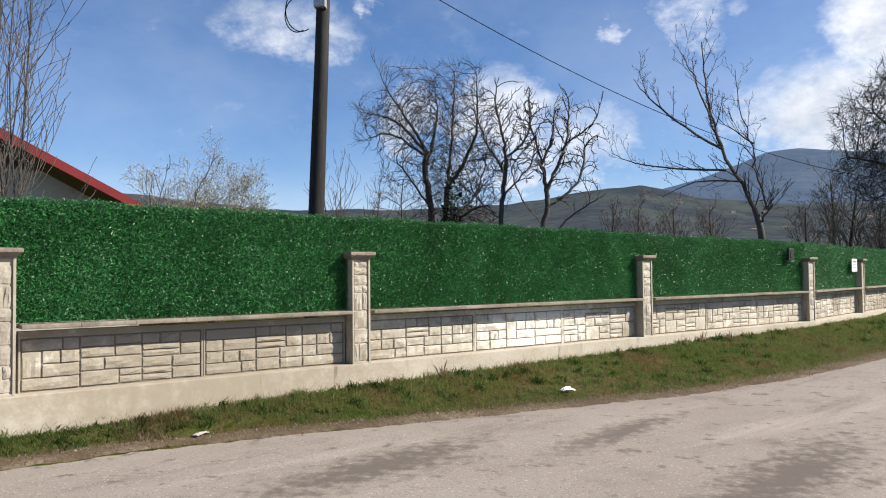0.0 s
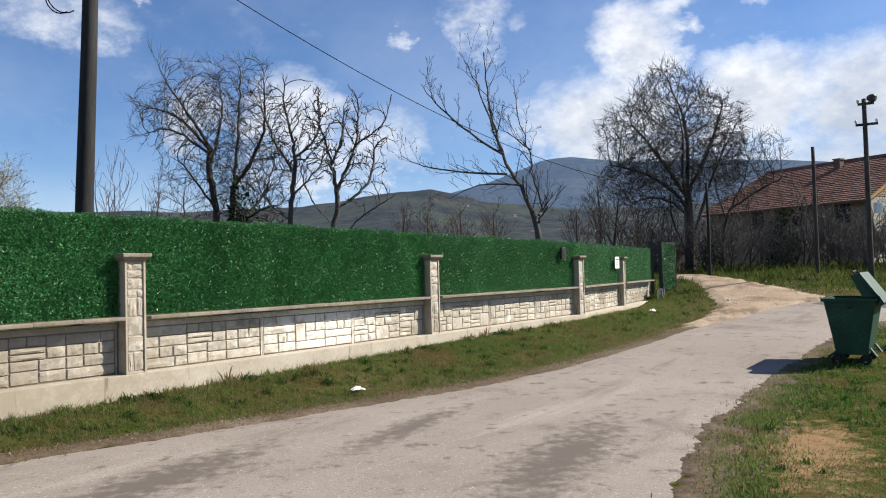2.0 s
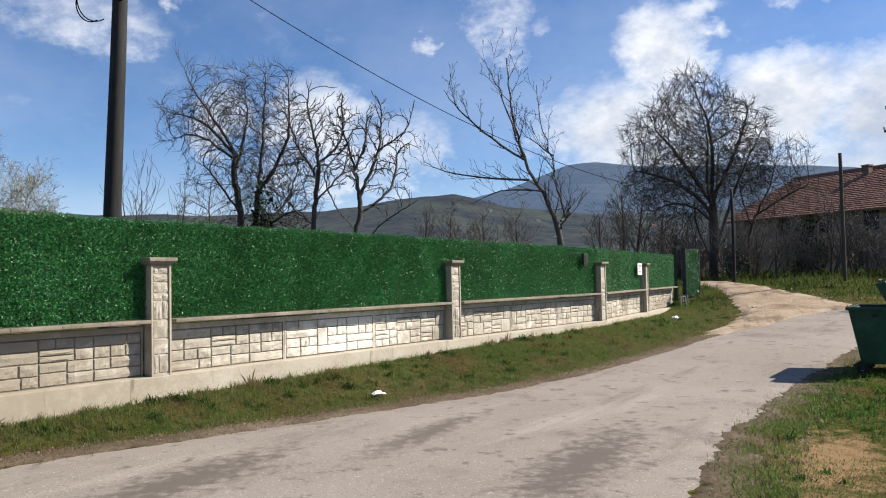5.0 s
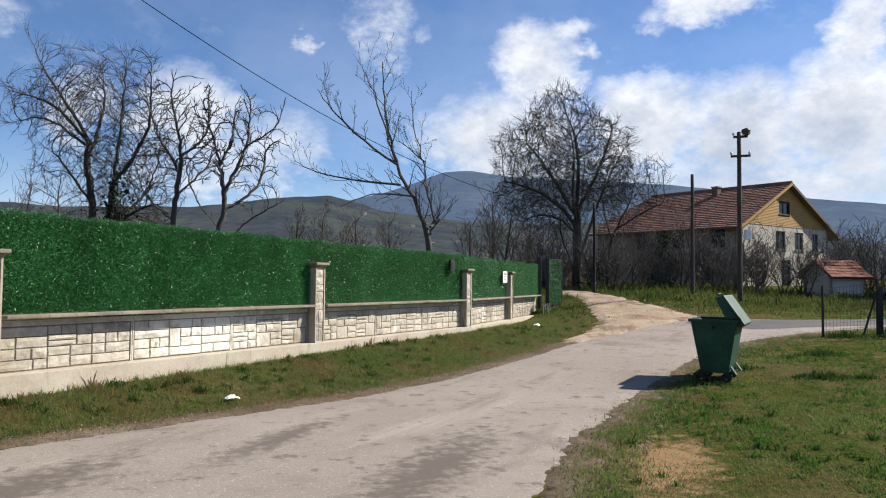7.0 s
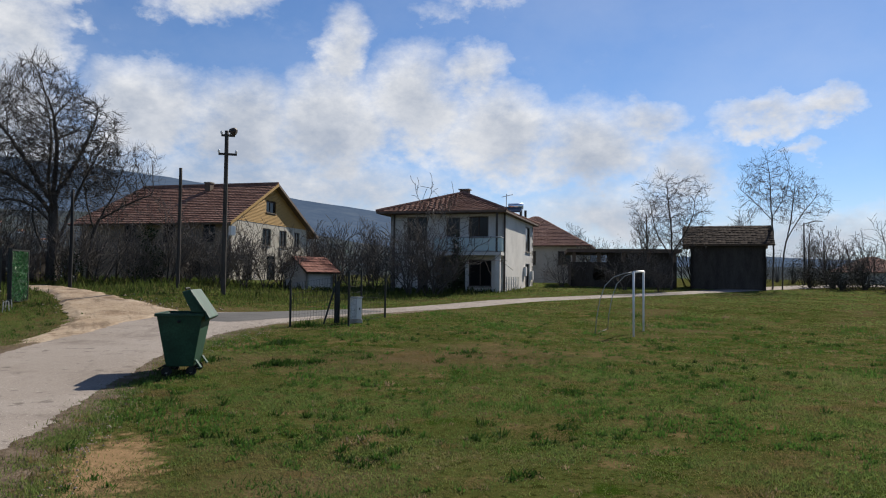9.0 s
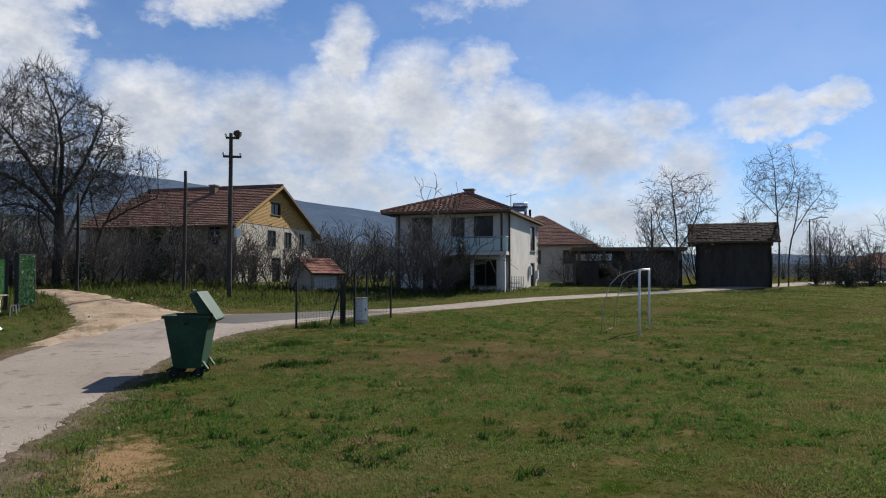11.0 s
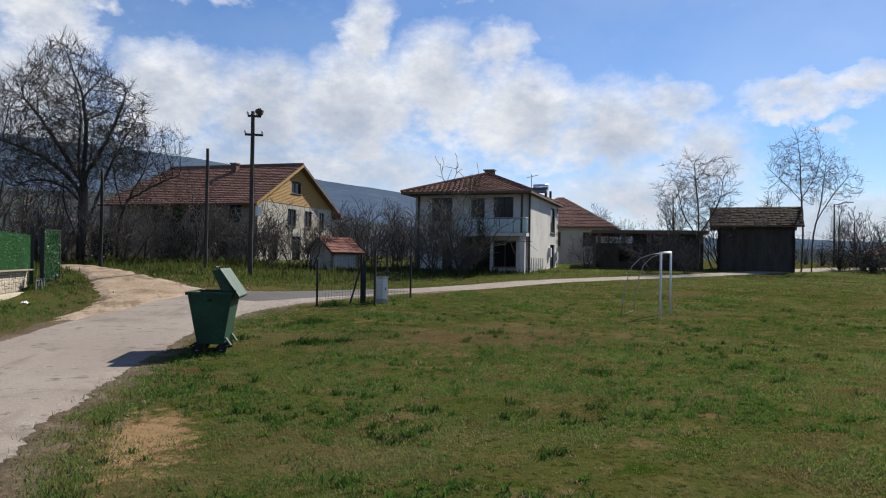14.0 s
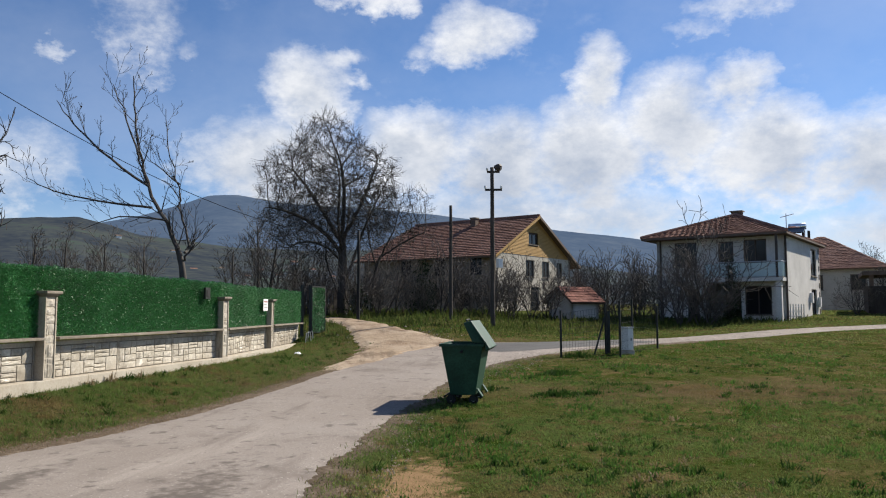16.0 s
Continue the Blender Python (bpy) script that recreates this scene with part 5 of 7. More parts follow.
def red_house():
    """Low house with a red sheet roof behind the wall."""
    F = Frame2((-20.4, 13.2), unit(.80, .60), unit(-.60, .80))
    h = thing("red_roofed_house", "house with a red sheet-metal gable roof behind the wall", "house")
    m = Mesh()
    holes(m, F.o, F.e, -F.f, 12.2, 0.3, 3.25, .25, [(2, 3.2, 1.2, 2.4), (8.2, 9.4, 1.2, 2.4)])
    holes(m, F.o + F.e * 12.2, F.f, F.e, 9, 0.3, 3.25, .25, [])
    holes(m, F.o, F.f, -F.e, 9, 0.3, 3.25, .25, [])
    part("wall", m, M["cream"], h)
    part("gable_foot", Mesh().prism([F.at(0, .02, 3.25), F.at(12.2, .02, 3.25), F.at(9.74, .02, 4.6), F.at(2.46, .02, 4.6)], tuple(np.append(F.f * .2, 0))), M["cream"], h)
    # upper gable takes a dark brown that holds the shade below the roof edge
    g = Mesh().prism([F.at(2.46, .02, 4.6), F.at(9.74, .02, 4.6), F.at(6.1, .02, 6.6)], tuple(np.append(F.f * .2, 0)))
    part("gable", g, M["dark_frame"], h, "upper gable coloured dark for the shade under the eaves")
    for s in (-1, 1):
        mid, low = 6.1, 6.1 + s * 7.0
        for k in range(14):
            b0, b1 = -.9 + k * .75, -.9 + k * .75 + .75
            rf = Mesh()
            rf.prism([F.at(mid, b0, 6.85), F.at(low, b0, 3.12), F.at(low, b1 - .06, 3.12), F.at(mid, b1 - .06, 6.85)], (0, 0, .07))
            rf.prism([F.at(mid, b1 - .06, 6.88), F.at(low, b1 - .06, 3.15), F.at(low, b1, 3.15), F.at(mid, b1, 6.88)], (0, 0, .09))
            part("roof_sheet", rf, M["redroof"], h)
    for s in (-1, 1):
        part("bargeboard", Mesh().prism([F.at(6.1, -.96, 6.95), F.at(6.1 + s * 7.0, -.96, 3.2), F.at(6.1 + s * 7.0, -.96, 2.98), F.at(6.1, -.96, 6.66)], tuple(np.append(F.f * .05, 0))), M["redroof"], h)
    for q in ((2, 3.2, 1.2, 2.4), (8.2, 9.4, 1.2, 2.4)):
        window(h, F.o, F.e, -F.f, *q, M["white_paint"])


red_house()

# ---------------------------------------------------------------- poles, cables, goal, small fence


def pole(name, label, x, y, top, r0, r1, lean=(0, 0), mat="pole"):
    z = Z(x, y) - .3
    p = thing(name, label, "pole")
    pts, rad = [], []
    for k in range(9):
        t = k / 8
        pts.append((x + lean[0] * t + .02 * noise.noise((x, t * 3, 1)), y + lean[1] * t, z + (top - z) * t))
        rad.append(r0 + (r1 - r0) * t)
    part("shaft", Mesh().tube(pts, rad, 12), M[mat], p, smooth=True)
    return p


p1 = pole("utility_pole", "tall dark timber utility pole behind the wall", -3.82, 14.05, 9.2, .165, .115, (0.30, 0.25))
bx = Mesh().box(-3.72, -3.50, 13.98, 14.14, 6.78, 7.02)
part("junction_box", bx, M["metal_grey"], p1, "pale junction box", bevel=.01)
lp = Mesh()
for r, dz, dx in ((.42, 0, 0), (.33, -.1, .08)):
    lp.tube([(-3.95 - dx - r * math.sin(w) * .75, 14.0, 6.75 + dz + r * math.cos(w)) for w in np.linspace(-.2, 3.6, 18)], .011, 5)
part("cable_loop", lp, M["wire"], p1)
part("bracket", Mesh().tube([(-3.85, 14.05, 8.6), (-3.2, 14.2, 8.7)], .03, 6), M["dark_metal"], p1)

p2 = pole("street_pole", "weathered timber pole with crossarms and a lamp", 21.12, 26.86, 8.0, .105, .08, mat="bark")
for zz, w in ((6.95, .38), (7.75, .28)):
    part("crossarm", Mesh().quadbox((21.12 - w * .8, 26.76 + w * .6, zz), (w * 1.6, -w * 1.2, 0), (.05, .07, 0), (0, 0, .09)), M["bark"], p2)
    for k in (-1, 1):
        part("insulator", Mesh().tube([(21.12 + k * w * .75, 26.78 - k * w * .55, zz + q) for q in (.08, .13, .2, .23)], [.02, .05, .05, .02], 8), M["white_paint"], p2)
lamp = thing_part("lamp_head", p2, Matrix())
part("lamp_arm", Mesh().tube([(21.12, 26.81, 7.7), (21.24, 26.66, 7.95)], .025, 6), M["metal_grey"], lamp)
part("lamp_shell", Mesh().tube([(21.16, 26.72, 8.0), (21.22, 26.62, 7.98), (21.28, 26.52, 7.95), (21.32, 26.46, 7.93)], [.08, .15, .17, .11], 12), M["dark_frame"], lamp)
part("meter_box", Mesh().box(21.24, 21.48, 26.58, 26.76, 3.55, 3.95), M["white_paint"], p2, "pale grey meter box", bevel=.01)

pole("telegraph_pole", "bare dark timber pole standing on the grass bank", 20.9, 29.8, 6.62, .085, .07, mat="bark")
pole("telegraph_pole", "slim dark timber pole beside the large bare tree", 17.2, 32.0, 5.4, .08, .06)
lp2 = pole("street_lamp", "slender street lamp post at the far end of the lane", 74.2, 15.4, 7.2, .07, .05)
part("lamp_arm", Mesh().tube([(74.25, 15.4, 7.1), (74.9, 14.6, 7.35), (75.3, 14.1, 7.35)], .035, 6), M["dark_frame"], lp2)

cab = thing("overhead_cable", "thin black cable sagging between two poles", "cable")
A, B = np.array([-3.5, 14.3, 8.3]), np.array([17.2, 32.0, 5.2])
part("strand", Mesh().tube([tuple(A + (B - A) * t - np.array([0, 0, 4 * 1.5 * t * (1 - t)])) for t in np.linspace(0, 1, 40)], .010, 5), M["wire"], cab)

for A, B, sag in (((17.2, 32.0, 5.3), (35.6, 46.6, 5.5), .7), ((17.2, 32.0, 5.1), (35.7, 46.4, 5.3), 1.0), ((21.15, 26.85, 7.0), (36.0, 46.1, 5.7), .5)):
    line = thing("service_cable", "thin dark cable running from a pole to the house", "cable", "cables to the house")
    A, B = np.array(A), np.array(B)
    part("strand", Mesh().tube([tuple(A + (B - A) * t - np.array([0, 0, 4 * sag * t * (1 - t)])) for t in np.linspace(0, 1, 24)], .009, 5), M["wire"], line)


def goal():
    g = thing("football_goal", "small white steel football goal without a net", "goal")
    a, b = np.array([22.55, 9.18]), np.array([24.45, 9.66])
    za, zb = Z(*a), Z(*b)
    h = 1.92
    part("post", Mesh().tube([(*a, za - .1), (*a, za + h)], .034, 12), M["white_paint"], g, smooth=True)
    part("post", Mesh().tube([(*b, zb - .1), (*b, zb + h)], .034, 12), M["white_paint"], g, smooth=True)
    part("crossbar", Mesh().tube([(*a, za + h), (*b, zb + h)], .034, 12), M["white_paint"], g, smooth=True)
    back = np.array([-.25, .97])
    for p, z in ((a, za), (b, zb)):
        pts = [(*(p + back * q), z + h - d) for q, d in ((0, 0), (.3, .05), (.6, .16), (.85, .42), (1.0, .85), (1.1, 1.4), (1.15, 2.0))]
        part("back_stay", Mesh().tube(pts, .013, 6), M["metal_grey"], g, smooth=True)
    part("ground_bar", Mesh().tube([(*(a + back * 1.15), za + .03), (*(b + back * 1.15), zb + .03)], .016, 6), M["dark_frame"], g)


goal()


def wire_fence():
    f = thing("wire_fence", "short wire mesh fence with dark steel posts and a brace", "fence")
    pts = [(15.75, 16.62, 1.35), (17.6, 16.68, 1.5), (17.2, 15.72, 1.6), (18.5, 16.45, 1.6), (20.2, 16.95, 1.35)]
    for x, y, h in pts:
        z = Z(x, y)
        part("fence_post", Mesh().tube([(x, y, z - .2), (x, y, z + h)], .032, 8), M["dark_metal"], f)
    z = Z(17.3, 16.8)
    part("brace", Mesh().tube([(17.05, 16.6, z), (17.58, 16.69, z + 1.1)], .028, 8), M["dark_metal"], f)
    part("gate_bar", Mesh().box(17.66, 17.78, 16.66, 16.78, z, z + 1.3), M["dark_metal"], f)
    for k, ((x0, y0, h0), (x1, y1, h1)) in enumerate(zip(pts, pts[1:])):
        m = Mesh()
        n = int(math.hypot(x1 - x0, y1 - y0) / .11)
        q = lambda t, u: (x0 + (x1 - x0) * t, y0 + (y1 - y0) * t, Z(x0 + (x1 - x0) * t, y0 + (y1 - y0) * t) + .05 + u * (h0 + (h1 - h0) * t - .15))
        for i in range(1, n):
            m.tube([q(i / n, 0), q(i / n, 1)], .0035, 3, cap=False)
        for j in range(9):
            m.tube([q(0, j / 8), q(1, j / 8)], .0035, 3, cap=False)
        part("wire_mesh", m, M["dark_metal"], f)


wire_fence()

cabt = thing("meter_cabinet", "pale grey electrical cabinet on a concrete foot", "electrical cabinet")
x, y = 18.1, 16.3
z = Z(x, y)
R = pose(x, y, z, 0, 0, -38)
cabt.matrix_basis = R
part("foot", Mesh().box(-.2, .2, -.14, .14, -.1, .12), M["concrete"], cabt, bevel=.01)
part("body", Mesh().box(-.17, .17, -.11, .11, .12, .76), M["white_paint"], cabt, bevel=.012)
part("door", Mesh().box(-.145, .145, -.125, -.112, .16, .70), M["white_paint"], cabt, bevel=.004)
part("hood", Mesh().box(-.2, .2, -.14, .14, .76, .80), M["metal_grey"], cabt, bevel=.01)
part("lock", Mesh().box(.09, .12, -.135, -.126, .40, .47), M["dark_metal"], cabt)

# ---------------------------------------------------------------- trees and shrubs
EYE0 = np.array([0.5, 0.1])


def polar(heading, dist):
    return EYE0[0] + math.sin(radians(heading)) * dist, EYE0[1] + math.cos(radians(heading)) * dist


def wild(r, k=1.0):
    return Vector((r.gauss(0, k), r.gauss(0, k), r.gauss(0, k)))


def limb(out, p, d, length, rad, level, P, r):
    """A bough and all that grows on it."""
    segs = P.get("segs", (7, 6, 5, 4, 3, 3))[level]
    pts, radii, dirs = [p.copy()], [rad], [d.copy()]
    taper = P.get("taper", 0.72)
    for k in range(segs):
        d = (d + wild(r, P["wob"][level]) + Vector((0, 0, P["up"][level]))).normalized()
        p = p + d * (length / segs)
        pts.append(p.copy())
        dirs.append(d.copy())
        radii.append(max(rad * (1 - taper * (k + 1) / segs), P["thin"]))
    out.append((level, pts, radii))
    if level + 1 >= P["levels"]:
        return
    n = P["kids"][level]
    for c in range(n):
        t = P["from"][level] + (1 - P["from"][level]) * (c + r.random()) / n
        f = t * segs
        i = min(int(f), segs - 1)
        q = pts[i].lerp(pts[i + 1], f - i)
        dd = dirs[i + 1]
        side = dd.orthogonal().normalized()
        side.rotate(Matrix.Rotation(c * 2.4 + r.uniform(-.7, .7), 3, dd))
        ang = radians(P["angle"][level] + r.uniform(-14, 14))
        nd = (dd * math.cos(ang) + side * math.sin(ang)).normalized()
        rr = max(radii[i] * P["thick"][level] * r.uniform(.8, 1.1), P["thin"])
        limb(out, q, nd, length * P["ratio"][level] * r.uniform(.65, 1.15) * (1.12 - .45 * t), rr, level + 1, P, r)


def plant(name, label, category, x, y, stems, P, seed, bark="bark", twig="twig", sink=.15, group="", z=None):
    """A leafless tree: trunk and crown. stems: (offset x, offset y, direction, length, radius)."""
    r = random.Random(seed)
    out = []
    z = Z(x, y) if z is None else z
    for ox, oy, d, length, rad in stems:
        limb(out, Vector((ox, oy, -sink)), Vector(d).normalized(), length, rad, 0, P, r)
    t = thing(name, label, category, group, m=pose(x, y, z))
    crown = Mesh()
    for level, pts, radii in out:
        if level == 0:
            part("trunk" if len(stems) < 3 else "stem", Mesh().tube(pts, radii, 9), M[bark], t, smooth=True)
        else:
            crown.tube(pts, radii, 6 if level == 1 else 4 if level == 2 else 3, cap=level < 2)
    part("crown", crown, M[twig], t, smooth=False)
    return t, out


BUSHY = dict(levels=4, kids=(9, 8, 6), wob=(.10, .18, .22, .28), up=(.10, .12, .08, .05), ratio=(.55, .5, .45), angle=(38, 42, 42), thick=(.45, .55, .6), thin=.0065, **{"from": (.3, .2, .15)})
WHIP = dict(levels=3, kids=(9, 5), wob=(.05, .10, .16), up=(.10, .16, .12), ratio=(.45, .4), angle=(28, 34), thick=(.5, .6), thin=.005, **{"from": (.25, .2)})
SHRUB = dict(levels=3, segs=(7, 5, 3), kids=(7, 6), wob=(.14, .2, .26), up=(.05, .08, .06), ratio=(.6, .5), angle=(38, 42), thick=(.6, .6), thin=.007, **{"from": (.2, .15)})
SLIM = dict(levels=4, segs=(7, 6, 4, 2), kids=(13, 7, 4), wob=(.03, .10, .16, .2), up=(.06, .12, .10, .06), ratio=(.46, .48, .45), angle=(44, 42, 40), thick=(.36, .5, .55), thin=.010, **{"from": (.3, .2, .2)})


def fan(n, spread, length, rad, seed, up=1.0):
    r = random.Random(seed)
    return [(r.uniform(-.15, .15), r.uniform(-.15, .15), (math.cos(k * 2.4) * spread * r.uniform(.4, 1), math.sin(k * 2.4) * spread * r.uniform(.4, 1), up), length * r.uniform(.75, 1.1), rad * r.uniform(.7, 1.1)) for k in range(n)]


# behind the wall
x, y = polar(-13.9, 22.0)
plant("young_tree", "thin young bare tree behind the wall", "tree", x, y, fan(5, .35, 3.9, .045, 22), WHIP, 51, z=.35)
plant("poplar_shoots", "bare multi-stemmed tree with upright whips in front of the red-roofed house", "tree", -6.75, 9.55, fan(9, .13, 6.4, .021, 31), dict(WHIP, angle=(22, 30), ratio=(.40, .4), kids=(11, 5), thin=.0038), 61, z=.3)
plant("young_tree", "thin bare sapling with few twigs near the wall", "tree", -5.2, 10.7, fan(3, .3, 3.0, .018, 33), dict(WHIP, kids=(4, 3)), 62, z=.3)


def bough_tree(name, label, heading, dist, trunks, boughs, twigs, P, bark, seed, twig=(.5, 1.2), base=.40, slim=1.0, low=1.0, loose=.55):
    """A tree drawn bough by bough: metres to the right and up as seen from the road, and a thickness at the start of each."""
    x, y = polar(heading, dist)
    r = random.Random(seed)
    rt, away = Vector((math.cos(radians(heading)), -math.sin(radians(heading)), 0)), Vector((math.sin(radians(heading)), math.cos(radians(heading)), 0))
    t = thing(name, label, "tree", m=pose(x, y, base))
    crown = Mesh()
    for k, (rad, line) in enumerate(trunks + boughs):
        depth = r.uniform(-1, 1) * (.9 if k >= len(trunks) else .15)
        rad *= slim
        flat = [(a, b if b < 2.4 else 2.4 + (b - 2.4) * low) for a, b in curve_points(line, 4)]
        n = len(flat) - 1
        pts = [rt * (a + .025 * r.gauss(0, 1)) + Vector((0, 0, b)) + away * (depth * i / n + .03 * r.gauss(0, 1)) for i, (a, b) in enumerate(flat)]
        radii = [rad * (1 - (.45 if k < len(trunks) else .78) * i / n) for i in range(n + 1)]
        if k < len(trunks):
            part("trunk", Mesh().tube(pts, radii, 10), M[bark], t, smooth=True)
        else:
            crown.tube(pts, radii, 7)
        for i in range(1 if k >= len(trunks) else n - 2, n + 1):
            for _ in range(twigs):
                q = pts[i - 1].lerp(pts[i], r.random())
                d = ((pts[i] - pts[i - 1]).normalized() + wild(r, loose) + Vector((0, 0, .3))).normalized()
                out = []
                limb(out, q, d, r.uniform(*twig), min(radii[i] * .55, .020), 0, P, r)
                for lv, pp, rr in out:
                    crown.tube(pp, rr, 4 if lv == 0 else 3, cap=False)
    part("crown", crown, M[bark], t)


def grown_tree(name, label, heading, dist, skeleton, shells, bark, seed, step=.22, reach=1.6, twig=.35, whips=2, thin=.0055, base=None, group="", power=2.35, fat=1.0, lean_up=.12, crook=.05, carry=.9):
    """A bare tree that grows towards scattered points. skeleton: polylines (right, up) of trunk and main boughs, each with a depth at its end;
    shells: (points, right, up, half width, half height, half depth) of the crown."""
    x, y = polar(heading, dist)
    rng = np.random.default_rng(seed)
    rt, away = np.array([math.cos(radians(heading)), -math.sin(radians(heading)), 0]), np.array([math.sin(radians(heading)), math.cos(radians(heading)), 0])
    aim = []
    for n, a, u, wa, wu, wd in shells:
        q = rng.normal(0, 1, (n, 3))
        q *= (rng.uniform(0, 1, n) ** .42 / np.linalg.norm(q, axis=1))[:, None]
        q *= 1 + .16 * np.sin(q[:, :1] * 5 + seed) * np.cos(q[:, 2:] * 4)
        aim.append(rt * (a + q[:, :1] * wa) + away * (q[:, 1:2] * wd) + np.array([0, 0, 1.0]) * (u + q[:, 2:] * wu))
    aim = np.concatenate(aim)
    aim = aim[aim[:, 2] > .6]
    node, up, thick = [], [], []
    for depth, line in skeleton:
        flat = curve_points(line, 5)
        seg = np.concatenate([[0], np.cumsum(np.linalg.norm(np.diff(flat, axis=0), axis=1))])
        t = np.arange(0, seg[-1] + step * .5, step)
        fa, fu = np.interp(t, seg, flat[:, 0]), np.interp(t, seg, flat[:, 1])
        pts = rt[None] * fa[:, None] + np.array([[0, 0, 1.0]]) * fu[:, None] + away[None] * (depth * t / max(seg[-1], 1e-6))[:, None] + rng.normal(0, .012, (len(t), 3))
        first = -1 if not node else int(np.argmin(np.linalg.norm(np.array(node) - pts[0], axis=1)))
        for k, p in enumerate(pts):
            up.append(first if k == 0 else len(node) - 1)
            node.append(p)
    N = np.array(node)
    way = N - N[np.maximum(np.array(up), 0)]
    way[0] = (0, 0, 1)
    way /= np.maximum(np.linalg.norm(way, axis=1), 1e-6)[:, None]
    d = np.linalg.norm(aim[:, None] - N[None], axis=2)
    near, nd = d.argmin(1), d.min(1)
    alive = nd > step * 1.1
    grown, shoots = np.zeros(len(N), int), {}
    for turn_no in range(130):
        hot = alive & (nd < reach * (1 + 2.5 * (turn_no < 12)))
        if not hot.any():
            break
        pull = np.zeros_like(N)
        v = aim[hot] - N[near[hot]]
        np.add.at(pull, near[hot], v / np.linalg.norm(v, axis=1)[:, None])
        src = np.unique(near[hot])
        worn = src[grown[src] >= 3]
        if len(worn):
            alive &= ~np.isin(near, worn)
            src = src[grown[src] < 3]
            if not len(src):
                continue
        dr = pull[src] / np.maximum(np.linalg.norm(pull[src], axis=1), 1e-6)[:, None] + rng.normal(0, crook, (len(src), 3)) + np.array([0, 0, lean_up])
        dr += way[src] * np.where(grown[src] > 0, carry * .35, carry)[:, None]
        dr /= np.linalg.norm(dr, axis=1)[:, None]
        fresh = N[src] + dr * step
        k0 = len(N)
        # no second shoot where one has grown already
        gap = np.array([min((np.linalg.norm(f - q) for q in shoots.get(int(i), ())), default=9.0) for i, f in zip(src, fresh)])
        dull = src[gap < step * .6]
        alive &= ~np.isin(near, dull)
        ok = gap >= step * .6
        src, fresh, dr = src[ok], fresh[ok], dr[ok]
        if not len(src):
            continue
        for i, f in zip(src, fresh):
            shoots.setdefault(int(i), []).append(f)
        grown[src] += 1
        grown = np.concatenate([grown, np.zeros(len(src), int)])
        N, way = np.concatenate([N, fresh]), np.concatenate([way, dr])
        up += [int(q) for q in src]
        dd = np.linalg.norm(aim[:, None] - fresh[None], axis=2)
        j, m = dd.argmin(1), dd.min(1)
        better = m < nd
        near = np.where(better, j + k0, near)
        nd = np.minimum(nd, m)
        alive &= nd > step * 1.05
        if len(N) > 9000:
            break
    up = np.array(up)
    n = len(N)
    load = np.zeros(n)
    kids = [[] for _ in range(n)]
    for i in range(n - 1, -1, -1):
        if not kids[i]:
            load[i] = thin ** power
        if up[i] >= 0:
            load[up[i]] += load[i]
            kids[up[i]].append(i)
    rad = np.minimum(load ** (1 / power) * fat, .45)
    t = thing(name, label, "tree", group, m=pose(x, y, Z(x, y) if base is None else base))
    trunk, crown = Mesh(), Mesh()
    todo = [(0, None)]
    while todo:
        i, start = todo.pop()
        chain, rr = ([N[start]], [rad[i]]) if start is not None else ([], [])
        while True:
            chain.append(N[i])
            rr.append(rad[i])
            if not kids[i]:
                break
            order = sorted(kids[i], key=lambda q: -load[q])
            todo += [(q, i) for q in order[1:]]
            i = order[0]
        tip = np.array(chain[-1]) - np.array(chain[max(-3, -len(chain))])
        tip = tip / max(np.linalg.norm(tip), 1e-6) if len(chain) > 1 else np.array([0, 0, 1.0])
        chain.append(np.array(chain[-1]) + tip * twig + rng.normal(0, .03, 3))
        rr.append(thin * .5)
        big = rr[0]
        target = trunk if start is None else crown
        target.tube(chain, rr, 10 if start is None else 6 if big > .04 else 4 if big > .015 else 3, cap=False)
        if start is None or big > .12:
            continue
        for k in range(1, len(chain) - 1):
            if rr[k] > .03:
                continue
            ahead = np.array(chain[k + 1]) - np.array(chain[k - 1])
            ahead /= max(np.linalg.norm(ahead), 1e-6)
            for _ in range(whips if k > len(chain) - 4 else 1):
                w = ahead + rng.normal(0, .42, 3) + np.array([0, 0, .12])
                w /= np.linalg.norm(w)
                ln = twig * rng.uniform(.5, 1.5)
                crown.tube([chain[k], chain[k] + w * ln * .55 + rng.normal(0, .015, 3), chain[k] + w * ln + np.array([0, 0, .05])], [thin, thin * .8, thin * .5], 3, cap=False)
    part("trunk", trunk, M[bark], t, smooth=True)
    part("crown", crown, M[bark], t)
    return t


LONG = dict(levels=3, kids=(3, 2), wob=(.05, .08, .12), up=(.06, .10, .08), ratio=(.5, .5), angle=(34, 36), thick=(.5, .6), thin=.005, **{"from": (.2, .2)})

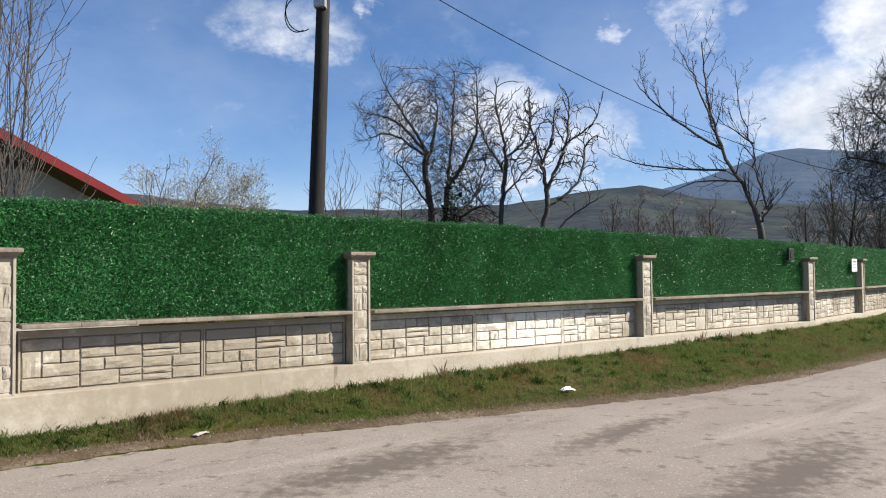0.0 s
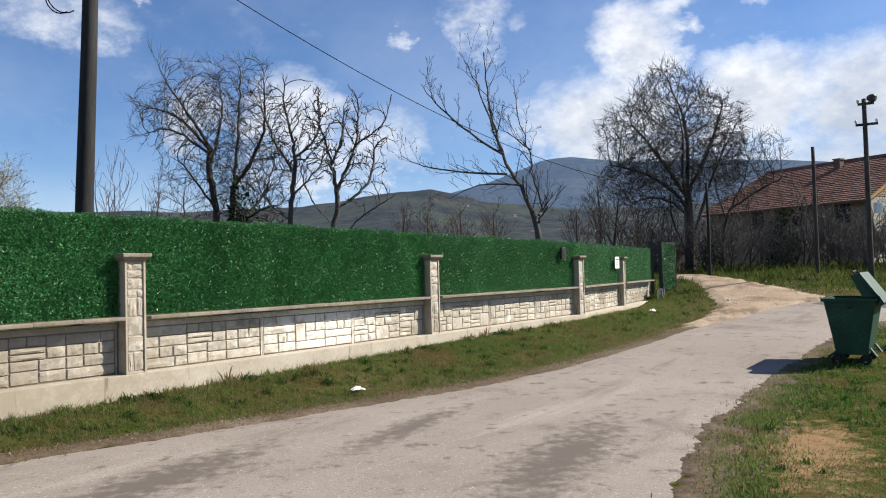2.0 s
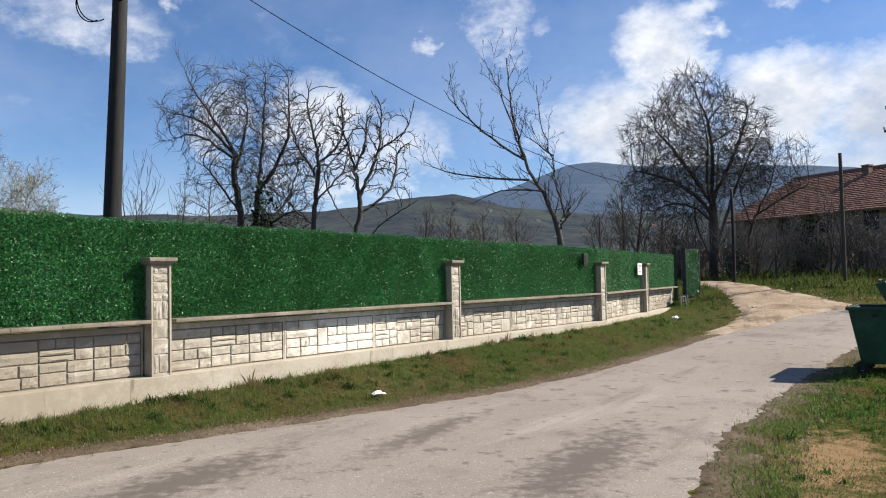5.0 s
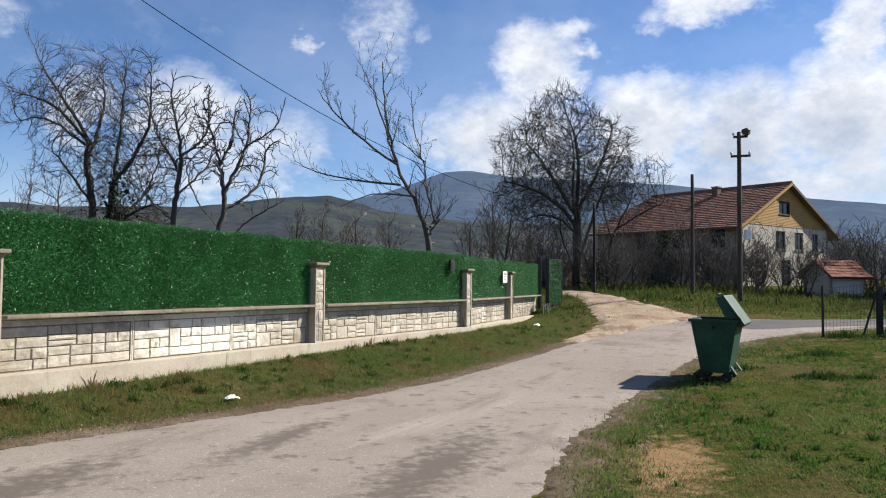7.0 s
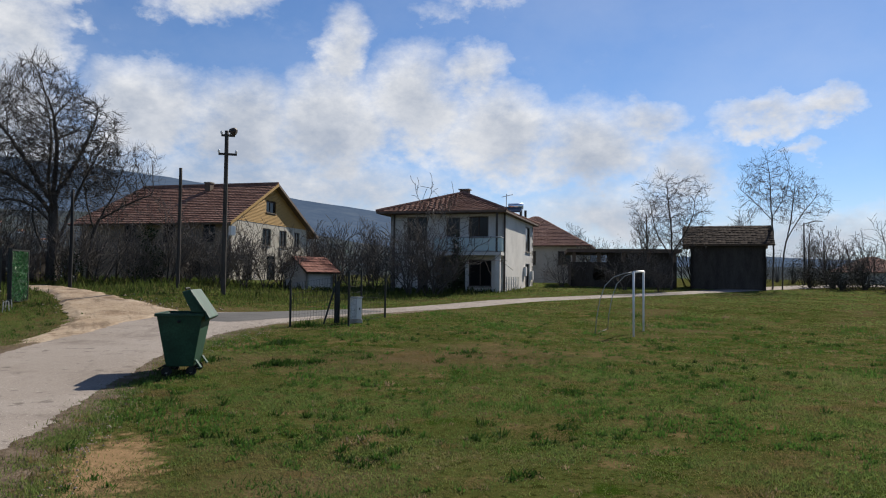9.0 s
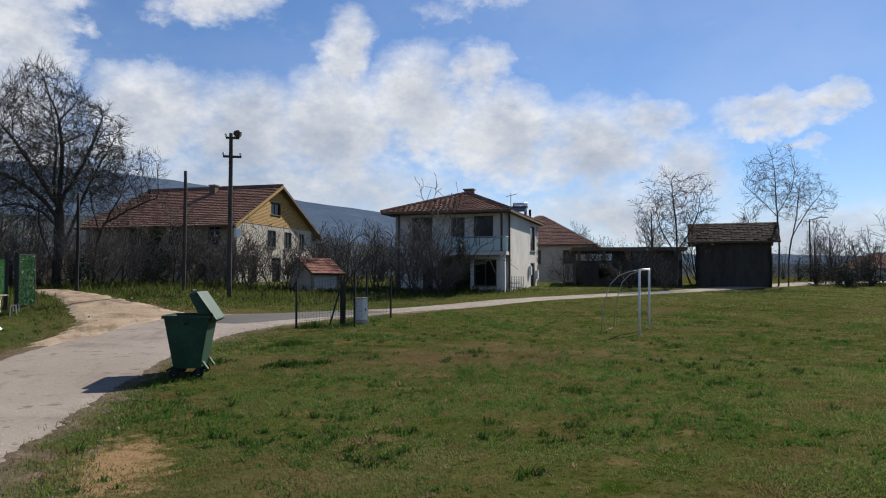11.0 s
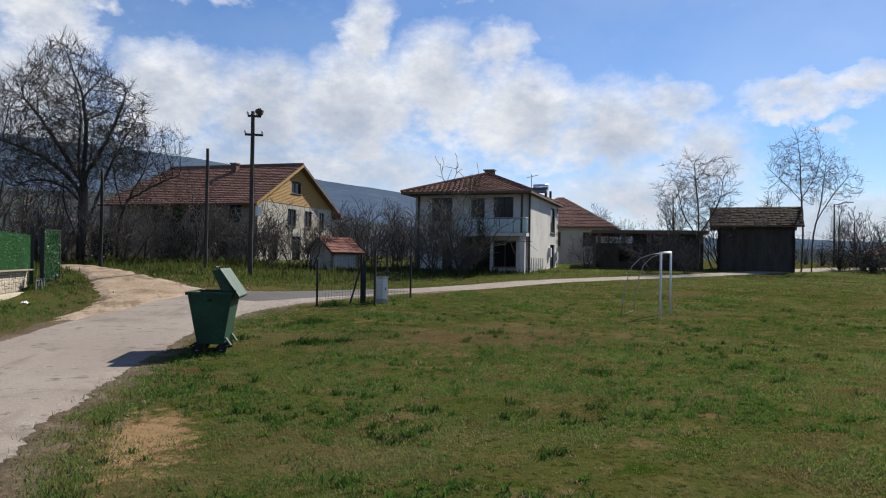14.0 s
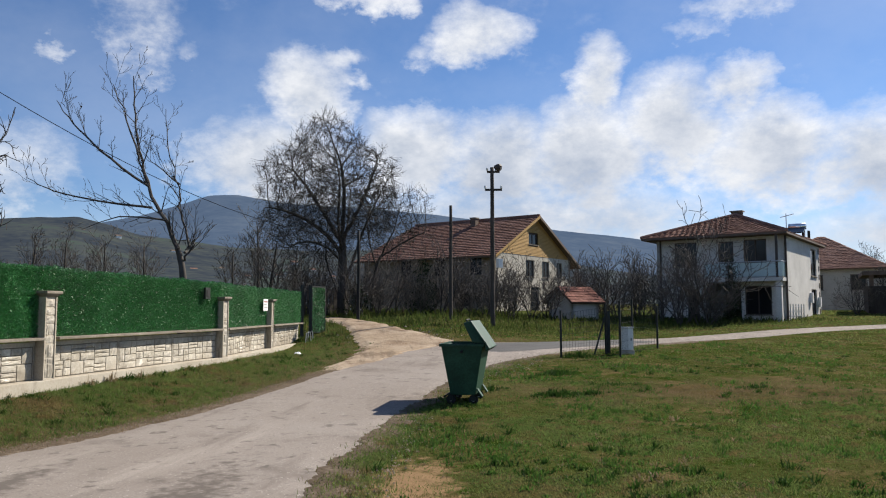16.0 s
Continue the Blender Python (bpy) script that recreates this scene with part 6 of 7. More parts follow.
# the large tree where the track begins
grown_tree("walnut_tree", "large bare spreading tree beside the dirt track", 26.35, 41.8,
           [(.1, [(0, -.3), (.05, 2), (.02, 4.4), (.1, 6.6), (-.1, 8.3)]), (.3, [(-.02, .5), (-.35, 1.6), (-.80, 2.9), (-.88, 4.1)]), (-.4, [(.05, 1.4), (.5, 2.6), (1.0, 4.2), (1.7, 5.8)]),
            (-1.5, [(.02, 3.2), (-.8, 4.3), (-2.2, 5.2), (-3.6, 5.6)]), (1.6, [(.02, 3.8), (-.9, 5.4), (-1.9, 7.0), (-2.8, 8.2)]), (1.2, [(.04, 4.2), (.9, 5.8), (1.6, 7.6), (2.0, 9.0)]),
            (2.6, [(.03, 3.6), (.3, 5.0), (.4, 6.4)]), (-2.6, [(.03, 3.4), (-.2, 4.8), (-.1, 6.6)]), (-1.0, [(.02, 2.9), (-.9, 3.7), (-2.0, 3.9), (-2.9, 3.5)])],
           [(2900, -.65, 6.9, 3.8, 3.65, 3.4), (900, -2.2, 5.0, 2.2, 2.0, 2.2), (500, 1.4, 5.6, 1.6, 2.0, 1.8), (220, -1.5, 4.0, 2.6, 1.0, 2.0)], "bark", 5, step=.19, reach=1.4, twig=.50, whips=4, thin=.0070, fat=1.1, power=2.08)
grown_tree("walnut_tree", "smaller bare tree leaning away from the large one", 28.8, 43.2,
           [(.1, [(-.2, -.3), (-.1, 1.8), (.3, 3.2), (1.0, 4.6)]), (.8, [(.1, 2.6), (-.3, 4.0), (-.5, 5.4)]), (-.8, [(.3, 3.2), (1.6, 4.0), (2.8, 4.6)])],
           [(900, 1.1, 5.2, 2.4, 2.0, 1.9)], "bark", 14, step=.20, reach=1.4, twig=.42, whips=3, thin=.0064, power=2.12)
grown_tree("plum_tree", "dense bare tree with dark crooked trunks behind the wall", -7.7, 19.0,
           [(.1, [(.05, -.4), (-.05, 1.6), (-.14, 3.1), (-.27, 4.05), (-.24, 4.5)]), (.3, [(.0, .6), (.2, 2.3), (.27, 3.4), (.44, 5.2), (.51, 6.6)]),
            (-.5, [(-.24, 4.5), (-.59, 5.1), (-.94, 5.6), (-1.23, 6.1), (-1.5, 6.7)]), (.5, [(-.24, 4.5), (-1.0, 5.3), (-1.9, 5.6)]), (-.3, [(-.3, 4.4), (-1.1, 4.9), (-1.9, 4.7)]), (-.6, [(.3, 3.6), (.7, 4.2), (1.0, 5.0), (1.0, 6.3)]),
            (.9, [(-.2, 4.2), (.05, 5.4), (.0, 6.5)]), (-.9, [(-.1, 3.0), (-.6, 3.7), (-1.0, 4.2)]), (.7, [(.2, 2.6), (.9, 3.3), (1.3, 4.2)]), (-.8, [(.2, 2.4), (.7, 2.9), (1.5, 3.2)])],
           [(1300, -.05, 5.0, 1.6, 1.75, 1.3), (1100, .6, 3.5, 1.2, 1.3, 1.0), (200, -1.3, 5.2, .8, .7, .7)], "bark", 21, step=.11, reach=.9, twig=.26, whips=2, thin=.0040, base=.30, fat=1.25, lean_up=.4, power=2.1)
grown_tree("young_tree", "slight bare tree with pale twigs behind the plum", -10.2, 23.0, [(.1, [(0, -.3), (.05, 2.0), (0, 3.6)])],
           [(300, 0, 3.4, 1.0, 1.2, .9)], "twig", 22, step=.14, reach=.9, twig=.2, whips=2, thin=.005, base=.3)
grown_tree("fig_tree", "bare fig tree with upturned grey branches", -3.0, 18.4,
           [(.1, [(-.05, -.4), (0, 1.2), (.05, 2.8), (.16, 4.2), (-.05, 5.35), (-.02, 6.0)]), (.3, [(.15, 4.1), (.66, 4.6), (.8, 5.3)]), (-.3, [(.1, 3.8), (-.35, 4.6), (-.6, 5.4)]), (.4, [(.08, 3.2), (.7, 3.9), (.95, 4.5)]), (-.4, [(.06, 2.6), (-.5, 3.1), (-.8, 3.8)])],
           [(150, .1, 4.6, 1.05, 1.5, .9)], "figbark", 33, step=.11, reach=1.2, twig=.16, whips=1, thin=.009, base=.40, power=2.6, fat=1.1, lean_up=.35)
grown_tree("fig_tree", "bare fig tree with thick crooked grey branches", 0.2, 18.4,
           [(.1, [(-.1, -.4), (-.03, 2.2), (.12, 3.0), (-.05, 4.1), (-.28, 5.0), (-.26, 5.6)]), (.2, [(.1, 3.3), (.55, 4.4), (.64, 5.1), (.66, 5.6)]), (-.3, [(.54, 4.4), (1.0, 4.7), (1.25, 4.95), (1.4, 5.4)]), (.5, [(.1, 2.9), (.75, 3.4), (1.0, 4.0), (1.02, 4.6)]),
            (-.5, [(0, 2.0), (.7, 2.7), (1.35, 3.1)]), (.3, [(-.02, 3.9), (.25, 4.6), (.3, 5.4)]), (-.4, [(.0, 2.5), (-.5, 3.1), (-.75, 3.9)])],
           [(180, .35, 4.3, 1.15, 1.4, .9)], "figbark", 47, step=.11, reach=1.2, twig=.16, whips=1, thin=.009, base=.40, power=2.6, fat=1.15, lean_up=.35)
bough_tree("fig_tree", "old leaning fig tree with a sawn trunk and long bare boughs", 15.25, 21.2,
           [(.19, [(.1, -.4), (.08, 1.6), (.02, 2.5), (-.12, 3.0)])],
           [(.10, [(-.08, 2.9), (-.37, 3.6), (-.84, 4.5), (-1.03, 5.25), (-1.24, 6.5), (-1.34, 7.6)]), (.045, [(-1.02, 5.2), (-1.55, 6.6), (-1.82, 7.3)]), (.06, [(-.84, 4.5), (-2.0, 5.4), (-2.7, 6.1), (-3.1, 6.7)]), (.055, [(-.7, 3.95), (-2.0, 4.1), (-3.1, 4.35), (-3.8, 4.7)]),
            (.045, [(-.4, 3.65), (-1.5, 3.7), (-2.4, 3.35)]), (.06, [(.1, 2.8), (.2, 3.05), (-.02, 3.9), (-.1, 4.6), (-.4, 5.7), (-.46, 6.8)]), (.04, [(-.1, 4.6), (-.5, 4.95), (-.93, 5.25)]), (.05, [(.1, 2.6), (.3, 3.0), (.35, 3.3)])], 1, LONG, "figbark", 77, (.4, 1.0), .42, .62)


def willow():
    x, y = polar(-23.6, 25)
    t, out = plant("willow_tree", "pale willow covered with light yellow-green buds", "tree", x, y, fan(10, .34, 4.3, .05, 41), dict(BUSHY, kids=(10, 8, 6), thin=.0045, up=(.07, .10, .06, .02)), 71, bark="paletwig", twig="paletwig", z=.4)
    r = np.random.default_rng(4)
    tips = np.array([tuple(p) for lv, pts, _ in out if lv >= 2 for p in pts[1:]])
    P = tips[r.integers(0, len(tips), 15000)] + r.normal(0, .10, (15000, 3))
    tagged(part("bud", blades(P, .045, .025, .6, r, M["bud"], "bud", leaf=True), M["bud"], t), kind="stuff")


willow()

# shrubs: a few grown once, then set out again and again
protos = []
for k in range(4):
    n, ln = (9, 2.1) if k < 2 else (7, 2.9)
    t, _ = plant("bare_shrub", "leafless tangled garden shrub", "shrub", 24.5 + k * 1.7, 31.5 + .4 * k, fan(n, .6, ln, .03, 90 + k), SHRUB, 100 + k, group="garden shrubs")
    protos.append(t)
rs = random.Random(9)
spots = [polar(h, d) + (s,) for h, d, s in ((27.6, 40, 1.2), (29.2, 41, 1.4), (30.4, 43.5, 1.5), (32, 40, 1.1), (33.8, 41, 1.3), (35, 43, 1.5), (37.2, 41.5, 1.2), (24.6, 40, 1.1), (25.4, 44, 1.4), (23.2, 43, 1.3), (52.6, 40.5, 1.5), (36, 42, 1.0), (38.5, 44, 1.2), (41.5, 46, 1.0), (33, 43, 1.1), (31, 46, 1.1), (34.5, 47, 1.3), (44, 47, 1.3), (46.5, 47, 1.2), (28.5, 47, 1.3),
                                           (49.5, 43, 1.3), (51, 40, 1.4), (48, 50, 1.5), (45.5, 52, 1.7), (52.3, 42, 1.2), (53, 41, 1.0), (66.5, 52, 1.0), (68, 56, 1.2), (69, 50, 1.0), (71, 60, 1.4), (80, 66, 1.5), (82, 70, 1.6), (84, 75, 1.8), (62, 55, 1.1), (64, 58, 1.3))]
for x, y, s in spots:
    copy_thing(rs.choice(protos), pose(x, y, Z(x, y) - .05, 0, 0, rs.uniform(0, 360)) @ Matrix.Scale(s * rs.uniform(.85, 1.15), 4))

# bare trees standing off
far_trees = []
for k, (h, d, ht, sd) in enumerate(((5.5, 52, 5.5, 1), (21.0, 50, 6.0, 2), (68.0, 74, 8.2, 3), (74.4, 78, 7.5, 4))):
    x, y = polar(h, d)
    t, _ = plant("bare_tree", "slender bare tree in the distance", "tree", x, y, [(0, 0, (.04, 0, 1), ht * .8, .15)] + fan(2, .35, ht * .6, .07, 60 + k), SLIM, 120 + k, group="distant bare trees")
    far_trees.append(t)
for h, d, s in ((7.5, 58, .8), (10, 55, .75), (12.5, 60, .8), (18.5, 46, .6), (23.0, 52, .9), (24.3, 55, .8), (3.5, 60, .7), (28.5, 55, .8), (-4, 55, .8), (8.8, 64, .9), (20.3, 58, 1.0), (63.0, 70, .75), (72, 75, .7), (78.5, 85, .8),
                (81, 90, .9), (83.5, 80, .7), (47.8, 60, .7), (43.8, 66, .9), (50.2, 58, .6), (86, 70, .9), (1.0, 52, .6), (79.6, 82, 1.0)):
    x, y = polar(h, d)
    copy_thing(rs.choice(far_trees), pose(x, y, Z(x, y) - .1, 0, 0, rs.uniform(0, 360)) @ Matrix.Scale(s, 4))

grown_tree("village_tree", "rounded bare tree in front of the old shed", 69.75, 54, [(.1, [(0, -.3), (.05, 2.0), (0, 4.2), (-.3, 7.2)]), (.5, [(.02, 2.2), (-.9, 3.8), (-1.3, 5.4)]), (-.5, [(.02, 2.4), (.9, 3.8), (1.5, 5.2)])],
           [(700, .1, 5.0, 2.6, 3.0, 2.3)], "bark", 171, step=.22, reach=1.3, twig=.5, whips=3, thin=.0075, lean_up=.2)
grown_tree("village_tree", "tall slender bare tree beside the old shed", 76.35, 60, [(.1, [(0, -.3), (.1, 3), (-.05, 6.0), (-.15, 8.4), (-.4, 9.8)]), (.3, [(.02, 5.0), (-1.2, 6.4), (-2.2, 7.4)]), (-.3, [(.0, 5.2), (.9, 6.8), (1.2, 8.4)])],
           [(420, -.3, 7.4, 2.2, 2.5, 1.9)], "twig", 172, step=.22, reach=1.3, twig=.5, whips=3, thin=.0075, group="trees by the shed", lean_up=.15)
grown_tree("village_tree", "tall slender bare tree beside the old shed", 77.25, 61, [(.1, [(-.3, -.3), (-.2, 2.5), (.3, 5.0), (.6, 7.8)]), (.3, [(0, 3.6), (1.0, 5.4), (1.9, 6.6)])],
           [(320, .7, 6.2, 2.0, 2.1, 1.7)], "twig", 173, step=.22, reach=1.3, twig=.5, whips=3, thin=.0075, group="trees by the shed", lean_up=.15)


def evergreen(name, label, x, y, h, rad, seed, n, flower=0, leaf="ivy"):
    """A dark leafy bush with an uneven outline."""
    r = np.random.default_rng(seed)
    t = thing(name, label, "bush", m=pose(x, y, Z(x, y) - .05))
    m = Mesh()
    q = random.Random(seed)
    tips = []
    for k in range(26):
        a, e = q.uniform(0, 6.28), q.uniform(.15, 1)
        tip = Vector((math.cos(a) * rad * (1.1 - e) * q.uniform(.6, 1.15), math.sin(a) * rad * (1.1 - e) * q.uniform(.6, 1.15), h * e))
        m.tube([(0, 0, 0), tuple(tip * .5 + Vector((0, 0, .1 * h))), tuple(tip)], [.03, .018, .008], 4, cap=False)
        tips.append(tip)
    part("stem", m, M["bark"], t)
    c = np.array([tuple(p) for p in tips])
    P = c[r.integers(0, len(c), n)] * r.uniform(.45, 1.05, (n, 1)) + r.normal(0, rad * .16, (n, 3))
    P[:, 2] = np.maximum(P[:, 2], .05)
    tagged(part("leaf", blades(P, .12, .06, .55, r, M[leaf], "leaf", leaf=True), M[leaf], t), kind="stuff")
    if flower:
        P = c[r.integers(0, len(c), flower)] * r.uniform(.8, 1.1, (flower, 1)) + r.normal(0, rad * .15, (flower, 3))
        P[:, 2] = np.maximum(P[:, 2], .1)
        tagged(part("blossom", blades(P, .07, .06, .5, r, M["blossom"], "blossom", leaf=True), M["blossom"], t), kind="stuff")


x, y = polar(32.4, 41)
evergreen("evergreen_bush", "dark evergreen bush in front of the boarded house", x, y, 3.0, 1.1, 3, 2600)
x, y = polar(54.3, 42.5)
evergreen("magnolia_bush", "tall dark evergreen shrub with white blossoms before the white house", x, y, 3.3, .8, 5, 2000, 60)
x, y = polar(27.5, 40)
evergreen("flowering_bush", "dark shrub with small white blossoms beside the track", x, y, 2.0, 1.0, 6, 900, 60)
x, y = polar(-6.3, 17.8)
evergreen("ivy_bush", "dark ivy clump at the foot of the bare tree", x, y, 3.5, 1.0, 7, 2600)
for h, d, ht in ((26.5, 62, 3.2), (78.6, 66, 2.6), (80.0, 70, 3.0), (81.8, 66, 2.8), (80.5, 62, 2.8), (83.5, 60, 3.0), (85.5, 64, 3.4), (45.2, 56, 3.0), (77.5, 95, 4.0), (79.2, 100, 3.6), (81.5, 92, 4.2), (87.5, 70, 4.0), (89.5, 66, 4.2), (75.8, 98, 3.4), (66, 72, 4.0), (64.5, 70, 3.6), (48.2, 62, 4.0), (76.5, 125, 5.5), (78.3, 130, 6.0), (80.2, 122, 5.0), (82.4, 128, 6.0), (84.6, 120, 5.5), (86.8, 118, 5.5), (89, 115, 5.5), (74.3, 128, 5.0)):
    x, y = polar(h, d)
    evergreen("dense_bush", "dense bush at the edge of the village, coloured paler for haze", x, y, ht * (.68 if h > 77 else 1), 1.9 if d < 110 else 4.5, int(h * 10), 1800 if d < 110 else 2600, leaf="hazed_scrub")

simple_hut("village_house", "low pale house with a tiled roof beyond the lane", Frame2(polar(80.2, 112), unit(.30, -.954), unit(.954, .30)), 9, 8, .4, 3.6, 1.9, M["cream"], M["tile"],
           [(1.5, 2.7, 1.4, 2.6), (5.5, 6.7, 1.4, 2.6)], .5, hip=True)


def timber_gate():
    """Old plank gate and rails across the end of the track."""
    g = thing("timber_fence", "dark old plank fence at the end of the track", "fence")
    for k in range(16):
        x, y = 15.2 + k * .30, 36.8 + .10 * k
        z = Z(x, y)
        part("plank", Mesh().quadbox((x, y, z - .1), (.22, .07, 0), (-.01, .03, 0), (0, 0, 1.5 + .12 * math.sin(k * 2.3))), M["shed_wood"], g)
    for h in (.4, 1.1):
        part("rail", Mesh().quadbox((15.1, 36.86, Z(15.2, 36.8) + h), (4.9, 1.62, 0), (-.02, .05, 0), (0, 0, .09)), M["shed_wood"], g)


timber_gate()

# far village: little houses on the hillside


def far_house(h, d, z, w, roof):
    x, y = polar(h, d)
    t = thing("hillside_house", "tiny pale house far off on the hillside", "house", "houses on the hillside", m=pose(x, y, z, 0, 0, -h + 20))
    part("wall", Mesh().box(-w / 2, w / 2, -w * .35, w * .35, -9, w * .55), M["white_paint"], t)
    part("roof", Mesh().prism([(-w * .56, -w * .42, w * .55), (-w * .56, w * .42, w * .55), (-w * .56, 0, w * .85)], (w * 1.12, 0, 0)), M[roof], t)


for h, d, elev, w, rf in ((19.3, 560, 2.2, 4, "tile"), (17.5, 640, 2.8, 4, "fascia"), (21.5, 600, 2.3, 4, "tile"), (8.3, 800, 5.2, 5, "fascia"), (10.6, 800, 4.9, 5, "fascia"), (14.2, 760, 4.0, 4, "fascia"), (25.4, 560, 2.2, 4, "tile"),
                          (22.6, 700, 3.2, 6, "tile"), (15.6, 600, 2.6, 5, "tile"), (20.2, 620, 2.6, 5, "tile"), (24.0, 640, 2.7, 5, "tile"), (88, 560, .7, 9, "tile"), (85, 600, .6, 8, "tile")):
    far_house(h, d, 1.7 + math.tan(radians(elev)) * d, w, rf)

# ---------------------------------------------------------------- grass, weeds, gravel, litter


def inside(px, py, ring):
    """Which points lie inside an outline."""
    ok = np.zeros(len(px), bool)
    n = len(ring)
    for k in range(n):
        (x0, y0), (x1, y1) = ring[k], ring[(k + 1) % n]
        hit = (y0 > py) != (y1 > py)
        with np.errstate(divide="ignore", invalid="ignore"):
            ok ^= hit & (px < (x1 - x0) * (py - y0) / (y1 - y0) + x0)
    return ok


road_ring = [tuple(p) for p in curve_points(road_l, 6)] + [tuple(p) for p in curve_points(road_r, 6)[::-1]]
track_ring = [tuple(p) for p in curve_points([verge_edge(11), (10.7, 20.2), (12.15, 22.6), (13.5, 25.5), (15.0, 29.8), (15.7, 36)], 6)] + [tuple(p) for p in curve_points([(9.8, 17.3), (13.0, 20.5), (16.2, 22.6), (16.2, 26.4), (17.0, 30.8), (18.0, 36)], 6)[::-1]]


def turf(name, label, heads, near, far, n, h0, h1, w0, w1, seed, mat="grass", lean=.35, bare=True, past=None, tufts=False):
    r = np.random.default_rng(seed)
    a, d = np.radians(r.uniform(*heads, n)), r.uniform(near, far, n) ** 1.0
    px, py = EYE0[0] + np.sin(a) * d, EYE0[1] + np.cos(a) * d
    s, nn = (px - P2[0]) * FU[0] + (py - P2[1]) * FU[1], (px - P2[0]) * FN[0] + (py - P2[1]) * FN[1]
    jx, jy = px + r.normal(0, .10, n), py + r.normal(0, .10, n)
    keep = ~inside(jx, jy, road_ring) & ~inside(jx, jy, track_ring) & ((nn > .12) | (s > 13))
    q, w = np.cos(radians(55)), np.sin(radians(55))
    ex, ey = ((px - 4.9) * q + (py - 6.9) * w) / 1.5, ((py - 6.9) * q - (px - 4.9) * w) / .8
    if past is not None:
        keep &= py > past + r.normal(0, .8, n)
    if bare:
        keep &= (ex ** 2 + ey ** 2 > r.uniform(-.2, 1.4, n))
    thick = np.array([noise.noise((u * .55, v * .55, seed)) + .6 * noise.noise((u * 2.1, v * 2.1, seed + 3)) for u, v in zip(px, py)])
    keep &= thick > (r.uniform(.12, .7, n) if tufts else r.uniform(-1.1, .25, n))
    px, py, d, thick = px[keep], py[keep], d[keep], thick[keep]
    P = np.stack([px, py, land(px, py) - .01], -1)
    hgt = (h0 + (h1 - h0) * (d - near) / (far - near)) * (0.75 + .6 * np.clip(thick + .2, 0, 1))
    wid = w0 + (w1 - w0) * (d - near) / (far - near)
    me = blades(P, hgt, wid, lean, r, M[mat], name, simple=name.startswith("meadow"))
    return tagged(part(name, me, M[mat]), label, "grass", kind="stuff")


turf("meadow_grass", "short patchy spring grass on the meadow", (5, 96), 3.2, 17, 560000, .028, .04, .011, .026, 2, lean=.6)
turf("meadow_grass", "short spring grass on the farther meadow", (12, 96), 16, 62, 300000, .03, .06, .03, .13, 3, lean=.9)
turf("bank_grass", "taller rough grass on the bank by the houses", (22, 62), 27, 48, 30000, .12, .22, .02, .04, 4, mat="rough", past=23.5)
turf("bank_weed", "dark rank weeds on the bank before the houses", (22, 62), 28, 48, 9000, .25, .4, .03, .05, 5, mat="rough", past=24.0)
turf("meadow_grass", "dry straw-coloured grass in the meadow", (10, 96), 3.2, 30, 20000, .03, .08, .006, .018, 6, mat="dry", lean=.6)

turf("meadow_weed", "low leafy weeds and clover in tufts on the meadow", (5, 96), 3.2, 32, 170000, .05, .09, .014, .05, 7, mat="weed", lean=.45, tufts=True)


def verge_turf(n, mat, hgt, seed, name, label, edge):
    r = np.random.default_rng(seed)
    s = r.uniform(-9, 24, n)
    u = r.beta(*edge, n)
    nn = .11 + u * (verge_width(s) - .06)
    nn = np.where(s > 12.5, nn - (s - 12.5) * .12, nn)
    p = P2[None] + FU[None] * s[:, None] + FN[None] * nn[:, None]
    keep = ~inside(p[:, 0], p[:, 1], track_ring)
    th = np.array([noise.noise((a * 1.1, b * 1.1, seed)) for a, b in p])
    keep &= th > r.uniform(-.9, .35, n)
    p = p[keep]
    P = np.stack([p[:, 0], p[:, 1], land(p[:, 0], p[:, 1]) - .01], -1)
    return tagged(part(name, blades(P, hgt * np.ones(len(P)), .009, .4, r, M[mat], name, simple=True), M[mat]), label, "grass", kind="stuff")


verge_turf(115000, "grass", .055, 11, "verge_grass", "short green grass on the verge below the wall", (1.1, 1.2))
verge_turf(14000, "grass", .11, 12, "verge_grass", "longer grass against the plinth", (.7, 3.0))
verge_turf(30000, "dry", .05, 13, "verge_litter", "dead brown grass along the road edge", (3.0, .8))
verge_turf(42000, "dry", .045, 14, "verge_litter", "dead brown grass matted among the green", (1.2, 1.0))


def edge_turf(n, mat, hgt, seed, name, label, line, spread):
    """Blades that break up the line between road and grass."""
    r = np.random.default_rng(seed)
    p = curve_points(line, 60)
    k = r.integers(0, len(p) - 1, n)
    t = p[k + 1] - p[k]
    t /= np.linalg.norm(t, axis=1)[:, None]
    q = p[k] + t * r.uniform(-.1, .1, n)[:, None] + np.stack([t[:, 1], -t[:, 0]], -1) * r.normal(*spread, n)[:, None]
    th = np.array([noise.noise((a * 1.7, b * 1.7, seed)) for a, b in q])
    q = q[th > r.uniform(-.7, .3, n)]
    P = np.stack([q[:, 0], q[:, 1], land(q[:, 0], q[:, 1])], -1)
    return tagged(part(name, blades(P, hgt * np.ones(len(P)), .009, .45, r, M[mat], name), M[mat]), label, "grass", kind="stuff")


edge_turf(26000, "grass", .055, 31, "edge_grass", "grass creeping over the meadow side of the road", road_r[2:11], (.02, .17))
edge_turf(12000, "dry", .028, 32, "edge_litter", "dead grass on the meadow side of the road", road_r[2:11], (-.02, .10))
edge_turf(16000, "dry", .04, 33, "edge_litter", "dead grass and leaves on the verge side of the road", road_l[1:9], (.16, .14))
edge_turf(9000, "grass", .045, 34, "edge_grass", "grass creeping over the verge side of the road", road_l[1:9], (.02, .12))


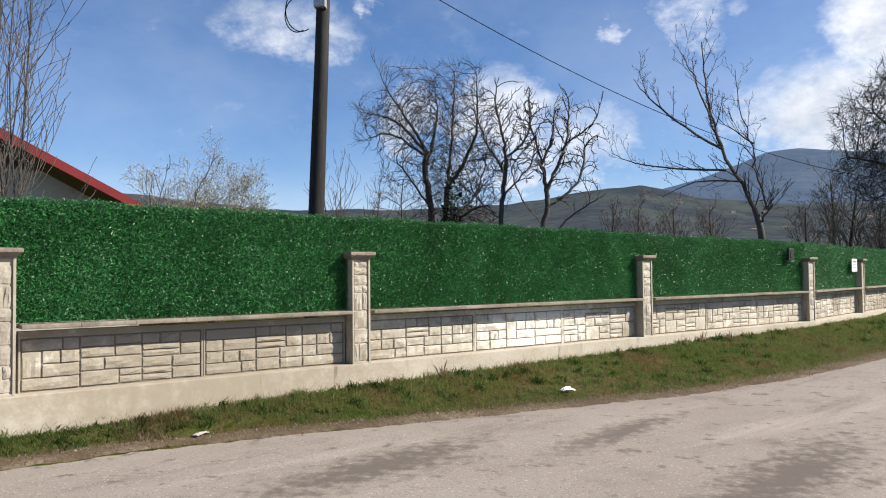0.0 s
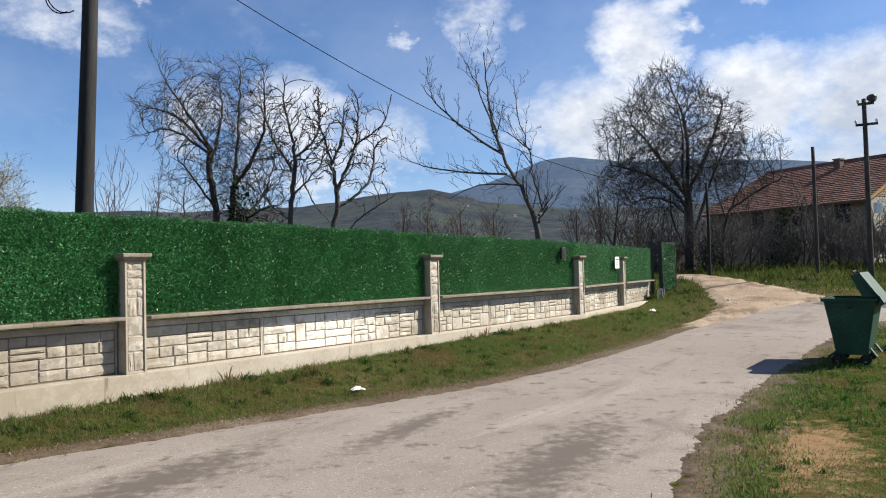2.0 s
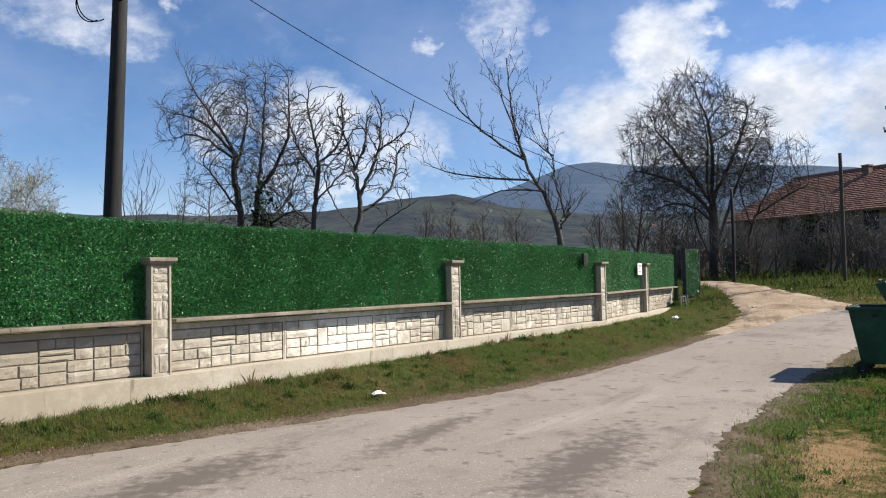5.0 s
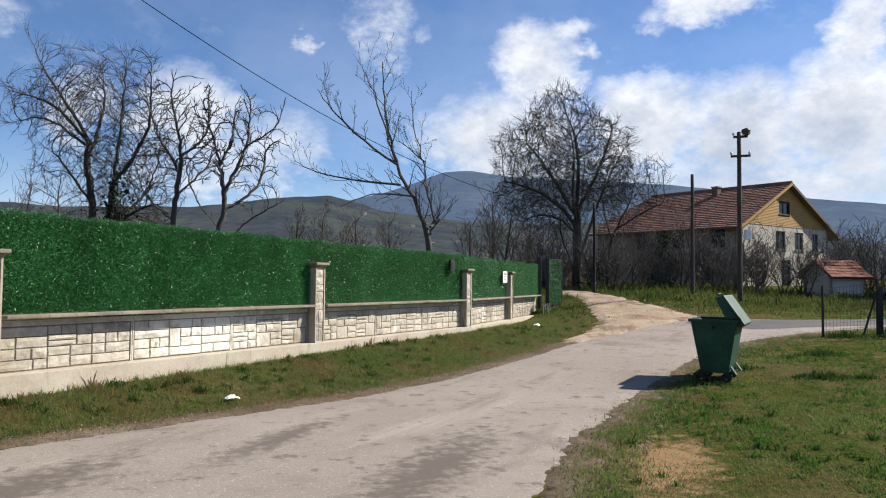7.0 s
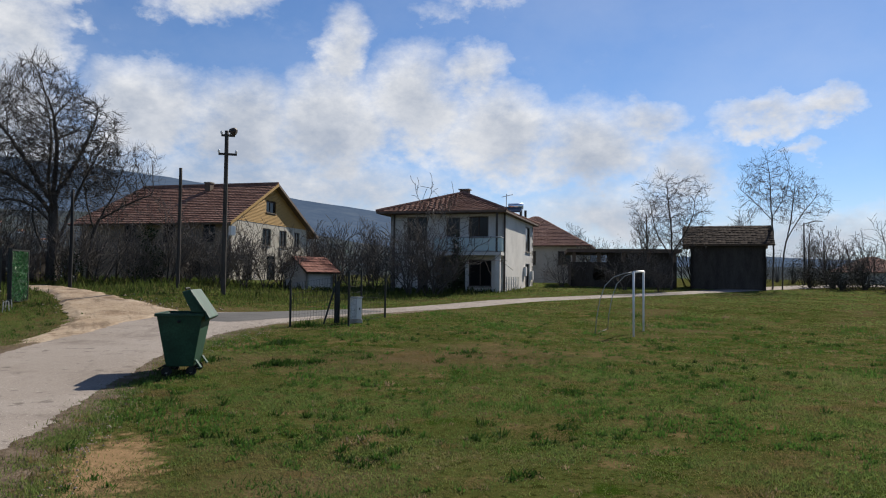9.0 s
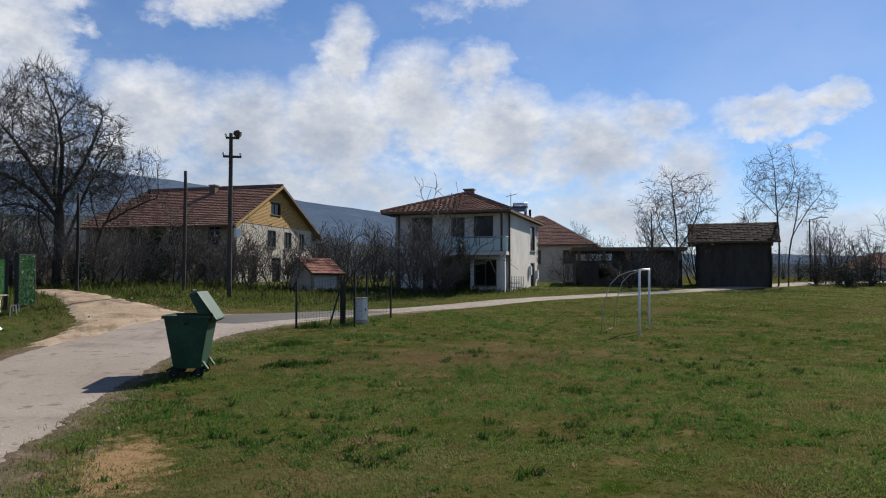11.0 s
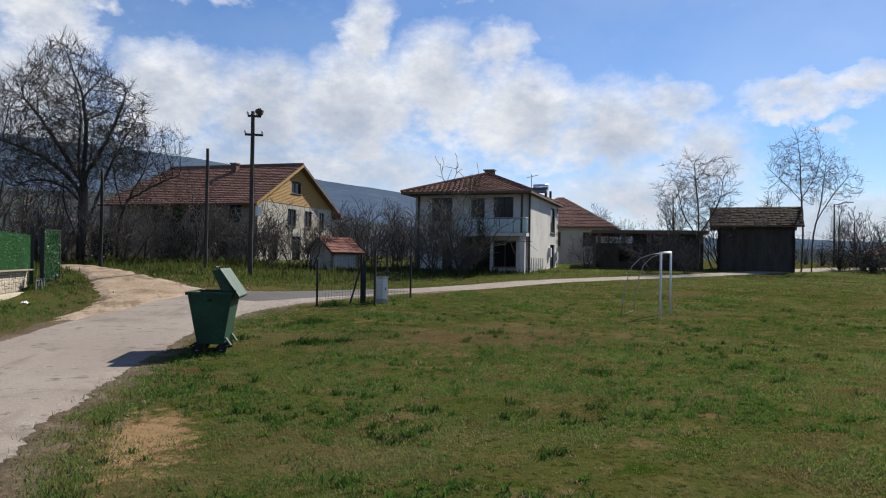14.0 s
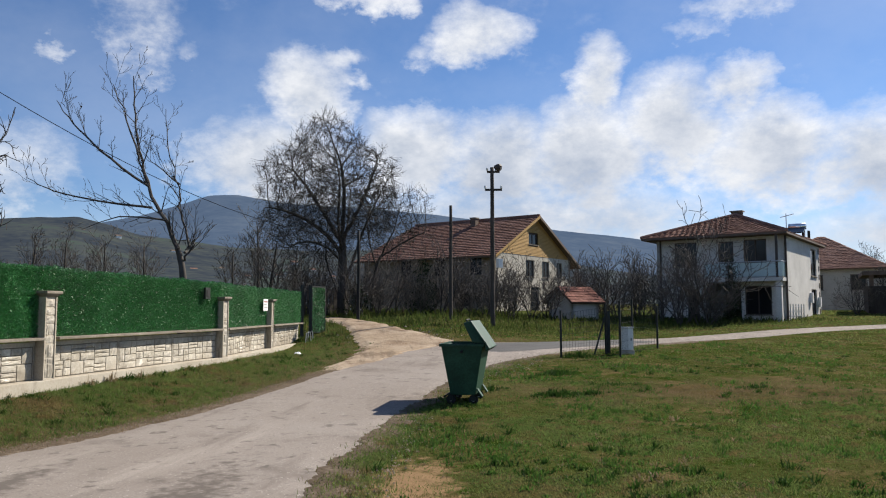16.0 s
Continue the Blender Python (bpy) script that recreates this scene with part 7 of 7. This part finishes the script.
def tufts(name, label, spots, per, hgt, rad, wid, mat, seed):
    """Many small separate tufts of blades round the given places."""
    r = np.random.default_rng(seed)
    spots = np.array(spots)
    n = len(spots)
    size = r.uniform(.5, 1.5, n)
    a, d = r.uniform(0, 2 * np.pi, (n, per)), np.abs(r.normal(0, .5, (n, per))) * (rad * size)[:, None]
    px, py = (spots[:, :1] + np.cos(a) * d).ravel(), (spots[:, 1:] + np.sin(a) * d).ravel()
    h = (hgt * size[:, None] * np.clip(1.2 - .7 * d / rad, .3, 1.2)).ravel()
    P = np.stack([px, py, land(px, py) - .01], -1)
    return tagged(part(name, blades(P, h, wid, .5, r, M[mat], name), M[mat]), label, "weeds", kind="stuff")


def meadow_spots(n, near, far, seed, cut):
    """Places on the meadow, gathered in loose drifts."""
    r = np.random.default_rng(seed)
    a, d = np.radians(r.uniform(8, 96, n)), near + (far - near) * r.uniform(0, 1, n) ** 1.3
    px, py = EYE0[0] + np.sin(a) * d, EYE0[1] + np.cos(a) * d
    th = np.array([noise.noise((u * .35, v * .35, seed)) + .5 * noise.noise((u * 1.3, v * 1.3, seed)) for u, v in zip(px, py)])
    ok = ~inside(px, py, road_ring) & ~inside(px, py, track_ring) & (th > cut + r.normal(0, .12, n)) & (0.7059 * (px - P2[0]) - .7083 * (py - P2[1]) > 5)
    return np.stack([px[ok], py[ok]], -1)


def verge_spots(n, seed, lo, hi):
    r = np.random.default_rng(seed)
    s = r.uniform(-8, 20, n)
    return np.array([along(q, .14 + (float(verge_width(q)) - .1) * w) for q, w in zip(s, r.uniform(lo, hi, n))])


tufts("meadow_tuft", "leafy bright green tufts scattered over the meadow", meadow_spots(5200, 3.5, 26, 61, .05), 26, .055, .14, .014, "weed", 71)
tufts("meadow_tuft", "darker broad-leaved weeds scattered over the meadow", meadow_spots(1200, 3.5, 30, 62, .14), 30, .075, .17, .018, "tuft", 72)
tufts("meadow_tuft", "low brown withered tufts in the meadow", meadow_spots(1300, 3.5, 24, 63, .05), 20, .04, .15, .008, "dry", 73)
tufts("verge_tuft", "uneven tufts of green grass on the verge", verge_spots(700, 64, 0, .85), 34, .075, .14, .009, "grass", 74)
tufts("verge_tuft", "dark leafy weeds on the verge", verge_spots(130, 65, 0, .7), 30, .08, .13, .016, "tuft", 75)
tufts("verge_litter", "matted dead stalks and leaves along the road edge", verge_spots(420, 66, .72, 1.08), 30, .035, .16, .008, "dry", 76)


def clump(x, y, rad, h, n, seed, mat="tuft", name="weed_tuft", label="leafy green weed tuft in the grass"):
    r = np.random.default_rng(seed)
    a, d = r.uniform(0, 2 * np.pi, n), rad * np.sqrt(r.uniform(0, 1, n))
    d = d * (1 + .45 * np.sin(a * 3 + seed) + .3 * np.sin(a * 5 + 2 * seed))
    px, py = x + np.cos(a) * d, y + np.sin(a) * d * .7
    P = np.stack([px, py, land(px, py) - .01], -1)
    hh = .62 * h * (1.15 - .8 * d / rad) * r.uniform(.4, 1.2, n)
    me = blades(P, hh, .02, .45, r, M[mat], name)
    return tagged(part(name, me, M[mat]), label, "weeds", kind="stuff")


for k, (x, y, rad, h, n) in enumerate(((10.6, 11.1, .6, .24, 800), (13.0, 13.7, .6, .24, 700), (11.2, 10.8, .45, .18, 400), (8.4, 11.0, .5, .13, 260), (10.0, 12.4, .5, .22, 300), (16.2, 16.4, .7, .38, 420), (12.6, 11.5, .5, .14, 260), (14.5, 9.5, .5, .14, 240),
                                       (11.5, 5.5, .5, .12, 300), (9.0, 4.2, .45, .10, 280), (13.5, 4.0, .6, .13, 300), (19.5, 7.0, .6, .15, 260), (24.0, 4.0, .7, .18, 240), (28.0, 9.0, .8, .25, 220), (18.0, 12.0, .6, .15, 220), (29.5, 12.0, .5, .3, 120))):
    clump(x, y, rad, h, n, 200 + k)
for k, (s, n, rad, h, c) in enumerate(((0.15, .32, .22, .2, 140), (1.6, .25, .2, .22, 90), (2.55, .5, .3, .17, 160), (5.0, .45, .25, .16, 120), (5.6, .3, .2, .18, 90), (8.3, .3, .25, .3, 130), (-3.7, .3, .3, .18, 150), (-2.6, .4, .3, .12, 160), (10.5, .4, .3, .2, 120), (14.5, .8, .5, .25, 200), (3.0, 1.0, .3, .1, 120))):
    p = along(s, n)
    clump(p[0], p[1], rad, h, c, 300 + k)
for k, (s, n, rad, h, c) in enumerate(((7.8, .25, .10, .42, 60), (7.2, .22, .12, .3, 60), (1.35, .2, .12, .38, 26), (8.6, .3, .2, .25, 60), (-2.9, .50, .40, .13, 900), (-1.9, .62, .30, .09, 380))):
    p = along(s, n)
    clump(p[0], p[1], rad, h, c, 340 + k, mat="dry", name="dry_stalks", label="dry brown stalks and dead leaves by the wall")
for k, (x, y) in enumerate(((30.5, 12.6), (31.5, 9.2), (26.3, 10.2), (6.9, 5.6), (10.2, 8.0))):
    clump(x, y, .3, .28 if k < 3 else .14, 60, 360 + k, mat="dry", name="dry_stalks", label="dry brown stalks standing in the meadow")


def gravel():
    r = random.Random(17)
    m = Mesh()
    spots = []
    for _ in range(380):
        s = r.uniform(-5, 11)
        p = along(s, float(verge_width(s)) + r.gauss(.05, .10))
        spots.append((p[0], p[1], r.uniform(.006, .02)))
    for _ in range(420):
        t = r.random()
        spots.append((10.5 + 4.5 * t + r.gauss(0, .35), 13.9 + 2.9 * t + r.gauss(0, .35), r.uniform(.008, .024)))
    for _ in range(260):
        spots.append((15.2 + r.gauss(0, 1.2), 23.5 + r.gauss(0, 1.6), r.uniform(.015, .06)))
    for _ in range(260):
        t = r.random()
        spots.append((3.6 + 3.5 * t + r.gauss(.1, .14), 5.9 + 4.6 * t + r.gauss(0, .12), r.uniform(.006, .02)))
    for x, y, q in spots:
        z = Z(x, y) + .02
        i = len(m.v)
        a = r.uniform(0, 6.28)
        for w, zz in ((0, 0), (1.6, .0), (3.1, 0), (4.7, 0)):
            k = q * r.uniform(.7, 1.2)
            m.v.append((x + math.cos(a + w) * k, y + math.sin(a + w) * k, z + zz))
        m.v.append((x + r.uniform(-.2, .2) * q, y, z + q * .8))
        m.f += [(i, i + 1, i + 4), (i + 1, i + 2, i + 4), (i + 2, i + 3, i + 4), (i + 3, i, i + 4)]
    tagged(part("gravel", m, M["rubble"]), "loose pale gravel along the road edges", "gravel", kind="stuff")


gravel()


def crumpled(x, y, sx, sy, h, seed, name, label, mat="paper"):
    r = random.Random(seed)
    m = Mesh()
    n = 7
    for i in range(n):
        for j in range(n):
            u, v = i / (n - 1) - .5, j / (n - 1) - .5
            m.v.append((u * sx + r.uniform(-.01, .01), v * sy + r.uniform(-.01, .01), h * max(0, 1 - 2.2 * (u * u + v * v)) * r.uniform(.4, 1) + .012))
    m.f = [(i * n + j, (i + 1) * n + j, (i + 1) * n + j + 1, i * n + j + 1) for i in range(n - 1) for j in range(n - 1)]
    ob = part(name, m, M[mat])
    ob.matrix_basis = pose(x, y, Z(x, y) + .03, 0, 0, r.uniform(0, 90))
    return tagged(ob, label, "litter")


crumpled(0.76, 11.25, .19, .12, .06, 3, "crumpled_paper", "crumpled white paper lying on the verge")
crumpled(-3.35, 8.22, .22, .09, .02, 4, "paper_scrap", "flat grey-white scrap of paper at the road edge", "curtain")
crumpled(9.7, 21.3, .30, .2, .08, 6, "crumpled_paper", "pale plastic scrap in the grass near the gate")

hoop = thing("metal_hoop", "two small bent steel hoops on the verge near the gate", "metal frame")
for k in (0, 1):
    o = run2.at(7.9 + .35 * k, .45, 0)
    z = Z(o[0], o[1])
    part("hoop", Mesh().tube([(o[0], o[1], z - .05), (o[0] + .06, o[1] + .1, z + .34), (o[0] + .28, o[1] + .24, z + .36), (o[0] + .3, o[1] + .22, z - .05)], .018, 6), M["metal_grey"], hoop)
